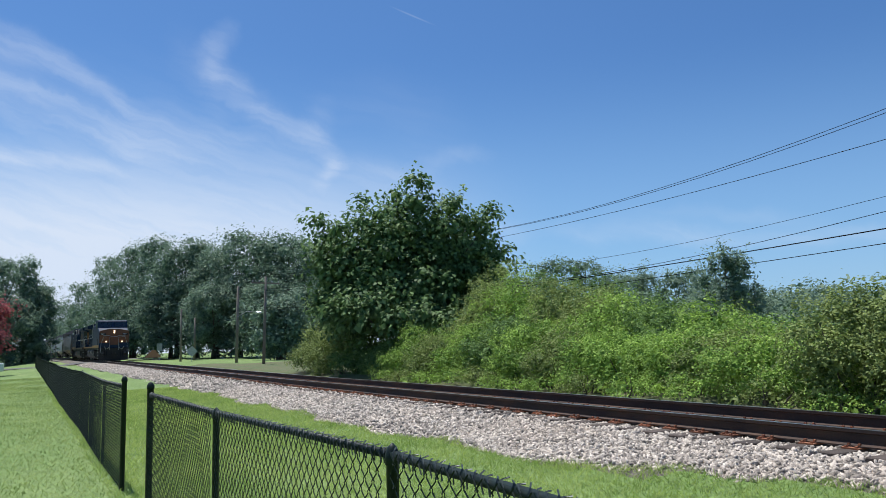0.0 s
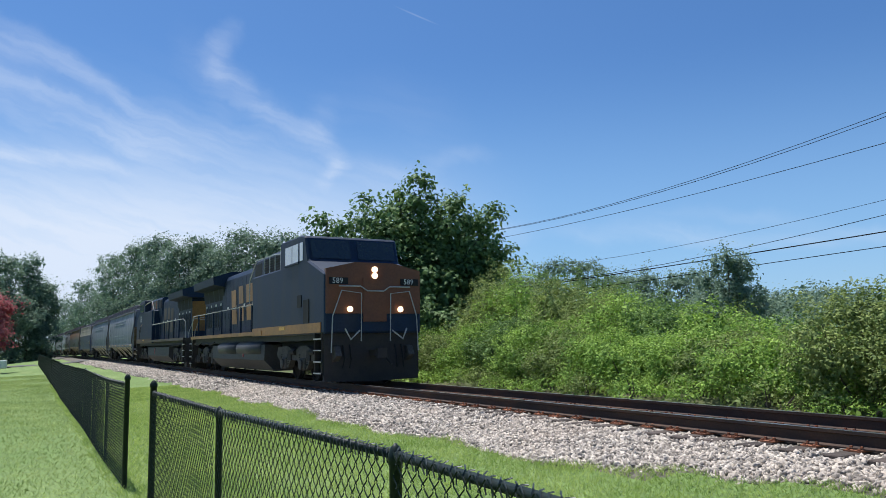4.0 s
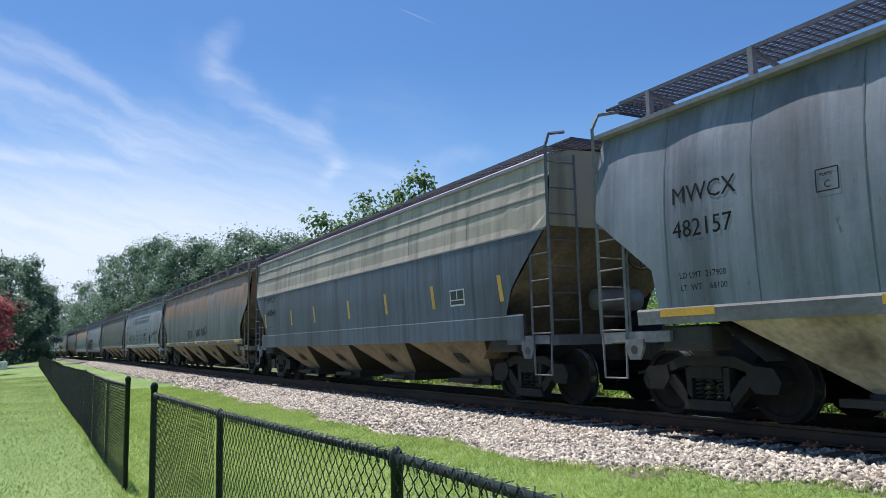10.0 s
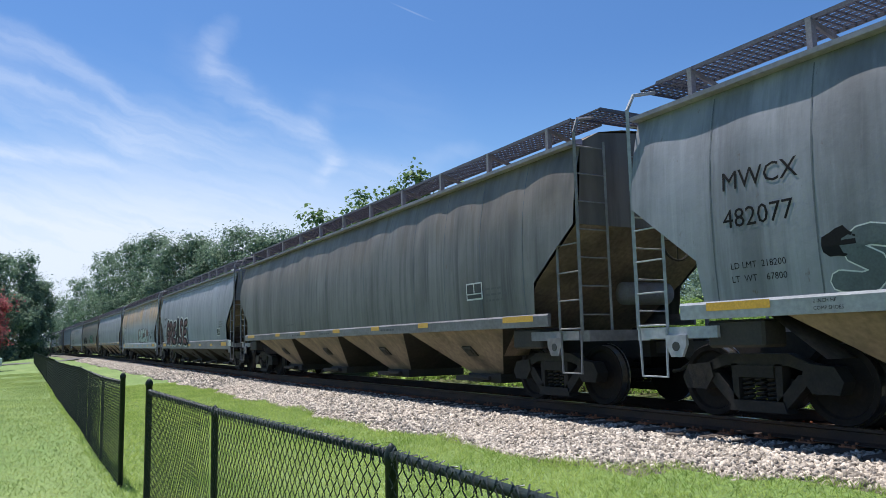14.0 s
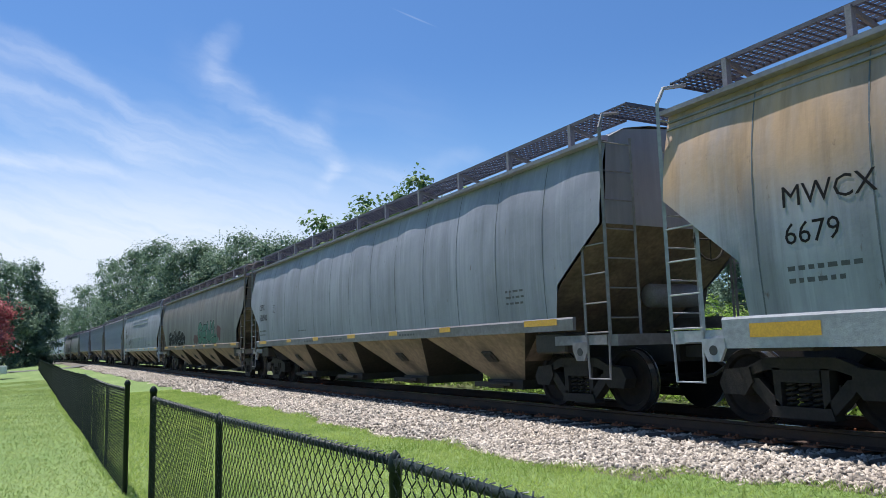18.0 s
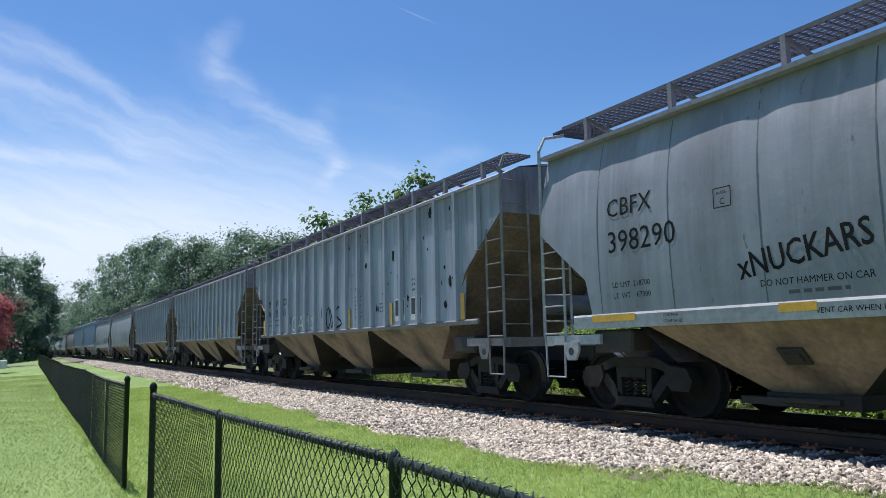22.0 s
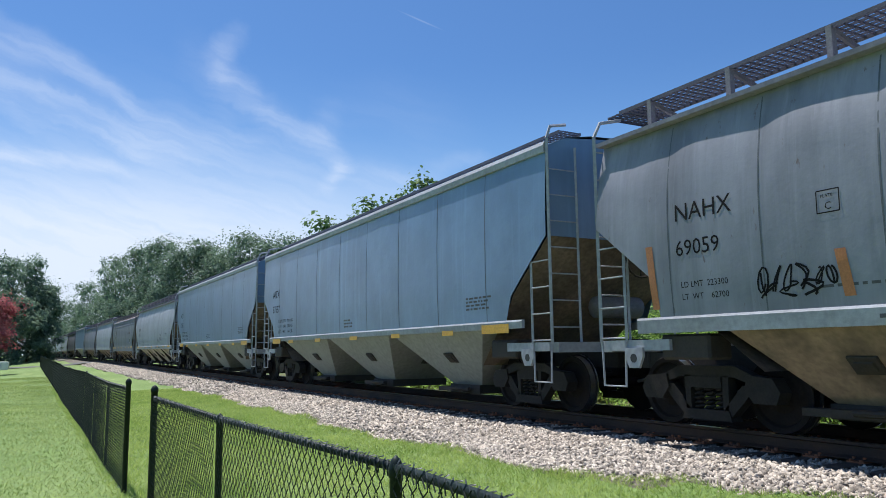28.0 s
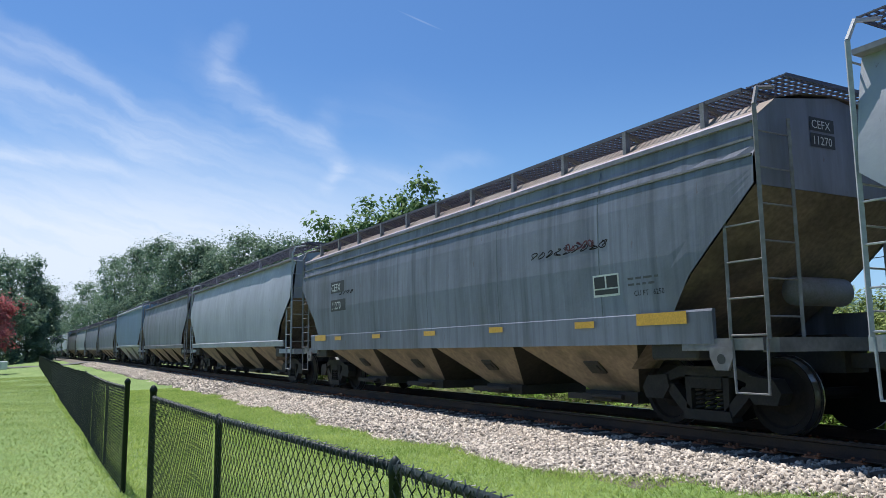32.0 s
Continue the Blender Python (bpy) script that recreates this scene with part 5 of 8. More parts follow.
KINDS = {   # eave, profile of (z, half width), sill low and high, cut at the end (z at the end, z inside, length), chutes, chute foot
    "smooth": dict(eave=3.98, prof=[(1.40, 1.575), (1.9, 1.61), (2.4, 1.62), (2.8, 1.61), (3.1, 1.583), (3.4, 1.535), (3.7, 1.47), (3.98, 1.395)], sill=(1.22, 1.42), cut=(2.72, 1.92, 1.05), chutes=4, panel=1.35, foot=0.22),
    "tall": dict(eave=4.27, prof=[(1.50, 1.575), (2.2, 1.60), (3.0, 1.60), (3.6, 1.585), (4.0, 1.57), (4.27, 1.55)], sill=(1.38, 1.52), cut=(2.82, 1.92, 1.05), chutes=3, panel=1.9, foot=0.16),
    "deep": dict(eave=3.98, prof=[(1.26, 1.555), (1.9, 1.61), (2.4, 1.62), (2.8, 1.61), (3.1, 1.583), (3.4, 1.535), (3.7, 1.47), (3.98, 1.395)], sill=(0.92, 1.28), cut=(2.80, 1.90, 1.1), chutes=4, panel=1.4, foot=0.20),
    "banded": dict(eave=4.02, peak=0.20, prof=[(1.48, 1.56), (2.2, 1.60), (2.80, 1.60), (2.84, 1.57), (3.36, 1.545), (3.40, 1.515), (3.66, 1.50), (3.70, 1.475), (4.02, 1.44)], sill=(1.08, 1.50), cut=(2.87, 1.91, 1.05), chutes=4, panel=2.6, foot=0.22),
    "stepped": dict(eave=3.66, peak=0.46, prof=[(1.48, 1.56), (2.2, 1.60), (2.9, 1.60), (3.20, 1.58), (3.24, 1.55), (3.40, 1.54), (3.44, 1.51), (3.66, 1.49)], sill=(1.08, 1.50), cut=(2.87, 1.91, 1.05), chutes=4, panel=2.6, foot=0.22),
    "ribbed": dict(eave=3.98, prof=[(1.48, 1.50), (2.5, 1.50), (3.3, 1.50), (3.98, 1.50)], sill=(1.40, 1.50), cut=(3.32, 2.34, 1.30), chutes=3, panel=0.82, foot=0.30),
}


def half_width(k, z):
    p = KINDS[k]["prof"]
    return float(np.interp(z, [a for a, _ in p], [b for _, b in p]))


def hopper_car(kind, L, body_mat, chute_mat, trim_mat, label, seed=0, far=False, roof_mat=None):
    """A covered hopper: +y is its trailing end, z = 0 the rails' top, the middle at 0."""
    K = KINDS[kind]
    car = thing("hopper_car", label, "railway car", "cars of the train")
    KIND_OF[car.name] = kind
    B = L / 2 - 0.62
    eave, prof, (s0, s1), (zc, zi, cl) = K["eave"], K["prof"], K["sill"], K["cut"]
    zs = [p[0] for p in prof]
    rng = random.Random(seed)
    # sides: panels that bulge a little between the welds
    npan = max(4, round(2 * B / K["panel"]))
    pw = 2 * B / npan
    per = 2 if far else 6
    ys = sorted(set([round(-B + pw * i / per, 4) for i in range(npan * per + 1)] + [round(s * (B - d), 4) for s in (-1, 1) for d in (cl, cl * 0.66, cl * 0.33)]))
    lump = [rng.uniform(0.3, 1.0) for _ in range(npan + 1)]
    ph = [rng.uniform(0, 6) for _ in range(6)]
    rows = 4 if far else 12
    bend = 0.034 if kind in ("smooth", "deep") else 0.006 if kind != "ribbed" else 0.0
    for s in (-1, 1):
        bm = bmesh.new()
        prev = None
        for y in ys:
            d = abs(y) - (B - cl)
            z_low = zs[0] if d < -1e-4 else zi + (zc - zi) * max(0, d) / cl
            col = []
            for i in range(rows + 1):
                z = z_low + (eave - z_low) * i / rows
                i_p = min(npan - 1, int((y + B) / pw))
                f = abs(math.sin(math.pi * (y + B) / pw))
                w = half_width(kind, z) + bend * lump[i_p] * f * min(1, max(0, (eave - z) / 0.55)) * min(1.0, max(0.0, 2.4 * (z - 3.0)))
                w += bend * 0.55 * (math.sin(y * 1.9 + ph[0]) * math.sin(z * 2.6 + ph[1] + y * 0.3) + 0.6 * math.sin(y * 4.1 + ph[2]) * math.sin(z * 3.7 + ph[3])) * min(1, (eave - z) / 0.3) * min(1.0, max(0.0, 2.4 * (z - 3.0))) * (0.2 + 0.8 * f)
                col.append(bm.verts.new((s * w, y, z)))
            if prev:
                for i in range(rows):
                    bm.faces.new((prev[i], col[i], col[i + 1], prev[i + 1]))
            prev = col
        bmesh.ops.recalc_face_normals(bm, faces=bm.faces[:])
        if (bm.faces[0].normal.x > 0) != (s > 0):
            bmesh.ops.reverse_faces(bm, faces=bm.faces[:])
        part("side_sheet", bm, body_mat, car, smooth=(kind not in ("stepped", "banded")))
    # ends: upright sheet above, slope sheets below
    for e in (-1, 1):
        for name, mat, corners in (
            ("end_sheet", body_mat, ((-1.5, B - 0.02, zc), (1.5, B - 0.02, zc), (prof[-1][1], B - 0.02, eave), (prof[-1][1] * 0.75, B - 0.02, eave + K.get("peak", 0.31) * 0.6), (0, B - 0.02, eave + K.get("peak", 0.31) - 0.02), (-prof[-1][1] * 0.75, B - 0.02, eave + K.get("peak", 0.31) * 0.6), (-prof[-1][1], B - 0.02, eave))),
            ("slope_sheet", M_DIRTY, ((-1.54, B - 0.03, zc), (1.54, B - 0.03, zc), (1.56, B - cl, zi), (-1.56, B - cl, zi))),
            ("lower_slope_sheet", M_DIRTY, ((-1.54, B - cl, zi), (1.54, B - cl, zi), (1.3, B - cl - 1.4, 0.75), (-1.3, B - cl - 1.4, 0.75))),
        ):
            bm = bmesh.new()
            bm.faces.new([bm.verts.new((x, e * y, z)) for x, y, z in corners])
            part(name, bm, mat, car)
    # roof
    bm = bmesh.new()
    rw = prof[-1][1]
    pk = K.get("peak", 0.31)
    sec = [(-rw - 0.02, eave), (-rw * 0.75, eave + pk * 0.62), (-rw * 0.4, eave + pk * 0.9), (0, eave + pk), (rw * 0.4, eave + pk * 0.9), (rw * 0.75, eave + pk * 0.62), (rw + 0.02, eave)]
    for (xa, za), (xb, zb) in zip(sec, sec[1:]):
        bm.faces.new([bm.verts.new(p) for p in ((xa, -B, za), (xa, B, za), (xb, B, zb), (xb, -B, zb))])
    part("roof", bm, roof_mat or body_mat, car)
    for s in (-1, 1):
        bm = bmesh.new()
        over = 0.155 if kind in ("smooth", "deep") else 0.05
        eh = 0.16 if kind == "tall" else 0.075
        prism(bm, [(s * (rw - 0.02), eave - eh * 0.6), (s * (rw + over), eave - eh * 0.6), (s * (rw + over + 0.01), eave + 0.01), (s * (rw + 0.03), eave + eh * 0.5), (s * (rw - 0.02), eave + eh * 0.55)], -B - 0.01, B + 0.01, axis="y")
        part("eave_rail", bm, trim_mat if kind == "tall" else M_RIM, car)
        bm = bmesh.new()
        w = prof[0][1] + (0.015 if kind not in ("stepped", "banded") else -0.004)
        prism(bm, [(s * (w - 0.05), s0), (s * w, s0), (s * (w + 0.012), s1 - 0.03), (s * (w - 0.005), s1), (s * (w - 0.05), s1)], -B + cl * 0.7, B - cl * 0.7, axis="y")
        part("side_sill", bm, body_mat if kind in ("stepped", "banded") else trim_mat, car)
    # roof walks and hatch covers
    if kind == "ribbed":
        g = grating(2 * B - 0.5, 0.5)
        for s in (-1, 1):
            part("roof_walk", g, None, car, "open steel grating", pose(s * 0.95, 0, eave + (0.50 if seed == 11 else 0.34)))
    elif kind == "tall":
        g = grating(2 * B - 0.5, 0.45)
        for s in (-1, 1):
            part("roof_walk", g, None, car, "open steel grating", pose(s * 0.85, 0, eave + 0.40))
    else:
        g = grating(2 * B - 0.6, 0.62)
        for s in (-1, 1):
            part("roof_walk", g, None, car, "open steel grating", pose(s * 1.02, 0, eave + (0.46 if kind != "banded" else 0.24)))
        for e in (-1, 1):
            part("end_walk", grating(2.3, 0.55), None, car, "open steel grating", pose(0, e * (B - 0.1), eave + (0.52 if kind != "banded" else 0.28), 0, 0, 90))
    key = ("bracket", kind)
    if key not in CACHE:
        bm = bmesh.new()
        box(bm, -1.36, -1.28, -0.035, 0.035, eave + 0.04, eave + 0.44)
        prism(bm, [(-1.30, eave + 0.44), (-1.30, eave + 0.38), (-0.74, eave + 0.22), (-0.72, eave + 0.27)], -0.02, 0.02, axis="y")
        CACHE[key] = finish("walk_bracket", bm, M_LADDER)
    nb = 11 if not far else 5
    for i in range(nb):
        if kind not in ("tall", "ribbed", "banded") or seed == 11:
            part("walk_bracket", CACHE[key], None, car, "", pose(0, -B + 0.9 + (2 * B - 1.8) * i / (nb - 1), 0))
    key = ("hatch", kind)
    if key not in CACHE:
        bm = bmesh.new()
        box(bm, -0.36, 0.36, -0.95, 0.95, eave + 0.28, eave + 0.46)
        bevel_all(bm, 0.04)
        CACHE[key] = finish("hatch_cover", bm, M_LADDER)
    if not far:
        for i in range(5):
            part("hatch_cover", CACHE[key], None, car, "", pose(0, -B + 2.2 + (2 * B - 4.4) * i / 4, 0))
    # discharge chutes
    n = K["chutes"]
    span = 2 * (B - 2.05)
    cwid = span / n
    key = ("chute", kind, round(cwid, 1))
    if key not in CACHE:
        bm = bmesh.new()
        a, c = cwid / 2 - 0.04, 0.56
        top, foot = s0 + 0.06, K["foot"]
        w0, w1 = prof[0][1] - 0.05, 0.66
        q = [bm.verts.new(p) for p in ((-w0, -a, top), (w0, -a, top), (w0, a, top), (-w0, a, top), (-w1, -c, foot + 0.16), (w1, -c, foot + 0.16), (w1, c, foot + 0.16), (-w1, c, foot + 0.16))]
        # outer faces keep the chute paint; ends and bottom take the painted-shade copy
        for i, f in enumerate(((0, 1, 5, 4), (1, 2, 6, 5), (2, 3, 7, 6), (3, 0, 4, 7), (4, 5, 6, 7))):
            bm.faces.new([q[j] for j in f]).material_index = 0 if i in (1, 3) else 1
        bmesh.ops.recalc_face_normals(bm, faces=bm.faces[:])
        CACHE[key] = bm
    gate_key = ("gate", kind)
    if gate_key not in CACHE:
        bm = bmesh.new()
        box(bm, -0.74, 0.74, -0.60, 0.60, K["foot"], K["foot"] + 0.17)
        box(bm, -0.90, -0.72, -0.2, 0.85, K["foot"] + 0.03, K["foot"] + 0.12)
        tube(bm, [(-0.93, -0.5, K["foot"] + 0.1), (-0.93, 0.2, K["foot"] + 0.1)], 0.04, 8)
        CACHE[gate_key] = finish("outlet_gate", bm, M_STEEL)
        bm = bmesh.new()
        box(bm, -0.02, 0.02, -0.17, 0.17, -0.13, 0.13)
        box(bm, -0.04, 0.0, -0.11, 0.11, -0.07, 0.07)
        bevel_all(bm, 0.01)
        CACHE[("port", kind)] = finish("inspection_port", bm, M_STEEL)
    ck = (key, chute_mat.name)
    if ck not in CACHE:
        CACHE[ck] = finish("discharge_chute", CACHE[key].copy(), [chute_mat, chute_mat if kind == "tall" else M_SOOT_SHADE])
    for i in range(n):
        yy = -span / 2 + cwid * (i + 0.5)
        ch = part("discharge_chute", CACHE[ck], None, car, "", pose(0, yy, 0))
        part("outlet_gate", CACHE[gate_key], None, ch)
        if not far and kind != "ribbed":
            top, foot = s0 + 0.06, K["foot"] + 0.16
            part("inspection_port", CACHE[("port", kind)], None, ch, "", Matrix.Translation((-(prof[0][1] - 0.05 + 0.66) / 2 - 0.015, -0.1, (top + foot) / 2)) @ pose(0, 0, 0, 0, -45, 0))
    # frame: centre sill, end sills, bolsters, couplers, trucks
    bm = bmesh.new()
    box(bm, -0.22, 0.22, -B, B, 0.72, 1.05)
    part("centre_sill", bm, M_STEEL, car)
    for e in (-1, 1):
        bm = bmesh.new()
        box(bm, -1.5, 1.5, min(e * (B - 0.10), e * (B + 0.12)), max(e * (B - 0.10), e * (B + 0.12)), 0.98, 1.14)
        for s in (-1, 1):
            a, b = sorted((e * (B - 1.25), e * (B - 0.05)))
            box(bm, s * 1.50 - 0.05, s * 1.50 + 0.05, a, b, 1.0, 1.14)
        part("end_sill", bm, trim_mat, car)
        for s in (-1, 1):
            bm = bmesh.new()
            box(bm, s * 1.30 - 0.20, s * 1.30 + 0.20, *sorted((e * (B - 1.85), e * (B - 1.05))), 0.88, 1.20)
            bevel_all(bm, 0.03)
            part("body_bolster", bm, M_STEEL, car)
        if not far:
            key = ("pad", trim_mat.name)
            if key not in CACHE:
                bm = bmesh.new()
                prism(bm, [(-0.17, 0.0), (0.17, 0.0), (0.17, -0.12), (0.09, -0.27), (-0.09, -0.27), (-0.17, -0.12)], -0.02, 0.02)
                CACHE[key] = finish("jacking_pad", bm, trim_mat)
                bm = bmesh.new()
                disc(bm, (0, 0, -0.14), (1, 0, 0), [(-0.026, 0.06), (0.026, 0.06)], 12)
                CACHE["pad hole"] = finish("pad_hole", bm, M_PANELDARK)
            for s in (-1, 1):
                pad = part("jacking_pad", CACHE[key], None, car, "", pose(s * 1.56, e * (B - 0.62), 1.04))
                part("pad_hole", CACHE["pad hole"], None, pad)
        part("coupler", G_COUPLER, None, car, "", pose(0, e * (L / 2), 0, 0, 0, 0 if e < 0 else 180))
        truck(car, e * (B - 1.35))
        lk = ("ladder", kind, trim_mat.name)
        if lk not in CACHE:
            CACHE[lk] = ladder_meshes(1.12, zc - 0.25, 0.52, eave + 0.12, trim_mat)
        for s in (-1, 1):
            m = Matrix.Translation((s * 1.56, e * (B + 0.04), 0)) @ Matrix.Diagonal((-s, -e, 1, 1))
            stiles, pieces = CACHE[lk]
            ladder = part("ladder", stiles, None, car, "", m)
            for name, me, z in pieces:
                part(name, me, None, ladder, "", Matrix.Translation((0, 0, z)))
    if not far:
        # brake gear at the leading end
        bm = bmesh.new()
        disc(bm, (0.45, -B + 0.75, 1.75), (1, 0, 0), [(-0.5, 0.05), (-0.48, 0.19), (0.48, 0.19), (0.5, 0.05)], 16)
        part("air_tank", bm, M_LADDER, car, smooth=True)
        bm = bmesh.new()
        ring = [(-0.75 + 0.28 * math.cos(k * math.pi / 8), B + 0.06, 2.35 + 0.28 * math.sin(k * math.pi / 8)) for k in range(17)]
        tube(bm, ring, 0.018, 5)
        for k in range(0, 16, 4):
            tube(bm, [(-0.75, B + 0.05, 2.35), ring[k]], 0.012, 4)
        part("brake_wheel", bm, M_STEEL, car)
        bm = bmesh.new()
        pts = [(0.5, -B + 1.0 + k * (2 * B - 2) / 12, 0.62 + 0.03 * math.sin(k)) for k in range(13)]
        tube(bm, pts, 0.025, 5)
        part("brake_pipe", bm, M_STEEL, car)
    # weld seams, ribs
    if kind == "ribbed":
        key = ("rib", kind)
        lows = {}
        for i in range(npan + 1):
            d = abs(-B + pw * i) - (B - cl)
            lows[i] = 1.50 if d < 0.03 else round(zi + (zc - zi) * d / cl + 0.04, 2)
        for low in set(lows.values()):
            nm = "rib %.2f" % low
            if (key, nm) not in CACHE:
                bm = bmesh.new()
                prism(bm, [(-0.075, 0), (-0.05, -0.07), (0.05, -0.07), (0.075, 0)], low, eave - 0.02, axis="z")
                bmesh.ops.rotate(bm, verts=bm.verts[:], cent=(0, 0, 0), matrix=Matrix.Rotation(radians(-90), 3, "Z"))
                CACHE[(key, nm)] = bm
        for i in range(npan + 1):
            y = -B + pw * i
            if abs(y) > B - 0.2 or lows[i] > eave - 0.3:
                continue
            nm = "rib %.2f" % lows[i]
            k2 = (key, nm, body_mat.name)
            if k2 not in CACHE:
                CACHE[k2] = finish("rib", CACHE[(key, nm)].copy(), body_mat)
            for s in (-1, 1):
                part("rib", CACHE[k2], None, car, "", pose(s * 1.5, y, 0, 0, 0, 0 if s < 0 else 180))
    elif not far:
        key = ("seam", kind)
        if key not in CACHE:
            bm = bmesh.new()
            for i in range(12):
                za, zb = zs[0] + (eave - 0.1 - zs[0]) * i / 12, zs[0] + (eave - 0.1 - zs[0]) * (i + 1) / 12
                xa, xb = -half_width(kind, za) - 0.003, -half_width(kind, zb) - 0.003
                bm.faces.new([bm.verts.new(p) for p in ((xa, 0.009, za), (xa, -0.009, za), (xb, -0.009, zb), (xb, 0.009, zb))])
            CACHE[key] = finish("weld_seam", bm, M_SEAM)
        for i in range(1, npan):
            y = -B + pw * i
            if abs(y) < B - cl - 0.05:
                part("weld_seam", CACHE[key], None, car, "", pose(0, y, 0))
    return car, B
# ---- the cars, one by one ----
GREY = dict(
    weathered=car_paint("weathered grey", (0.232, 0.250, 0.305), (0.062, 0.067, 0.084), 0.8, None, 0.5),
    worn=car_paint("worn pale grey", (0.275, 0.284, 0.325), (0.100, 0.106, 0.122), 0.75, None, 0.55),
    lightgrey=car_paint("pale grey", (0.285, 0.295, 0.352), (0.135, 0.142, 0.168), 0.6, None, 0.32),
    cream=car_paint("pale grey clean", (0.350, 0.372, 0.440), (0.242, 0.260, 0.315), 0.4, None, 0.12),
    blue=car_paint("blue grey", (0.170, 0.268, 0.420), (0.140, 0.222, 0.350), 0.3, None, 0.06, 0.30, specks=0.0),
    rusty=car_paint("rust-banded grey", (0.170, 0.179, 0.188), (0.041, 0.041, 0.049), 0.85, ((0.319, 0.161, 0.084), 2.4, 3.1, 0.9), 0.65),
    orange=car_paint("orange rusted grey", (0.33, 0.35, 0.41), (0.099, 0.098, 0.113), 0.6, ((0.54, 0.33, 0.175), 2.2, 3.1, 0.9), 0.3),
    brown=car_paint("brown sooted", (0.150, 0.148, 0.150), (0.026, 0.026, 0.030), 0.95, ((0.225, 0.175, 0.140), 2.6, 3.3, 0.6), 0.75),
    tone=car_paint("two-tone blue grey", (0.100, 0.122, 0.175), (0.020, 0.023, 0.032), 0.95, ((0.43, 0.365, 0.30), 2.79, 2.84, 1.0), 0.55),
    steel=car_paint("sooted mid grey", (0.194, 0.209, 0.271), (0.056, 0.062, 0.084), 0.8, None, 0.55),
    rib=car_paint("ribbed pale blue grey", (0.285, 0.302, 0.375), (0.085, 0.095, 0.125), 0.85, ((0.27, 0.20, 0.18), 3.0, 3.9, 0.25), 0.6),
    ribdark=car_paint("ribbed mid grey", (0.33, 0.36, 0.46), (0.075, 0.082, 0.112), 0.8, ((0.221, 0.150, 0.129), 3.0, 3.9, 0.3), 0.6),
)
CHUTE = dict(
    pale=surface("chute cream", (0.50, 0.425, 0.345), 0.75, second=(0.29, 0.225, 0.175), amount=0.6, scale=1.2, fine=12, fine_amount=0.2, stains=[((0.07, 0.05, 0.04), 0.8, 1.1, (0.940, 1.000, 1.110))]),
    tan=surface("chute tan", (0.335, 0.235, 0.170), 0.75, second=(0.155, 0.105, 0.080), amount=0.7, scale=1.2, fine=12, fine_amount=0.2, stains=[((0.045, 0.035, 0.031), 0.9, 1.0, (0.940, 1.000, 1.110))]),
    dark=surface("chute dark", (0.042, 0.036, 0.036), 0.8, second=(0.021, 0.020, 0.020), amount=0.7, scale=1.2, fine=12, fine_amount=0.2),
    grey=surface("chute grey", (0.285, 0.295, 0.295), 0.6, second=(0.20, 0.20, 0.195), amount=0.5, scale=1.2, fine=12, fine_amount=0.15),
)
TRIM = dict(
    dark=surface("trim dark blue", (0.13, 0.13, 0.17), 0.6, second=(0.06, 0.058, 0.07), amount=0.7, scale=1.5, stretch=(1, 0.6, 2), fine=14),
    light=surface("trim light", (0.37, 0.385, 0.43), 0.6, second=(0.235, 0.23, 0.245), amount=0.6, scale=1.5, stretch=(1, 0.6, 2), fine=14),
    mid=surface("trim mid", (0.235, 0.222, 0.24), 0.65, second=(0.095, 0.083, 0.083), amount=0.7, scale=1.5, stretch=(1, 0.6, 2), fine=14),
    rust=surface("trim rusty", (0.22, 0.185, 0.165), 0.7, second=(0.14, 0.08, 0.05), amount=0.7, scale=1.5, stretch=(1, 0.6, 2), fine=14),
)
ENDS = [75.1, 96.3, 117.5, 137.6, 157.6, 176.3, 197.15, 217.1, 238.2, 257.2, 276.3, 296.9, 317.7, 338.1, 355.85, 373.5, 391.3, 407.85, 424.35, 442.1, 459.9, 478.0, 495.4]
CARS = []
M_ORANGE = surface("faded orange stripe", (0.46, 0.17, 0.06), 0.5, second=(0.34, 0.14, 0.06), amount=0.5, scale=5, bump=0)

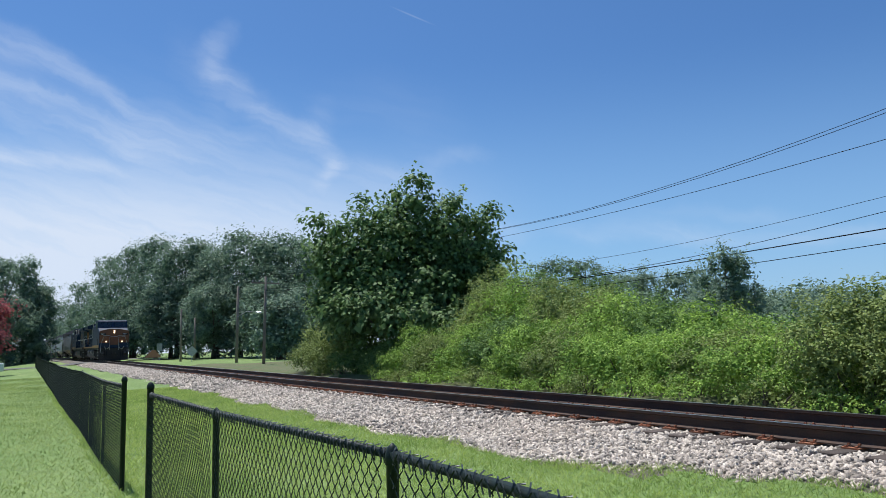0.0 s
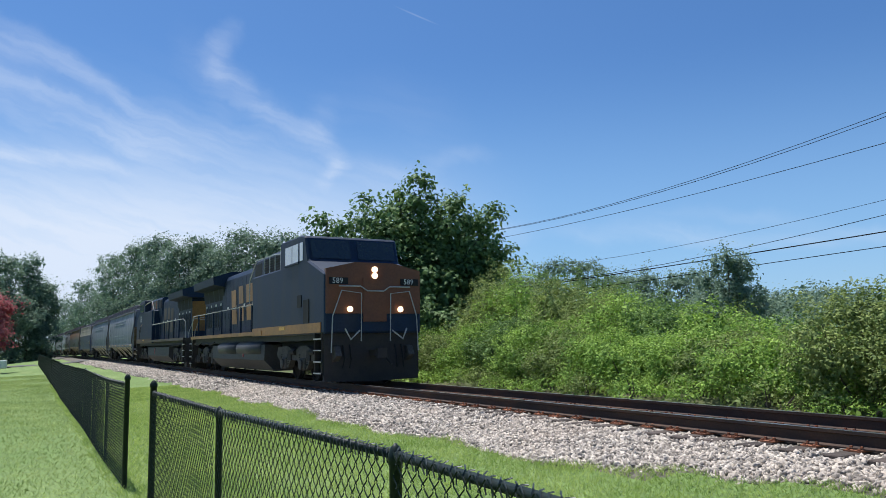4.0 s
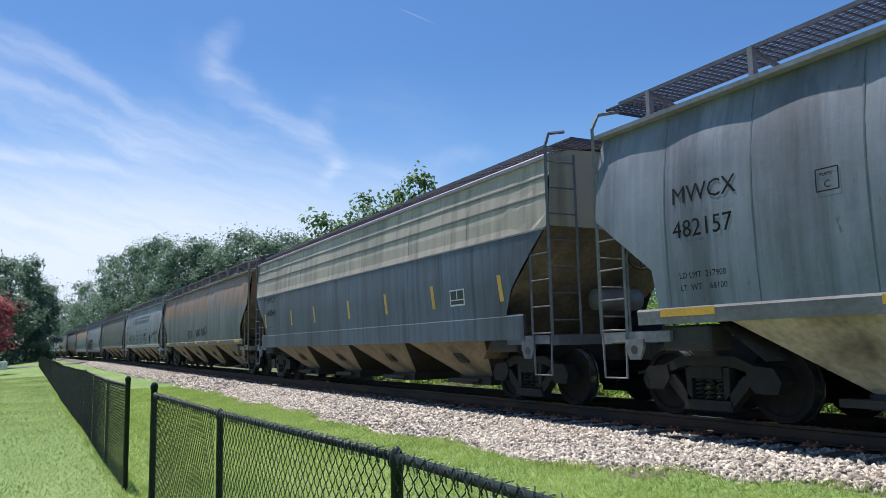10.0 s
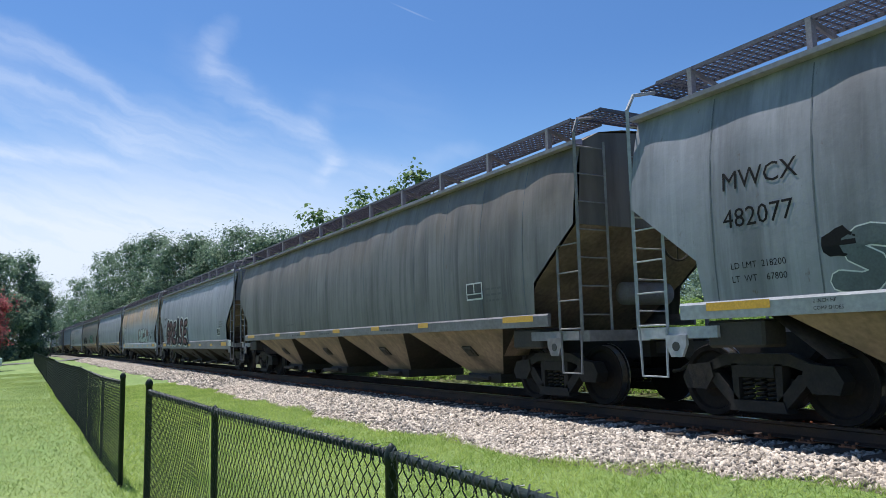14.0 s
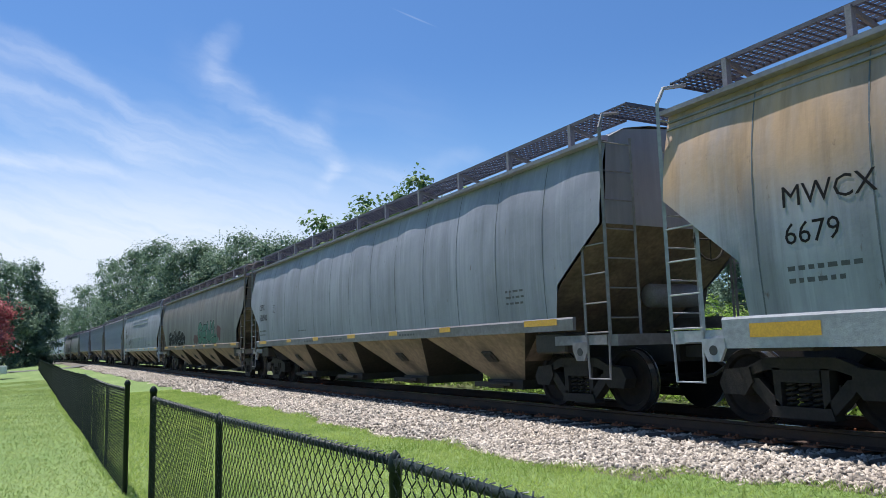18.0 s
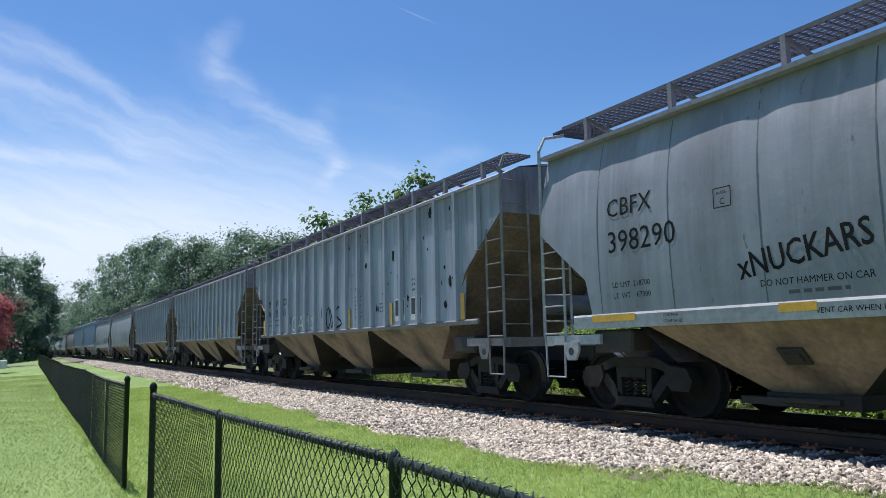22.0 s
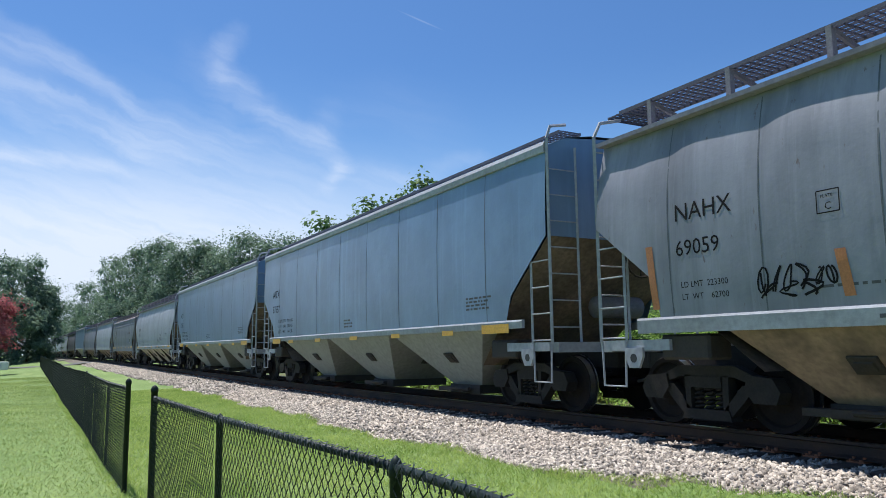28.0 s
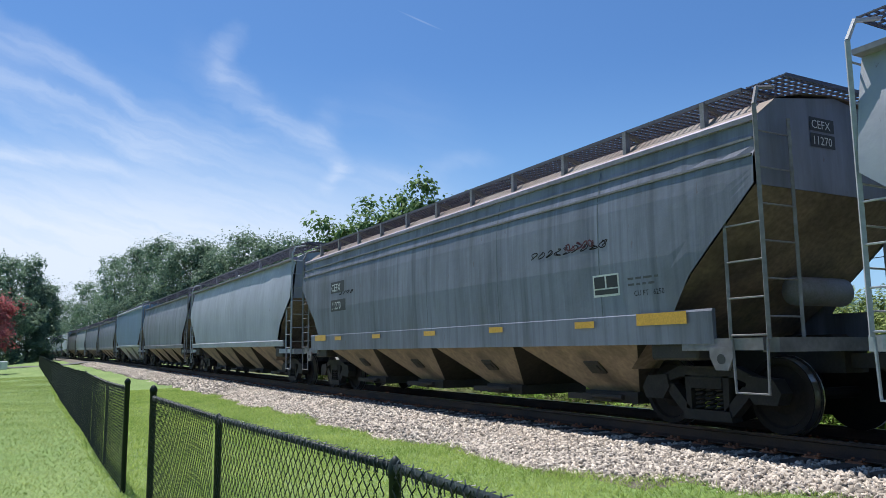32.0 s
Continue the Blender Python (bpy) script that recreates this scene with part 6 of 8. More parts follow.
#  kind, body, chute, trim, mark, number, weight line, label
LIST = [
    ("smooth", "weathered", "pale", "mid", "MWCX", "482060", "weathered grey covered hopper car with rust streaks"),
    ("smooth", "weathered", "pale", "mid", "MWCX", "482157", "grey covered hopper car with cream chutes"),
    ("banded", "tone", "tan", "dark", "MWCX", "480060", "two-tone blue and pale grey covered hopper car"),
    ("smooth", "rusty", "tan", "rust", "", "", "rust-brown covered hopper car with black graffiti"),
    ("smooth", "worn", "tan", "light", "MWCX", "482077", "grey covered hopper car with sprayed graffiti along the foot"),
    ("smooth", "brown", "tan", "mid", "", "", "sooty brown-grey covered hopper car"),
    ("deep", "lightgrey", "dark", "mid", "MWCX", "6653", "pale blue-grey covered hopper car with large red and black graffiti"),
    ("deep", "orange", "dark", "light", "MWCX", "6679", "grey covered hopper car stained orange with silver graffiti"),
    ("smooth", "lightgrey", "tan", "mid", "CEFX", "636900", "light grey covered hopper car with yellow reflectors"),
    ("smooth", "brown", "tan", "rust", "", "", "dark brown covered hopper car with green graffiti"),
    ("smooth", "lightgrey", "tan", "light", "CBFX", "398290", "light grey covered hopper car with black tags"),
    ("ribbed", "ribdark", "tan", "mid", "MWCX", "462515", "ribbed pale grey covered hopper car with outlined graffiti"),
    ("ribbed", "rib", "tan", "mid", "MWCX", "463067", "ribbed blue-grey covered hopper car"),
    ("ribbed", "rib", "tan", "mid", "MWCX", "462088", "ribbed grey covered hopper car with a rusty seam"),
    ("smooth", "lightgrey", "tan", "mid", "", "", "plain grey covered hopper car with purple graffiti"),
    ("smooth", "lightgrey", "tan", "light", "NAHX", "69059", "light grey covered hopper car with orange stripes and tags"),
    ("tall", "blue", "grey", "light", "AITX", "37657", "clean blue-grey covered hopper car with cream chutes"),
    ("tall", "blue", "grey", "light", "AITX", "37555", "clean blue-grey covered hopper car with cream chutes"),
    ("smooth", "cream", "pale", "light", "ADMX", "560032", "clean pale grey covered hopper car with cream chutes"),
    ("stepped", "steel", "tan", "mid", "CEFX", "11270", "dirty grey covered hopper car with a stepped top"),
]


# number: distance of the mark from the car's end, foot of the mark, its size, foot and size of the number, weights
STRIPES = (7.4, 4.5, 2.36, -0.3, -2.6, -4.9, -7.4)
MARKS = {
    "482060": (1.47, 2.70, 0.31, 2.27, 0.31, ""), "482157": (1.47, 2.70, 0.31, 2.27, 0.31, "217900 68100"), "482077": (1.50, 2.68, 0.31, 2.24, 0.31, "218200 67800"),
    "480060": (1.50, 2.55, 0.31, 2.12, 0.31, ""), "6653": (1.6, 2.45, 0.26, 2.08, 0.26, ""), "6679": (1.72, 2.40, 0.33, 2.00, 0.33, ""),
    "636900": (1.22, 2.46, 0.27, 2.09, 0.31, "-"), "398290": (1.57, 2.75, 0.36, 2.25, 0.43, "218700 67300"), "69059": (1.50, 2.60, 0.31, 2.16, 0.28, "223300 62700"),
    "37657": (1.10, 2.80, 0.34, 2.32, 0.32, ""), "37555": (1.10, 2.80, 0.34, 2.32, 0.32, ""), "560032": (1.88, 2.50, 0.30, 2.16, 0.30, ""),
}


def dress(car, B, kind, mark, number, seed):
    """What is painted on the near side."""
    x = lambda z: -half_width(kind, z) - (0.020 if kind in ("smooth", "deep") else 0.016 if kind != "ribbed" else 0.012)
    s0, s1 = KINDS[kind]["sill"]
    if kind == "ribbed":
        for i in range(3):
            lettering(car, mark[i] if i < 2 else mark[2:], B - 1.78 - i * 0.825, 2.40, 0.32, x(2), None)
            lettering(car, number[2 * i:2 * i + 2], B - 1.78 - i * 0.825, 2.07, 0.32, x(2), None)
            if i < 2:
                bars(car, B - 1.78 - i * 0.825, 1.92, 0.4, 2, x(2), 0.05, None, 0.16, seed + i)
    elif mark == "CEFX" and kind == "stepped":
        for text, z, w in ((mark, 2.62, 0.98), (number, 2.14, 1.08)):
            patch(car, "stencil_panel", 5.62, 5.62 - w, z - 0.05, z + 0.25, x(z), M_PANELDARK)
            lettering(car, text, 5.58, z, 0.28, x(z) - 0.006, M_WHITE)
    elif mark:
        off, z1, size1, z2, size2, weights = MARKS[number]
        yl = B - off
        lettering(car, mark, yl, z1, size1, x(z1))
        lettering(car, number, yl, z2, size2, x(z2))
        if len(weights) > 2:
            a, b = weights.split()
            lettering(car, "LD LMT  " + a, yl - 0.05, 1.765, 0.105, x(1.76))
            lettering(car, "LT  WT    " + b, yl - 0.05, 1.615, 0.105, x(1.62))
        elif number == "37657":
            for i, line in enumerate(("LD LMT 222700   101000 KG", "LT WT    63300    28700 KG", "CUFT     5808       164 CUM")):
                lettering(car, line, yl - 0.6, 1.98 - 0.17 * i, 0.13, x(1.8))
        elif number == "37555":
            for i, line in enumerate(("LD LMT 222800   101050 KG", "LT WT    63200    28650 KG", "CUFT     5808       164 CUM")):
                lettering(car, line, yl - 0.6, 1.98 - 0.17 * i, 0.13, x(1.8))
        else:
            bars(car, yl, 1.72, 0.85, 2, x(1.7), 0.05, None, 0.13, seed)
        # plate box with its letter
        if kind == "smooth":
            y, z = B - (2.87 if number == "636900" else 3.48), z2 + (0.22 if number != "398290" else 0.32)
            bm = bmesh.new()
            for a, b in (((y, z), (y - 0.25, z)), ((y - 0.25, z), (y - 0.25, z + 0.23)), ((y - 0.25, z + 0.23), (y, z + 0.23)), ((y, z + 0.23), (y, z))):
                ribbon(bm, [a, b], 0.006, x(z))
            part("plate_box", hug(finish("plate_box", bm, M_BLACK), car, x(z)), None, car)
            lettering(car, "C", y - 0.085, z + 0.03, 0.11, x(z))
            lettering(car, "PLATE", y - 0.045, z + 0.155, 0.05, x(z))
    sill_x = -KINDS[kind]["prof"][0][1] - 0.0295
    if kind == "smooth":
        # notices low on the side; the same ones stand towards both ends
        if seed == 18:
            lettering(car, "WARNING", -3.38, 2.03, 0.13, x(2.0))
            bars(car, -3.2, 1.92, 0.9, 5, x(1.8), 0.035, None, 0.075, seed)
            bars(car, -2.55, 1.80, 0.5, 4, x(1.8), 0.03, None, 0.07, seed + 1)
            lettering(car, "DO NOT HAMMER ON CAR", -1.73, s0 + 0.075, 0.11, sill_x)
            lettering(car, "EXTERIOR PAINT", -5.5, 2.10, 0.09, x(2.1))
            bars(car, -5.5, 2.02, 0.7, 2, x(2.0), 0.03, None, 0.07, 5)
            bars(car, 4.4, 1.70, 0.7, 5, x(1.7), 0.03, None, 0.07, 6)
        elif seed in (0, 1, 10):
            for yy in (0.15, -3.32):
                lettering(car, "WARNING", yy, 1.96, 0.10, x(1.96))
                bars(car, yy + 0.15, 1.86, 0.75, 5, x(1.8), 0.035, None, 0.075, seed + 1)
            lettering(car, "DO NOT HAMMER ON CAR", 1.93 if seed != 10 else 5.55, 1.60, 0.105, x(1.6))
            lettering(car, "DO NOT HAMMER ON CAR", -4.43, 1.58, 0.105, x(1.6))
            lettering(car, "VENT CAR WHEN UNLOADING", -3.74 if seed != 10 else 4.89, s0 + 0.06, 0.085, sill_x)
            bars(car, 3.6, 2.0, 0.6, 6, x(1.8), 0.03, None, 0.075, seed + 4)
            bars(car, 5.2, 1.50, 0.9, 1, x(1.5), 0.04, None, 0.075, seed + 5)
        elif seed != 4:
            bars(car, -B + 2.5, 1.90, 0.6, 3, x(1.8), 0.035, None, 0.10, seed + 1)
            bars(car, 4.2, 1.62, 0.8, 1, x(1.6), 0.03, None, 0.10, seed + 2)
        for yy in (3.6, 1.2, -2.9):
            bars(car, yy, s0 + 0.07, 0.8, 1, sill_x, 0.04, None, 0.08, seed + 3)
        if seed in (4, 10):
            lettering(car, "2 INCH HF", B - 2.55, s0 + 0.115, 0.055, sill_x)
            lettering(car, "COMP SHOES", B - 2.55, s0 + 0.04, 0.055, sill_x)
    if kind == "tall":
        bars(car, -5.7, 1.95, 0.9, 4, x(1.9), 0.035, None, 0.065, seed)
        if number == "37555":
            for i, line in enumerate(("CLOSE HOPPER SLIDES", "AND ROOF HATCHES", "BEFORE CAR IS MOVED")):
                lettering(car, line, 0.35, 1.80 - 0.075 * i, 0.068, x(1.8))
        else:
            bars(car, 0.6, 1.80, 0.5, 3, x(1.8), 0.04, None, 0.08, seed + 5)
    # consolidated stencils: white field with two dark panels and a dark foot
    if kind in ("stepped", "banded", "deep") or seed in (5,):
        y, z = (-6.66, 1.46) if kind == "deep" else (-5.78, 1.76) if seed == 19 else (-B + 2.6, 1.75)
        patch(car, "stencil_panel", y, y + 0.55, z, z + 0.31, x(z + 0.15) - 0.004, M_WHITE)
        for a in (0.03, 0.29):
            patch(car, "stencil_panel", y + a, y + a + 0.23, z + 0.12, z + 0.285, x(z + 0.15) - 0.020, M_PANELDARK)
        patch(car, "stencil_panel", y + 0.03, y + 0.52, z + 0.03, z + 0.10, x(z + 0.15) - 0.020, M_PANELDARK)
    if kind == "deep":
        lettering(car, "8 INCH HF", -B + 0.78, 1.17, 0.07, sill_x - 0.004)
        lettering(car, "COMP SHOE", -B + 0.78, 1.07, 0.07, sill_x - 0.004)
        patch(car, "stencil_panel", -B + 0.30, -B + 0.82, 1.04, 1.25, sill_x - 0.001, M_WHITE)
        bars(car, -B + 2.3, 1.20, 0.5, 3, sill_x, 0.03, None, 0.06, seed)
        bars(car, -B + 2.3, 2.0, 0.6, 3, x(2.0), 0.035, None, 0.09, seed)
    if seed == 19:
        lettering(car, "CU FT   6250", -6.05, 1.73, 0.10, x(1.73))
        bars(car, -5.95, 1.95, 0.6, 2, x(1.9), 0.03, None, 0.08, 3)
        for text, z in (("CEFX", 3.66), ("11270", 3.46)):
            bm = bmesh.new()
            bm.faces.new([bm.verts.new((u, -B + 0.01, w)) for u, w in ((-0.52, z - 0.03), (-0.06, z - 0.03), (-0.06, z + 0.14), (-0.52, z + 0.14))])
            part("stencil_panel", bm, M_PANELDARK, car)
            part("lettering", letters(text, 0.15, M_WHITE), None, car, "", Matrix.Translation((-0.50, -B + 0.002, z)) @ pose(0, 0, 0, 90, 0, 0))
        strokes(car, -3.7, 2.46, 1.9, 0.10, x(2.5), M_BLACK, 9, 77, 0.008, "peeled_paint", "peeled dark lettering")
        strokes(car, -4.6, 2.50, 0.7, 0.10, x(2.5) - 0.003, M_RED, 5, 78, 0.012, "peeled_paint", "peeled red lettering")
        strokes(car, 5.0, 2.50, 1.0, 0.08, x(2.5), M_BLACK, 4, 79, 0.012, "peeled_paint", "peeled dark lettering")
    if kind == "ribbed":
        for a in (-4.24, -5.05):
            patch(car, "stencil_panel", a - 0.03, a + 0.49, 1.58, 2.07, x(2), M_WHITE)
            patch(car, "stencil_panel", a, a + 0.46, 1.70, 2.04, x(2) - 0.012, M_PANELDARK)
        bars(car, -1.35, 2.25, 0.45, 6, x(2), 0.035, None, 0.10, seed)
        bars(car, -4.62, 2.42, 0.45, 3, x(2), 0.045, None, 0.11, seed + 4)
        bars(car, -2.9, 2.0, 0.42, 3, x(2), 0.035, None, 0.09, seed + 5)
        for yy in (B - 1.28, 4.28, 1.71, -1.02, -3.57, -B + 1.45):
            patch(car, "reflector", yy - 0.075, yy + 0.075, 1.50, 2.00, x(1.95) - 0.075, M_YELLOW, "yellow reflective stripe")
    elif number in ("480060", "69059"):
        for yy in (B - 1.1, B - 3.75, 1.2, -1.4, -B + 3.7, -B + 1.1) if number == "69059" else STRIPES:
            bm = bmesh.new()
            za, zb = (1.52, 2.34 if abs(yy) > B - 1.5 else 2.0) if number == "69059" else (1.74, 2.20)
            rows = [[bm.verts.new((x(1.95), yy + a + 0.06 * k / 6, za + (zb - za) * k / 6)) for a in (0.06, -0.06)] for k in range(7)]
            for ra, rb in zip(rows, rows[1:]):
                bm.faces.new((ra[0], ra[1], rb[1], rb[0]))
            part("reflector", hug(finish("reflector", bm, M_ORANGE if number == "69059" else M_YELLOW), car, x(1.95)), None, car, "faded orange stripe" if number == "69059" else "yellow reflective stripe")
    else:
        zz = 1.31 if kind in ("smooth", "tall") else 1.04 if kind == "deep" else 1.33
        for yy, wd in ((B - 1.60, 0.44), (5.1, 0.23), (2.6, 0.23), (-0.1, 0.25), (-2.6, 0.22), (-5.0, 0.22), (-B + 1.55, 0.44)):
            if abs(yy) < B - 1.4:
                patch(car, "reflector", yy - wd, yy + wd, zz, zz + 0.095 + (0.06 if wd > 0.4 and kind != "smooth" else 0), sill_x - 0.004, M_YELLOW, "yellow reflective stripe")
    if seed in (0, 1, 4, 10):   # stiffener strips round the middle panels
        for zz, a, b in ((3.37, -4.1, 3.8), (3.14, -4.1, 3.8), (2.19, -3.7, 3.5), (1.97, -4.0, 3.3)):
            bm = bmesh.new()
            box(bm, x(zz) - (0.024 if zz > 2.8 else 0.006), x(zz) + 0.05, a, b, zz - 0.011, zz + 0.011)
            part("stiffener", bm, GREY["cream"], car)
    if kind in ("stepped", "banded", "deep"):
        for zz in ((2.82, 3.38, 3.68) if kind == "banded" else (3.21, 3.41) if kind == "stepped" else (3.74, 3.84)):
            bm = bmesh.new()
            box(bm, x(zz) - 0.008, x(zz) + 0.05, -B + 0.02, B - 0.02, zz - 0.014, zz + 0.014)
            part("top_chord", bm, TRIM["mid"], car)


# sprayed letters as strokes in a unit square
GLYPH = {}
GLYPH["G"] = (((1, 0.80), (0.62, 1), (0.15, 0.82), (0, 0.45), (0.18, 0.10), (0.62, 0), (1, 0.16), (1, 0.46), (0.56, 0.44)),)
GLYPH["R"] = (((0.05, 0), (0, 1), (0.62, 0.98), (0.95, 0.76), (0.62, 0.52), (0.12, 0.50)), ((0.45, 0.5), (1, 0)))
GLYPH["E"] = (((1, 1), (0.05, 0.94), (0, 0.06), (1, 0)), ((0.05, 0.5), (0.8, 0.54)))
GLYPH["A"] = (((0, 0), (0.42, 1), (0.62, 1), (1, 0)), ((0.2, 0.36), (0.82, 0.36)))
GLYPH["S"] = (((1, 0.88), (0.45, 1), (0.06, 0.76), (0.9, 0.30), (0.6, 0), (0, 0.10)),)
GLYPH["M"] = (((0, 0), (0.12, 1), (0.5, 0.35), (0.88, 1), (1, 0)),)
GLYPH["C"] = (((1, 0.80), (0.5, 1), (0.02, 0.62), (0.1, 0.16), (0.55, 0), (1, 0.18)),)
GLYPH["W"] = (((0, 1), (0.22, 0), (0.5, 0.62), (0.8, 0), (1, 1)),)
GLYPH["1"] = (((0.15, 0.78), (0.55, 1), (0.5, 0)), ((0.1, 0.0), (0.95, 0.03)))
GLYPH["N"] = (((0, 0), (0.08, 1), (0.9, 0.05), (1, 1.05)),)
GLYPH["O"] = (((0.5, 1), (0.05, 0.7), (0.1, 0.15), (0.55, 0), (0.95, 0.35), (0.85, 0.85), (0.5, 1)),)


def rounded(pts):
    """The stroke with its corners eased."""
    out = [pts[0]]
    for p, q in zip(pts, pts[1:]):
        out += [(p[0] * 0.78 + q[0] * 0.22, p[1] * 0.78 + q[1] * 0.22), (p[0] * 0.22 + q[0] * 0.78, p[1] * 0.22 + q[1] * 0.78)]
    return out + [pts[-1]]


def piece(car, text, y, z, wide, high, gap, x, layers, seed=0, slant=0.12):
    """Fat sprayed letters, each in layers of (radius, material, how far behind)."""
    rng = random.Random(seed)
    for k, ch in enumerate(text):
        y0, z0 = y - k * (wide + gap), z + rng.uniform(-0.06, 0.06) * high
        w, h, lean = wide * rng.uniform(0.92, 1.1), high * rng.uniform(0.9, 1.12), slant + rng.uniform(-0.08, 0.08)
        for r, material, behind in layers:
            bm = bmesh.new()
            for n, line in enumerate(GLYPH[ch]):
                pts = [(y0 - (u + lean * v) * w, z0 + v * h) for u, v in rounded(line)]
                ribbon(bm, pts, r, x + behind - 0.0002 * n)
                for m, e in enumerate(pts):
                    bm.faces.new([bm.verts.new((x + behind - 0.0001 * (m % 5) - 0.0003, e[0] + r * math.cos(a * math.pi / 4), e[1] + r * math.sin(a * math.pi / 4))) for a in range(8)])
            part("spray_letter", hug(finish("spray_letter", bm, material), car, x + behind), None, car)


def graffiti(car, B, kind, i):
    x = lambda z: -half_width(kind, z) - 0.024
    if i == 3:
        strokes(car, 2.2, 1.56, 1.3, 0.42, x(2), M_BLACK, 5, 15, 0.016)
        sprayed(car, "RINO", 0.0, 1.60, 0.52, x(2), M_BLACK, 0.004, 0.85, 5, "spray_tag")
        sprayed(car, "RIKO", -1.4, 1.62, 0.54, x(2), M_BLACK, 0.004, 0.95, 6, "spray_tag")
    elif i == 4:
        sprayed(car, "HAND IN GLOVE", -5.76, 1.96, 0.27, x(2.3), M_BLACK, 0.006, 1.02, 3, "spray_tag")
        for k in range(5):
            blob(car, 5.6 - k * 1.9, 1.50, 1.1, 0.75, x(1.8) + 0.012, M_STEELBLUE, 30 + k)
        piece(car, "SNEAR", 6.5, 1.50, 0.50, 0.52, 0.20, x(1.8), ((0.115, M_WHITE, 0.004), (0.100, M_STEELBLUE, -0.006)), 51)
        piece(car, "GRAS", 2.4, 1.56, 1.15, 0.78, 0.42, x(1.8), ((0.190, M_WHITE, 0.004), (0.172, M_STEELBLUE, -0.006), (0.018, M_WHITE, -0.012)), 52)
        for k, (y, z, w, h) in enumerate(((6.45, 1.74, 0.40, 0.34), (3.4, 1.8, 0.5, 0.3), (-2.2, 1.9, 0.7, 0.36), (-4.6, 1.48, 0.75, 0.62), (-5.45, 1.78, 0.28, 0.26))):
            blob(car, y, z, w, h, x(2.0) + 0.001, M_BLACK, 60 + k)
        bars(car, -6.2, 1.76, 1.6, 3, x(1.7), 0.05, None, 0.11, 9)
        strokes(car, -6.5, 2.24, 0.5, 0.14, x(2.2), M_BLACK, 1, 66, 0.012)
    elif i == 6:
        piece(car, "GREASE", B - 2.6, 1.28, 0.74, 0.98, 0.26, x(2), ((0.27, M_WHITE, 0.012), (0.20, M_BLACK, 0.002), (0.10, M_RED, -0.008)), 61, 0.05)
    elif i == 7:
        for k in range(5):
            blob(car, -1.1 - k * 0.95, 1.30, 1.30, 0.95, x(2) + 0.020, M_HALO, 75 + k)
        for k in range(4):
            blob(car, -1.4 - k * 0.92, 1.27, 1.15, 0.46, x(2) + 0.012, M_BLACK, 85 + k)
            blob(car, -1.4 - k * 0.92, 1.29, 1.02, 0.36, x(2) + 0.006, M_CHROME, 95 + k)
        piece(car, "MECA", -0.95, 1.46, 0.72, 0.62, 0.22, x(2), ((0.165, M_BLACK, 0.002), (0.130, M_CHROME, -0.008)), 62, 0.10)
        sprayed(car, "III", -4.95, 1.42, 0.40, x(2) - 0.004, M_CHROME, 0.03, 1.0, 3)
        strokes(car, -5.5, 1.72, 0.5, 0.22, x(2), M_BLACK, 2, 74, 0.012)
    elif i == 9:
        for k in range(5):
            blob(car, -0.6 - k * 1.05, 1.42, 1.3, 0.50, x(2) + 0.012, M_GREEN if k else M_RED, 190 + k)
        piece(car, "GEW1", -1.2, 1.58, 0.74, 0.70, 0.26, x(2), ((0.185, M_WHITE, 0.006), (0.175, M_BLACK, 0.000), (0.130, M_GREEN, -0.008)), 63)
        for k in range(5):
            blob(car, B - 3.0 - k * 1.0, 1.46, 1.15, 0.62, x(2) + 0.010, M_BLACK, 80 + k)
        piece(car, "SNAES", B - 2.5, 1.52, 0.66, 0.62, 0.30, x(2), ((0.118, M_CHROME, 0.002), (0.108, M_BLACK, -0.006)), 64)
        blob(car, -5.6, 1.55, 0.9, 0.7, x(2) + 0.010, M_RED, 98)
    elif i == 10:
        sprayed(car, "xNUCKARS", 5.80, 1.70, 0.40, x(2), M_BLACK, 0.004, 0.80, 8, "spray_tag")
        blob(car, -0.2, 1.85, 0.4, 0.4, x(2) + 0.01, M_GREEN, 103)
    elif i == 11:
        piece(car, "CAMS", 3.85, 1.56, 0.48, 0.42, 0.12, x(2), ((0.070, M_STEELBLUE, 0.002), (0.048, M_CHROME, -0.006)), 65)
        rng = random.Random(11)
        for k in range(34):
            size = rng.choice((0.04, 0.05, 0.06, 0.08, 0.14))
            blob(car, -1.0 - (k % 11) * 0.55 + rng.uniform(-0.2, 0.2), rng.uniform(1.65, 3.7), size, size * rng.uniform(1.0, 2.2), x(2) + 0.004, M_BLACK, 300 + k, "paint_flake")
        strokes(car, 4.35, 1.80, 0.45, 0.16, x(2), M_BLACK, 2, 121, 0.014)
        strokes(car, 0.75, 1.55, 1.2, 0.55, x(2) - 0.002, M_BLACK, 2, 120, 0.024)
        strokes(car, B - 2.2, 1.56, 0.5, 0.14, x(2), M_WHITE, 3, 123, 0.012)
        blob(car, 1.05, 1.80, 0.30, 0.36, x(2) + 0.006, M_STEELBLUE, 126)
    elif i == 12:
        strokes(car, 3.6, 1.62, 0.8, 0.5, x(2) - 0.004, M_BLACK, 4, 121, 0.025)
        strokes(car, 2.6, 1.8, 0.45, 0.5, x(2) - 0.004, M_BLACK, 2, 122, 0.012)
    elif i == 14:
        piece(car, "SWENS", -2.4, 1.66, 0.52, 0.70, 0.16, x(2), ((0.085, M_CHROME, 0.004), (0.040, M_RED, -0.006)), 66)
    elif i == 15:
        strokes(car, 4.95, 1.62, 0.65, 0.28, x(2), M_BLACK, 4, 144, 0.011)
        strokes(car, 4.25, 1.66, 0.26, 0.18, x(2), M_BLACK, 2, 145, 0.011)
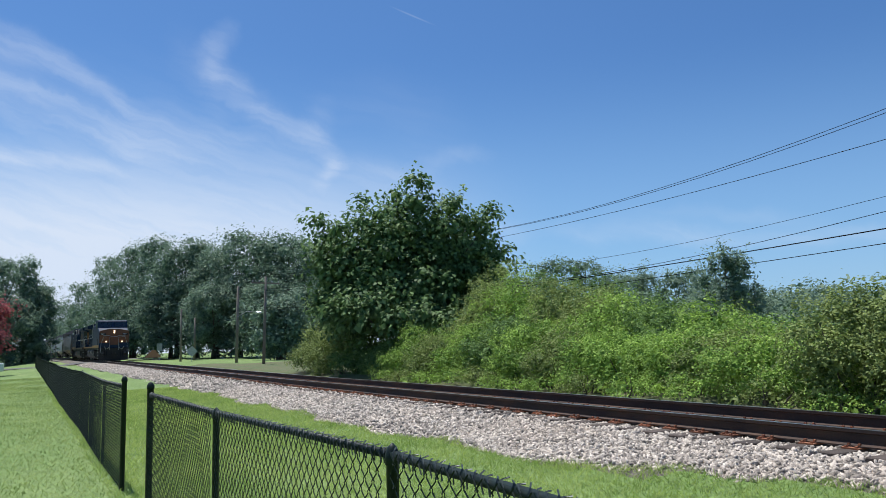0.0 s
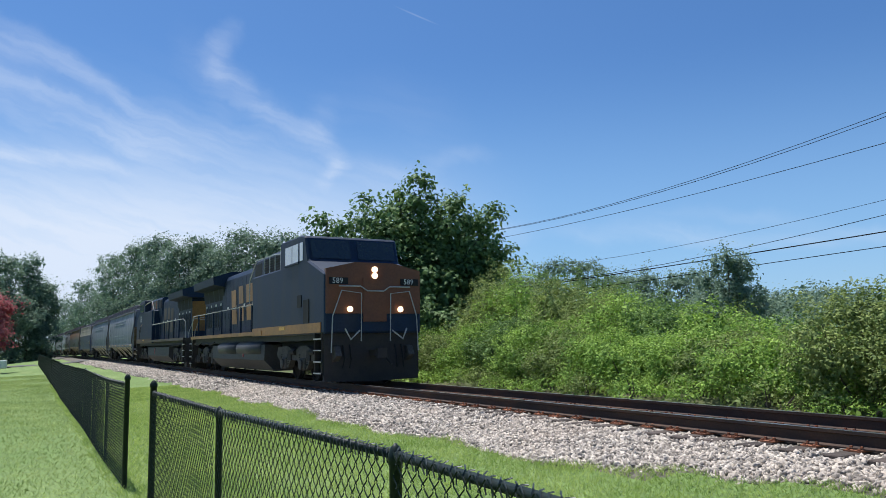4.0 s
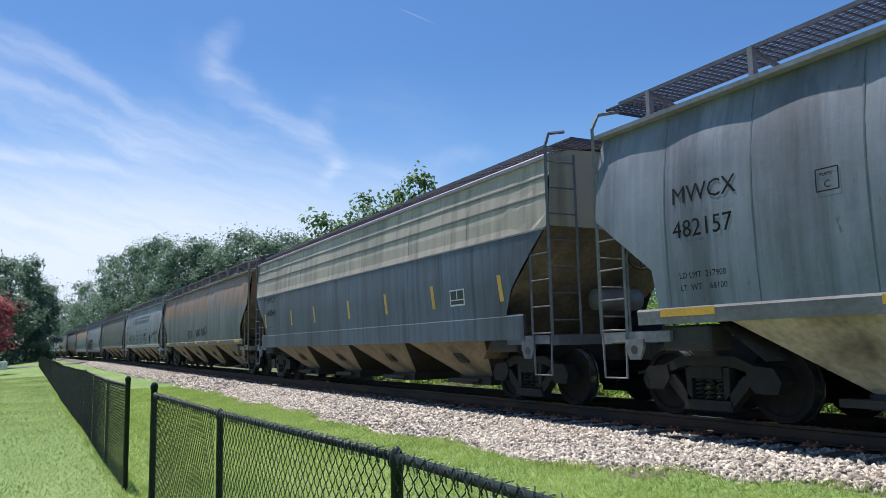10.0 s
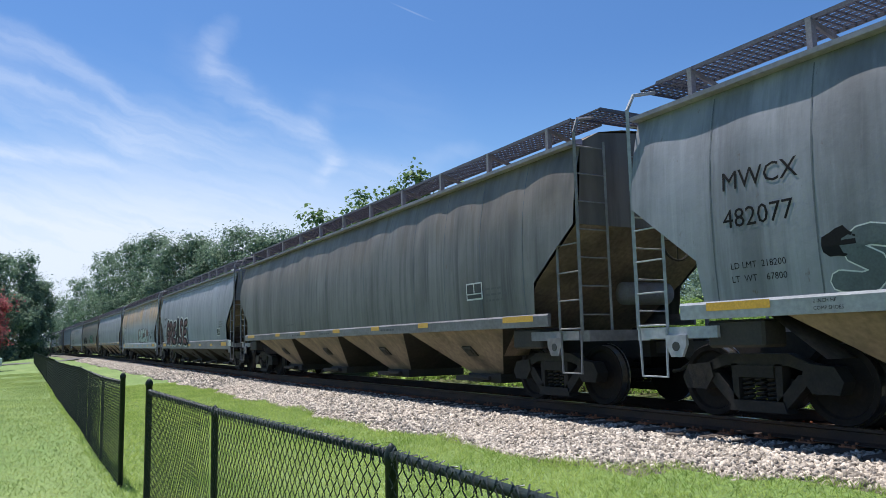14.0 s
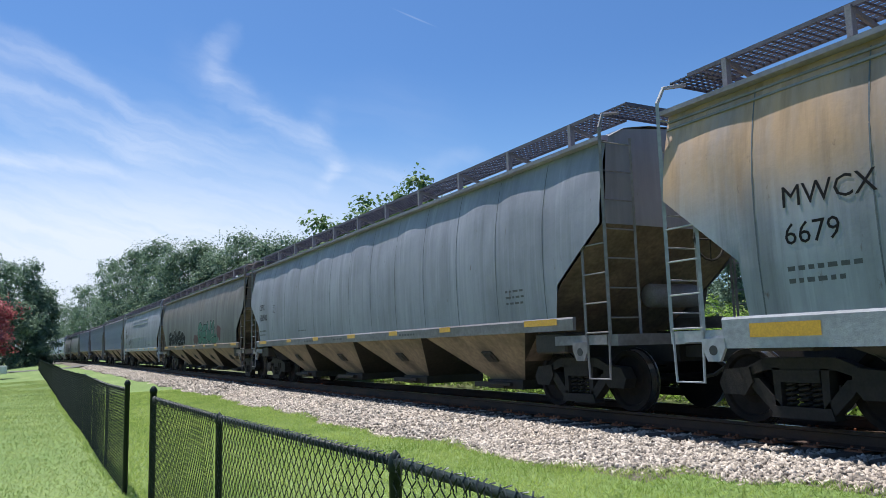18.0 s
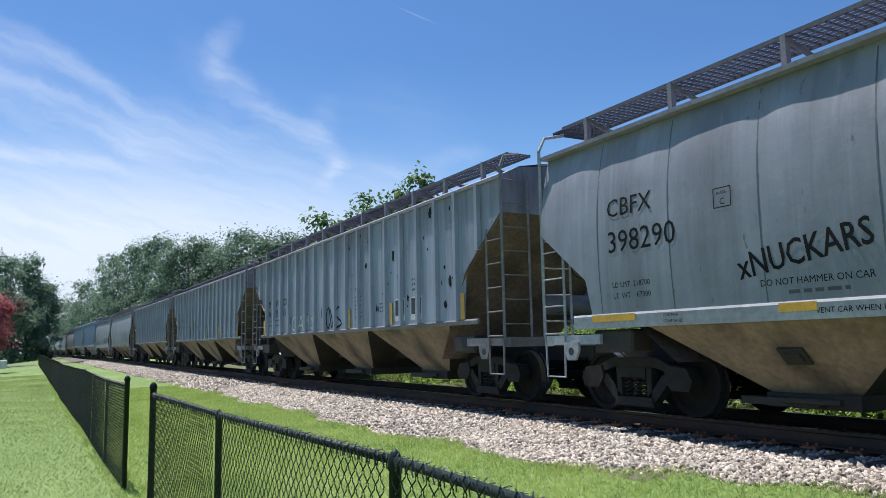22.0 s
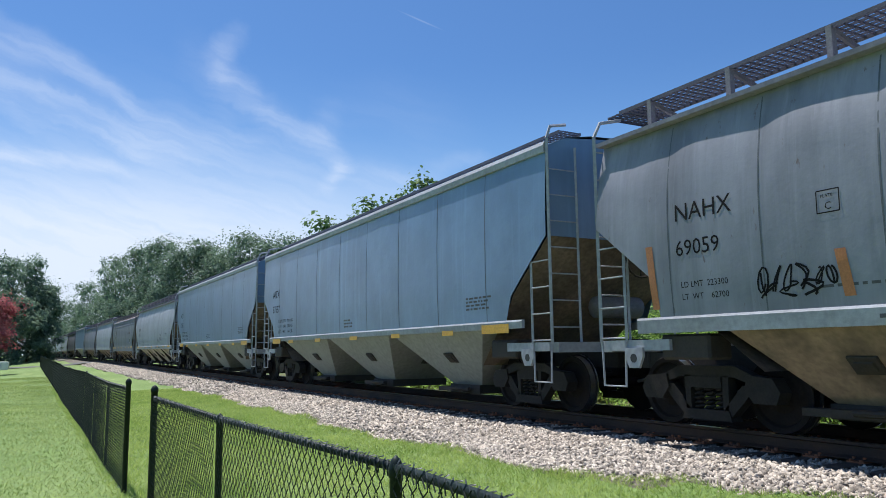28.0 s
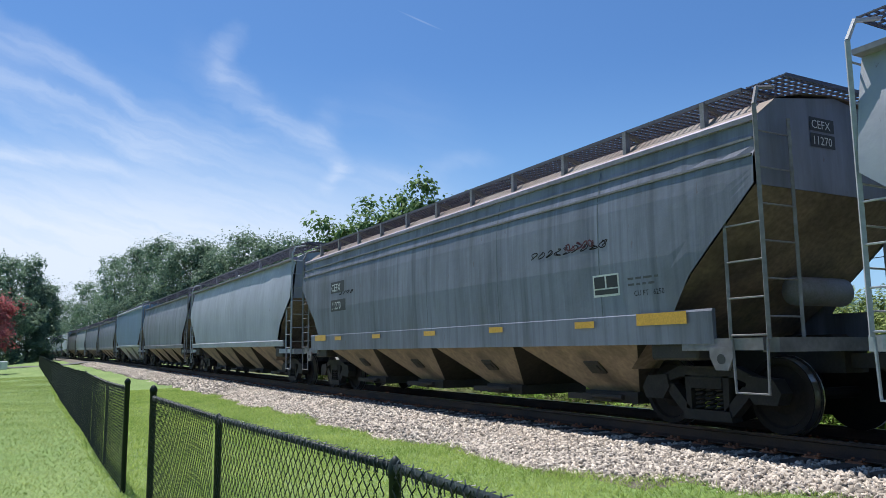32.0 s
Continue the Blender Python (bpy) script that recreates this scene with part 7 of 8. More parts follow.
        strokes(car, 4.95, 1.56, 0.8, 0.16, x(2), M_BLACK, 3, 140, 0.012)
        strokes(car, -2.9, 1.55, 1.1, 0.65, x(2), M_BLACK, 4, 142, 0.026)
        strokes(car, -4.8, 1.7, 1.2, 0.5, x(2), M_GREEN, 4, 143, 0.03)


def blob(car, y, z, w, h, x, material, seed, name="spray_fill"):
    """A rounded patch of sprayed paint."""
    rng = random.Random(seed)
    bm = bmesh.new()
    a = [rng.uniform(0.7, 1.1) for _ in range(14)]
    vs = [bm.verts.new((x, y - w / 2 * a[k] * math.cos(k * math.pi / 7), z + h / 2 + h / 2 * a[k] * math.sin(k * math.pi / 7))) for k in range(14)]
    bm.faces.new(vs)
    return part(name, hug(finish(name, bm, material), car, x), None, car)


M_STEELBLUE = surface("spray grey blue", (0.085, 0.105, 0.115), 0.6, second=(0.045, 0.058, 0.066), amount=0.8, scale=1.5, bump=0)
for i, (kind, body, chute, trim, mark, number, label) in enumerate(LIST):
    a, b = ENDS[i + 2], ENDS[i + 3]
    car, B = hopper_car(kind, b - a, GREY[body], CHUTE[chute], TRIM[trim], label, i, roof_mat=TRIM["rust"] if body in ("orange", "rusty", "brown") or i == 19 else None)
    dress(car, B, kind, mark, number, i)
    graffiti(car, B, kind, i)
    CARS.append((car, (a + b) / 2, False))
# the cars that follow, seen only far off
TAIL = [("smooth", "cream", "tan", "light"), ("smooth", "weathered", "tan", "mid"), ("tall", "blue", "grey", "light"), ("smooth", "steel", "tan", "mid"), ("smooth", "weathered", "tan", "mid")]
u = ENDS[len(LIST) + 2]
made = {}
for i in range(17):
    kind, body, chute, trim = TAIL[i % 5]
    first = made.get(i % 5)
    if first is None:
        car, B = hopper_car(kind, 17.9, GREY[body], CHUTE[chute], TRIM[trim], "grey covered hopper car far along the train", 40 + i, True)
        made[i % 5] = car
    else:
        car = copy_thing(first, pose(0, 0, 0))
        WHEELS.extend(o for o in car.children_recursive if o.name.startswith("wheelset"))
    CARS.append((car, u + 8.95, False))
    u += 17.9
# ---- the two locomotives ----
M_BLUE = surface("locomotive blue", (0.006, 0.021, 0.056), 0.55, second=(0.012, 0.024, 0.048), amount=0.7, scale=0.8, stretch=(1, 1, 0.5), fine=18, fine_amount=0.2, bump=0.08, stains=[((0.030, 0.030, 0.033), 0.45, 1.2, (1, 1.5, 0.3))], spec=0.3)
M_GOLD = surface("locomotive yellow", (0.36, 0.17, 0.04), 0.5, second=(0.17, 0.09, 0.035), amount=0.6, scale=1.0, fine=18, bump=0.05, stains=[((0.10, 0.06, 0.03), 0.5, 1.5, (1, 1, 0.5))])
M_NOSE = surface("locomotive nose orange", (0.17, 0.055, 0.018), 0.5, second=(0.08, 0.03, 0.016), amount=0.7, scale=1.0, fine=18, bump=0.05)
M_RUSTY_STRIPE = surface("rusty stripe", (0.13, 0.065, 0.03), 0.6, second=(0.05, 0.035, 0.025), amount=0.8, scale=1.2, fine=18, bump=0.05)
M_LTRUCK = surface("dusty truck casting", (0.080, 0.070, 0.062), 0.85, 0.0, second=(0.030, 0.027, 0.026), amount=0.7, scale=3, fine=20, fine_amount=0.25)
M_GOLD_OLD = surface("faded stripe", (0.10, 0.068, 0.045), 0.6, second=(0.025, 0.024, 0.025), amount=0.7, scale=1.0, fine=18, bump=0.05)
# side windows: pale blue metallic base, the sky's reflection put into the colour
M_GLASS = surface("cab glass", (0.35, 0.42, 0.45), 0.08, 0.7, bump=0, fine_amount=0.0, spec=0.8)
M_SCREEN = surface("windscreen glass", (0.02, 0.028, 0.032), 0.06, 0.0, bump=0, fine_amount=0.0, spec=0.8)
M_GRILLE = surface("grille", (0.008, 0.009, 0.011), 0.8, bump=0)
M_GREYTANK = surface("tank grey", (0.036, 0.036, 0.040), 0.6, second=(0.026, 0.025, 0.025), amount=0.6, scale=1.2, fine=14)
M_RAILING = surface("handrail", (0.42, 0.42, 0.40), 0.5, second=(0.2, 0.2, 0.19), amount=0.5, scale=3)
M_FUELRED = surface("dull red", (0.22, 0.02, 0.03), 0.5, bump=0)
M_LAMP = glow("headlight", (1.0, 0.72, 0.45), 1.6)


def loco_truck(loco, d0, H, G):
    y0 = -H + d0
    bm = bmesh.new()
    box(bm, -0.9, 0.9, -0.3, 0.3, 0.55, 0.85)
    box(bm, -0.9, 0.9, -2.0, -1.8, 0.5, 0.8)
    box(bm, -0.9, 0.9, 1.8, 2.0, 0.5, 0.8)
    t = part("truck", bm, M_TRUCK, loco, "dark grimy three-axle truck", pose(0, y0, 0))
    for s in (-1, 1):
        bm = bmesh.new()
        prism(bm, [(-2.85, 0.80), (-2.7, 1.06), (-1.6, 1.10), (-1.2, 0.98), (-0.7, 0.98), (-0.3, 1.10), (0.3, 1.10), (0.7, 0.98), (1.2, 0.98), (1.6, 1.10), (2.7, 1.06), (2.85, 0.80), (2.5, 0.60), (2.3, 0.40), (1.55, 0.40), (1.3, 0.64), (0.6, 0.64), (0.38, 0.40), (-0.38, 0.40), (-0.6, 0.64), (-1.3, 0.64), (-1.55, 0.40), (-2.3, 0.40), (-2.5, 0.60)], -0.09, 0.09)
        part("side_frame", bm, M_LTRUCK, t, "", pose(s * 1.12, 0, 0))
        for a in (-1.92, 0, 1.92):
            bm = bmesh.new()
            box(bm, -0.13, 0.13, -0.24, 0.24, 0.34, 0.72)
            bevel_all(bm, 0.04)
            disc(bm, (s * 0.13, 0, 0.52), (s, 0, 0), [(0, 0.16), (0.06, 0.16), (0.07, 0.05)], 14)
            part("axle_box", bm, M_LTRUCK, t, "", pose(s * 1.14, a, 0))
            for q in (-0.36, 0.36):
                bm = bmesh.new()
                tube(bm, [(0.07 * math.cos(k), 0.07 * math.sin(k), 0.48 + 0.35 * k / 30) for k in range(31)], 0.018, 5)
                part("coil_spring", bm, M_TRUCK, t, "", pose(s * 1.16, a + q, 0))
        for a in (-0.95, 0.95):
            bm = bmesh.new()
            disc(bm, (0, 0, 0), (0, 1, 0), [(-0.22, 0.09), (0.22, 0.09)], 12)
            box(bm, -0.04, 0.04, 0.2, 0.5, -0.25, 0.05)
            part("brake_cylinder", bm, M_TRUCK, t, "", pose(s * 1.22, a, 0.9))
    for a in (-1.92, 0, 1.92):
        wheelset(t, a, 0.52, G)


def locomotive(label, stripe, nose, back_label, older, road):
    """A wide-cab freight locomotive; the cab is at -y."""
    loco = thing("locomotive", label, "locomotive", "locomotives of the train")
    H = 10.6
    Y = lambda d: -H + d
    P = lambda name, bm, mat, lab="", smooth=False: part(name, bm, mat, loco, lab, smooth=smooth)
    G = wheelset_mesh(0.7525, 0.52)
    # frame and walkway
    bm = bmesh.new()
    box(bm, -1.35, 1.35, Y(0.7), Y(20.5), 1.25, 1.58)
    P("frame", bm, M_STEEL)
    # added near-black filler: the shade of the void below the walkway, as a box
    bm = bmesh.new()
    box(bm, -0.85, 0.85, Y(1.2), Y(20.0), 0.70, 1.26)
    P("underframe", bm, M_GRILLE)
    bm = bmesh.new()
    box(bm, -1.52, 1.52, Y(1.0), Y(19.7), 1.58, 1.63)
    P("walkway", bm, M_STEEL)
    for s in (-1, 1):
        d = 6.9
        while d < 20.0:
            e = min(d + 1.5, 20.1)
            bm = bmesh.new()
            box(bm, s * 1.53 - 0.015, s * 1.53 + 0.015, Y(d + 0.01), Y(e - 0.01), 1.49, 1.63)
            P("edge_stripe", bm, stripe, "yellow painted walkway edge" if not older else "faded walkway edge")
            if int(d * 2) % 3 == 0:
                bm = bmesh.new()
                box(bm, s * 1.555 - 0.008, s * 1.555 + 0.008, Y(d + 0.45), Y(d + 1.1), 1.47, 1.59)
                P("reflector", bm, M_YELLOW)
            d = e
    # cab, nose and the full-width cabinet behind it
    bm = bmesh.new()
    out = [(Y(0.55), 1.42), (Y(0.55), 3.12), (Y(2.0), 3.62), (Y(2.25), 4.38), (Y(2.7), 4.46), (Y(4.8), 4.46), (Y(4.8), 3.62), (Y(8.3), 3.62), (Y(8.3), 1.42)]
    prism(bm, out, -1.50, 1.50)
    bevel_all(bm, 0.05)
    cab = P("cab", bm, M_BLUE)
    bm = bmesh.new()
    prism(bm, [(-1.44, 1.98), (1.44, 1.98), (1.44, 3.06), (0.55, 3.16), (-0.55, 3.16), (-1.44, 3.06)] if older else [(-1.46, 1.98), (1.46, 1.98), (1.46, 3.24), (0.6, 3.44), (-0.6, 3.44), (-1.46, 3.24)], Y(0.50), Y(0.64), axis="y")
    P("nose", bm, nose, "orange-yellow nose" if nose is M_NOSE else "")
    bm = bmesh.new()
    box(bm, -0.36, 0.36, Y(0.47), Y(0.5), 1.75, 3.0)
    P("nose_door", bm, nose)
    bm = bmesh.new()
    tube(bm, [(-1.1, Y(0.44), 2.75), (-0.45, Y(0.44), 2.75), (-0.25, Y(0.42), 2.62), (0.25, Y(0.42), 2.62), (0.45, Y(0.44), 2.75), (1.1, Y(0.44), 2.75)], 0.02, 5)
    P("grab_rail", bm, M_RAILING)
    # windscreens and side windows
    for s in (-1, 1):
        bm = bmesh.new()
        v = [bm.verts.new(p) for p in ((s * 0.12, Y(2.0), 3.70), (s * 1.36, Y(2.0), 3.70), (s * 1.36, Y(2.19), 4.28), (s * 0.12, Y(2.19), 4.28))]
        bm.faces.new(v)
        P("windscreen", bm, M_SCREEN)
        for a, b in ((2.42, 2.72), (2.86, 3.46), (3.52, 4.2)):
            bm = bmesh.new()
            box(bm, s * 1.505 - 0.012, s * 1.505 + 0.012, Y(a), Y(b), 3.66, 4.22)
            P("side_window", bm, M_GLASS)
        bm = bmesh.new()
        box(bm, s * 1.52 - 0.02, s * 1.52 + 0.02, Y(2.8), Y(4.25), 3.60, 3.65)
        P("window_sill", bm, M_BLUE)
        bm = bmesh.new()
        box(bm, s * 1.51 - 0.012, s * 1.51 + 0.012, Y(1.85), Y(2.35), 1.75, 2.45)
        P("cab_vent", bm, M_GRILLE)
        bm = bmesh.new()
        box(bm, s * 1.51 - 0.012, s * 1.51 + 0.012, Y(2.55), Y(2.95), 2.25, 2.62)
        P("cab_vent", bm, M_GRILLE)
        bm = bmesh.new()
        box(bm, s * 1.512 - 0.012, s * 1.512 + 0.012, Y(0.8), Y(8.2), 1.46, 1.74)
        P("cab_stripe", bm, stripe if not older else M_RUSTY_STRIPE)
        bm = bmesh.new()
        box(bm, s * 1.525 - 0.008, s * 1.525 + 0.008, Y(4.2), Y(4.8), 1.60, 1.70)
        P("reflector", bm, M_YELLOW)
        # louvres over the cabinet
        for k in range(4):
            bm = bmesh.new()
            y0 = Y(5.35 + k * 0.70)
            for j in range(6):
                box(bm, s * 1.12 - 0.02, s * 1.12 + 0.02, y0, y0 + 0.54, 3.74 + j * 0.09, 3.79 + j * 0.09)
            P("louvre", bm, M_RUST if older else M_GRILLE)
            bm = bmesh.new()
            box(bm, s * 1.14 - 0.02, s * 1.14 + 0.02, y0 + 0.57, y0 + 0.61, 3.70, 4.32)
            P("louvre_post", bm, M_RAILING)
        # rail up and over behind the cab
        bm = bmesh.new()
        tube(bm, [(s * 1.46, Y(4.7), 4.10), (s * 1.46, Y(5.6), 4.18), (s * 1.46, Y(7.9), 4.22), (s * 1.46, Y(8.9), 3.55), (s * 1.46, Y(8.9), 2.7)], 0.022, 5)
        P("roof_handrail", bm, M_RAILING)
    bm = bmesh.new()
    prism(bm, [(-1.1, 3.6), (1.1, 3.6), (1.1, 4.30), (0.9, 4.46), (-0.9, 4.46), (-1.1, 4.30)], Y(4.8), Y(8.5), axis="y")
    P("equipment_hood", bm, M_BLUE)
    bm = bmesh.new()
    prism(bm, [(-1.04, 3.1), (1.04, 3.1), (1.08, 3.6), (1.08, 4.30), (0.95, 4.40), (-0.95, 4.40), (-1.08, 4.30), (-1.08, 3.6)], Y(8.4), Y(9.7), axis="y")
    P("blower_housing", bm, M_BLUE)
    for s in (-1, 1):
        bm = bmesh.new()
        box(bm, s * 1.09 - 0.012, s * 1.09 + 0.012, Y(8.55), Y(9.5), 3.72, 4.2)
        P("intake_grille", bm, M_GRILLE)
    # long hood with rounded shoulders
    bm = bmesh.new()
    prism(bm, [(-0.98, 1.63), (0.98, 1.63), (0.98, 4.02), (0.88, 4.20), (0.6, 4.32), (-0.6, 4.32), (-0.88, 4.20), (-0.98, 4.02)], Y(7.1), Y(19.35), axis="y")
    P("long_hood", bm, M_BLUE)
    for s in (-1, 1):
        k = 0
        d = 9.8
        while d < 18.8:
            w = 0.72 if d < 15.2 else 0.52
            bm = bmesh.new()
            if d < 15.2:
                box(bm, s * 0.99 - 0.014, s * 0.99 + 0.014, Y(d), Y(d + w - 0.04), 1.75, 3.95)
            else:
                box(bm, s * 0.99 - 0.014, s * 0.99 + 0.014, Y(d), Y(d + w - 0.06), 1.85, 3.10)
            door = P("hood_door", bm, M_BLUE)
            bm = bmesh.new()
            if d < 15.2:
                box(bm, s * 1.01 - 0.008, s * 1.01 + 0.008, Y(d + 0.1), Y(d + 0.14), 2.3, 2.6)
            else:
                box(bm, s * 1.01 - 0.006, s * 1.01 + 0.006, Y(d + 0.10), Y(d + w - 0.16), 2.0, 2.95)
            part("door_grille" if d >= 15.2 else "door_handle", bm, M_GRILLE, door)
            if k % 2 == 0:
                bm = bmesh.new()
                box(bm, s * 1.012 - 0.004, s * 1.012 + 0.004, Y(d + 0.15), Y(d + 0.38), 2.98 if d >= 15.2 else 2.75, 3.08 if d >= 15.2 else 2.84)
                part("notice", bm, M_WHITE, door)
            d += w
            k += 1
    # radiator wing
    bm = bmesh.new()
    prism(bm, [(-1.0, 3.78), (1.0, 3.78), (1.52, 3.86), (1.55, 4.20), (0.75, 4.46), (-0.75, 4.46), (-1.55, 4.20), (-1.52, 3.86)], Y(15.0), Y(19.65), axis="y")
    P("radiator_wing", bm, M_BLUE)
    for s in (-1, 1):
        for k in range(4):
            bm = bmesh.new()
            y0 = Y(15.15 + k * 1.13)
            v = [bm.verts.new(p) for p in ((s * 0.985, y0, 3.22), (s * 0.985, y0 + 1.05, 3.22), (s * 1.04, y0 + 1.05, 3.775), (s * 1.04, y0, 3.775))]
            bm.faces.new(v)
            for w in v:
                w.co.z -= 0.01
            P("radiator_screen", bm, M_GRILLE)
    # hood end, stack, horns
    bm = bmesh.new()
    box(bm, -0.96, 0.96, Y(19.35), Y(19.39), 2.0, 3.60)
    P("hood_end", bm, M_GOLD if older else M_BLUE, back_label)
    bm = bmesh.new()
    box(bm, -0.18, 0.18, Y(19.39), Y(19.43), 3.1, 3.3)
    for zz in (4.08, 4.26):
        disc(bm, (0, Y(19.65), zz), (0, 1, 0), [(0, 0.1), (0.04, 0.1), (0.03, 0.07)], 14)
    P("end_headlight", bm, M_GRILLE)
    bm = bmesh.new()
    box(bm, -0.35, 0.35, Y(11.6), Y(12.9), 4.30, 4.62)
    bevel_all(bm, 0.04)
    P("exhaust_stack", bm, M_GRILLE)
    bm = bmesh.new()
    for k in range(3):
        disc(bm, (0.2 - 0.2 * k, Y(10.2), 4.48), (0, -1, 0.05), [(-0.05, 0.03), (0.25, 0.05), (0.42, 0.10)], 10)
    box(bm, -0.3, 0.3, Y(10.15), Y(10.35), 4.30, 4.46)
    P("air_horn", bm, M_GRILLE)
    bm = bmesh.new()
    tube(bm, [(-0.3, Y(19.3), 4.36), (-0.3, Y(19.3), 4.52), (0.3, Y(19.3), 4.52), (0.3, Y(19.3), 4.36)], 0.02, 5)
    P("roof_grab", bm, M_RAILING)
    # handrails with their posts
    for s in (-1, 1):
        bm = bmesh.new()
        tube(bm, [(s * 1.48, Y(8.3), 2.62), (s * 1.48, Y(19.7), 2.62), (s * 1.46, Y(20.15), 2.50), (s * 1.44, Y(20.25), 1.2), (s * 1.44, Y(20.2), 0.5)], 0.019, 6)
        P("handrail", bm, M_RAILING, smooth=True)
        d = 8.45
        while d < 20.1:
            bm = bmesh.new()
            box(bm, s * 1.48 - 0.03, s * 1.48 + 0.03, Y(d) - 0.03, Y(d) + 0.03, 1.5, 2.62)
            P("rail_post", bm, M_BLUE)
            d += 1.67
        for e, dd in ((1, 20.35), (-1, 0.42)):
            bm = bmesh.new()
            tube(bm, [(s * 0.45, Y(dd), 1.2), (s * 0.45, Y(dd + e * 0.05), 2.55), (s * 1.05, Y(dd + e * 0.05), 2.62), (s * 1.30, Y(dd), 1.9), (s * 1.34, Y(dd), 0.9)], 0.018, 5)
            tube(bm, [(s * 0.5, Y(dd + e * 0.02), 1.5), (s * 0.8, Y(dd + e * 0.1), 1.25), (s * 0.95, Y(dd + e * 0.05), 1.55)], 0.025, 5)
            P("end_railing", bm, M_YELLOW if older and e < 0 else M_RAILING)
        # step wells
        for dd in (0.75, 19.85):
            bm = bmesh.new()
            box(bm, s * 1.15, s * 1.20, Y(dd), Y(dd + 0.62), 0.28, 1.6)
            for q in (dd, dd + 0.60):
                box(bm, *sorted((s * 1.15, s * 1.50)), Y(q), Y(q + 0.02), 0.28, 1.6)
            well = P("step_well", bm, M_STEEL)
            for zz in (0.30, 0.62, 0.94, 1.26):
                bm = bmesh.new()
                box(bm, *sorted((s * 1.18, s * 1.52)), Y(dd), Y(dd + 0.62), zz, zz + 0.035)
                part("step", bm, M_STEEL, well)
                bm = bmesh.new()
                box(bm, *sorted((s * 1.522, s * 1.537)), Y(dd), Y(dd + 0.62), zz, zz + 0.035)
                part("step_edge", bm, M_RAILING, well)
    # ends: pilot, plough, couplers
    for e, dd in ((-1, 0.75), (1, 20.45)):
        bm = bmesh.new()
        box(bm, -1.45, 1.45, Y(dd) - 0.06, Y(dd) + 0.06, 0.35, 1.62)
        prism(bm, [(-1.45, 0.35), (1.45, 0.35), (1.45, 0.10), (0, 0.06), (-1.45, 0.10)], Y(dd) - 0.06, Y(dd) + e * 0.28 if e > 0 else Y(dd) + 0.06, axis="y")
        P("pilot", bm, M_STEEL)
        part("coupler", G_COUPLER, None, loco, "", pose(0, e * H, 0, 0, 0, 0 if e < 0 else 180))
        bm = bmesh.new()
        for q in (-0.9, -0.7, 0.7, 0.9):
            tube(bm, [(q, Y(dd) + e * 0.07, 1.1), (q, Y(dd) + e * 0.2, 0.7), (q * 1.05, Y(dd) + e * 0.15, 0.45)], 0.022, 5)
        P("air_hoses", bm, M_GRILLE)
    # lights and number boards on the nose
    for z in (3.12, 3.30):
        bm = bmesh.new()
        disc(bm, (0, Y(0.50), z - 0.06), (0, -1, 0), [(0, 0.09), (0.05, 0.09), (0.06, 0.07)], 16)
        P("headlight", bm, M_LAMP if not older else M_GRILLE)
    for s in (-1, 1):
        bm = bmesh.new()
        disc(bm, (s * 0.78, Y(0.45), 2.10), (0, -1, 0), [(0, 0.085), (0.05, 0.085), (0.06, 0.07)], 16)
        P("ditch_light", bm, M_LAMP if not older else M_GRILLE)
        bm = bmesh.new()
        box(bm, s * 1.1 - 0.28, s * 1.1 + 0.28, Y(0.46), Y(0.50), 2.80, 2.99)
        board = P("number_board", bm, M_GRILLE)
        if road:
            me = letters(road, 0.22, M_WHITE)
            part("digits", me, None, board, "", Matrix.Translation((s * 1.1 - 0.2, Y(0.455), 2.83)) @ pose(0, 0, 0, 90, 0, 0))
    # fuel tank, air reservoirs, pipes
    bm = bmesh.new()
    prism(bm, [(-1.45, 1.15), (1.45, 1.15), (1.47, 0.62), (1.1, 0.24), (-1.1, 0.24), (-1.47, 0.62)], Y(6.75), Y(15.2), axis="y")
    P("fuel_tank", bm, M_GREYTANK)
    for s in (-1, 1):
        bm = bmesh.new()
        box(bm, s * 1.47 - 0.015, s * 1.47 + 0.015, Y(9.6), Y(9.85), 0.72, 1.08)
        P("fuel_gauge_plate", bm, M_FUELRED, "dull red plate beside the fuel filler")
    if not older:
        for a, b in ((7.2, 10.6), (10.9, 13.9)):
            for s in (-1, 1):
                bm = bmesh.new()
                disc(bm, (s * 1.30, (Y(a) + Y(b)) / 2, 1.02), (0, 1, 0), [(-(b - a) / 2, 0.05), (-(b - a) / 2 + 0.05, 0.26), ((b - a) / 2 - 0.05, 0.26), ((b - a) / 2, 0.05)], 18)
                P("air_reservoir", bm, M_GREYTANK, smooth=True)
    for s in (-1, 1):
        bm = bmesh.new()
        tube(bm, [(s * 1.40, Y(15.2 + 0.45 * k), 1.30 - 0.10 * abs(math.sin(k * 0.9))) for k in range(13)], 0.03, 5)
        P("air_pipe", bm, M_STEEL)
        bm = bmesh.new()
        tube(bm, [(s * 1.30, Y(0.9 + 0.45 * k), 1.32 - 0.08 * abs(math.sin(k * 0.8))) for k in range(13)], 0.025, 5)
        P("air_pipe", bm, M_STEEL)
    loco_truck(loco, 3.25, H, G)
    loco_truck(loco, 2 * H - 3.25, H, G)
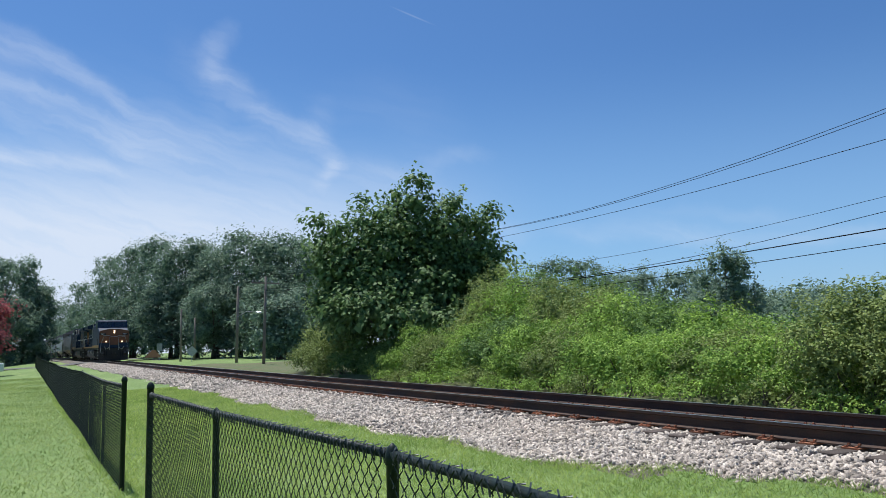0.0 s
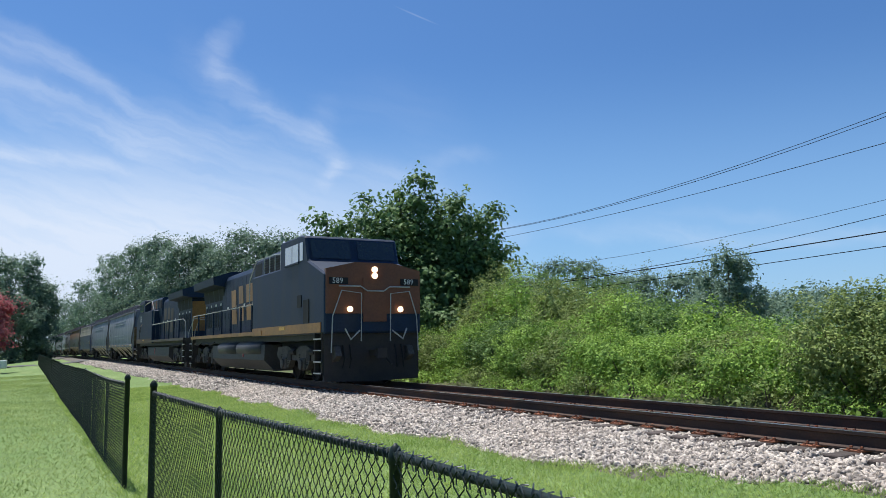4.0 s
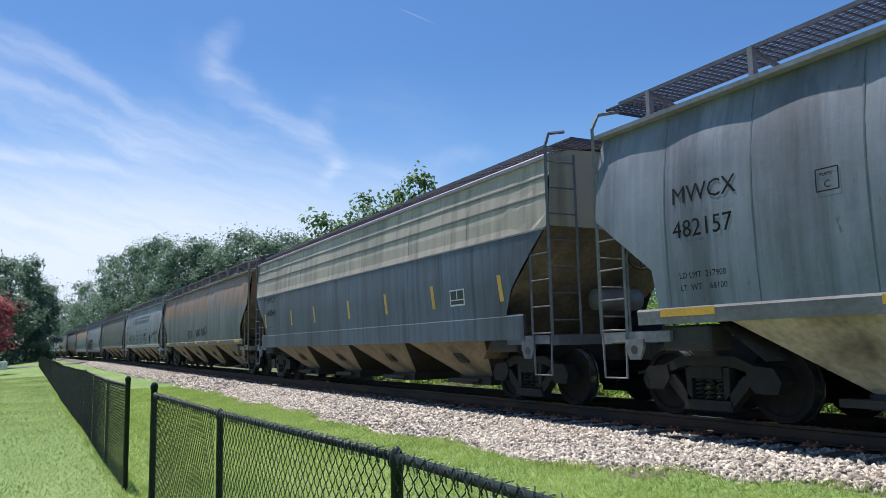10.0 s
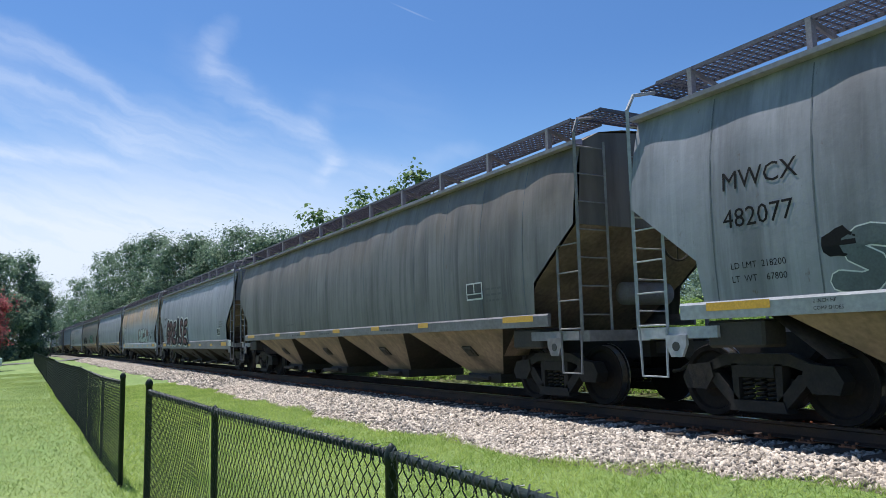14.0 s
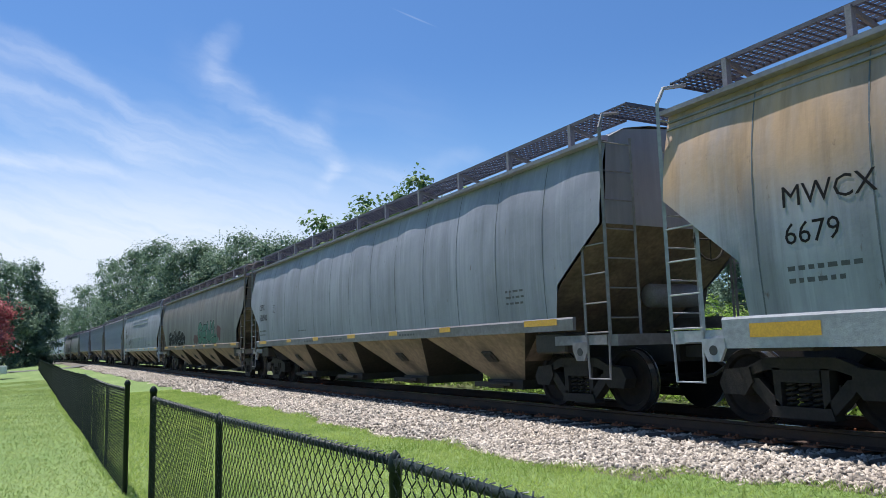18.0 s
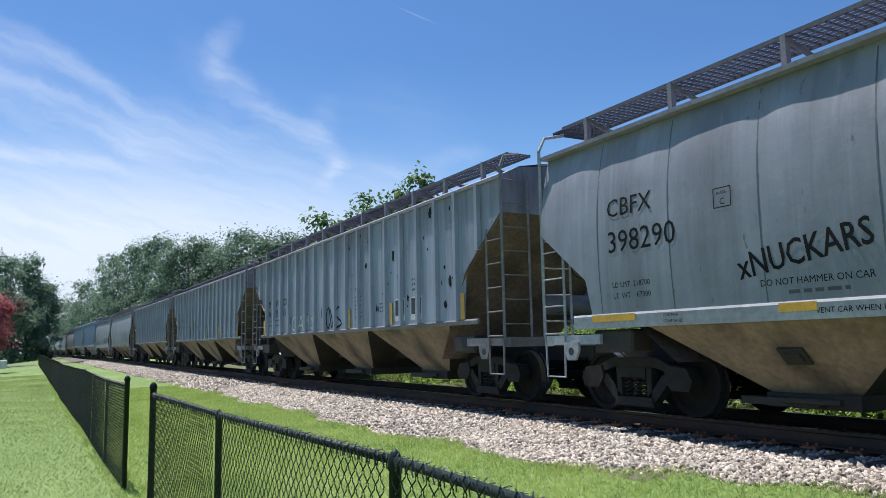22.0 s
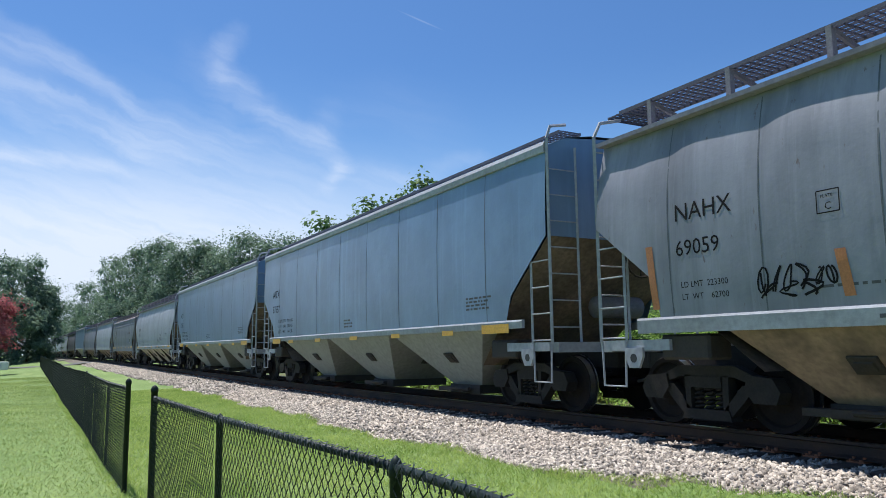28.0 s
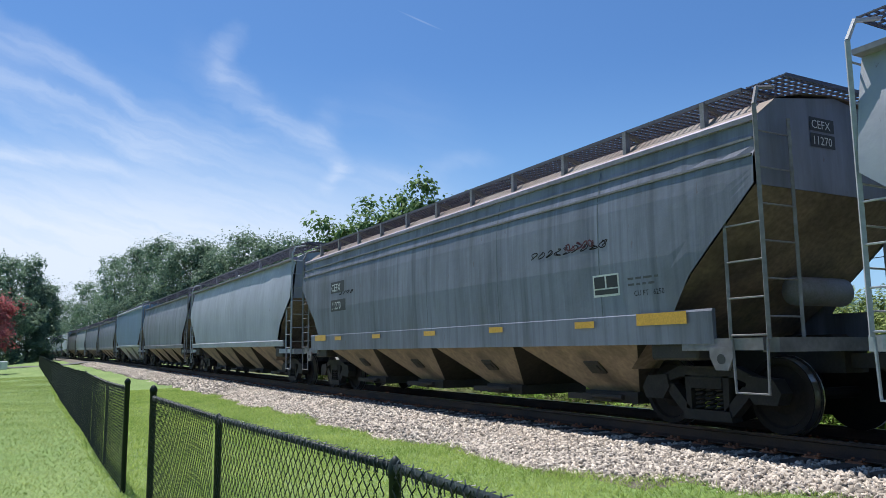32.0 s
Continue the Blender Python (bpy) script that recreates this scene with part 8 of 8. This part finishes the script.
    # maker's colours on the hood: plain blocks, no letters
    for s in (-1, 1):
        for a, b, z0, z1 in ((10.0, 11.25, 2.15, 3.6), (11.5, 12.45, 2.15, 3.6), (12.7, 13.75, 2.05, 3.5)):
            bm = bmesh.new()
            X = s * 1.022
            for p in (((a, z0), (b - 0.22, z0), (b - 0.12, z0 + 0.62), (a + 0.10, z0 + 0.62)), ((a + 0.12, z0 + 0.72), (b - 0.10, z0 + 0.72), (b, z1), (a + 0.22, z1))):
                bm.faces.new([bm.verts.new((X, Y(d), z)) for d, z in p])
            P("emblem_block", bm, M_GOLD_OLD if older else M_GOLD)
    return loco


lead = locomotive("dark blue diesel locomotive with an orange nose and lit headlights", M_GOLD, M_NOSE, "", False, "589")
CARS.append((lead, (ENDS[0] + ENDS[1]) / 2, False))
trail = locomotive("grimy dark blue diesel locomotive running cab last", M_GOLD_OLD, M_BLUE, "yellow hood end", True, "")
part("cab_number", letters("86", 0.62, M_WHITE, 0.01), None, trail, "", Matrix.Translation((1.53, -10.6 + 3.75, 2.95)) @ Matrix(((0, 0, 1, 0), (1, 0, 0, 0), (0, 1, 0, 0), (0, 0, 0, 1))) @ Matrix.Translation((-0.9, 0, 0)))
bm = bmesh.new()
bm.faces.new([bm.verts.new((1.532, -10.6 + d, z)) for d, z in ((2.6, 2.62), (3.3, 2.72), (3.22, 2.62), (4.1, 2.82), (3.35, 2.74), (3.45, 2.84))])
part("cab_flash", bm, M_GOLD, trail)
CARS.append((trail, (ENDS[1] + ENDS[2]) / 2, True))
# ---- what moves ----
def gone(t):
    """How far the train has run by t seconds; it slows a little all the way."""
    if t < 8:
        r = 8 - t
        return 118.23 - 15.23 * r - 0.0599 * r ** 2 - 0.0128 * r ** 3
    return 14.93 * t - 0.01884 * (t - 16) ** 2


def motions():
    turned = pose(0, 0, 0, 0, 0, 180)
    for c, u, back in CARS:
        walk(c, [(t, on_track(u - gone(t)) @ (turned if back else Matrix())) for t in range(33)])
    # every wheelset rolls with the train: one turn in 2.87 m, keyed once and shared
    first = WHEELS[0]
    walk(first, [(k / FPS, pose(0, 0, 0, math.degrees(gone(k / FPS) / 0.457) % 360, 0, 0)) for k in range(32 * FPS + 1)])
    for w in WHEELS[1:]:
        w.rotation_mode = "QUATERNION"
        w.animation_data_create()
        w.animation_data.action = first.animation_data.action
        w.animation_data.action_slot = first.animation_data.action_slot


motions()
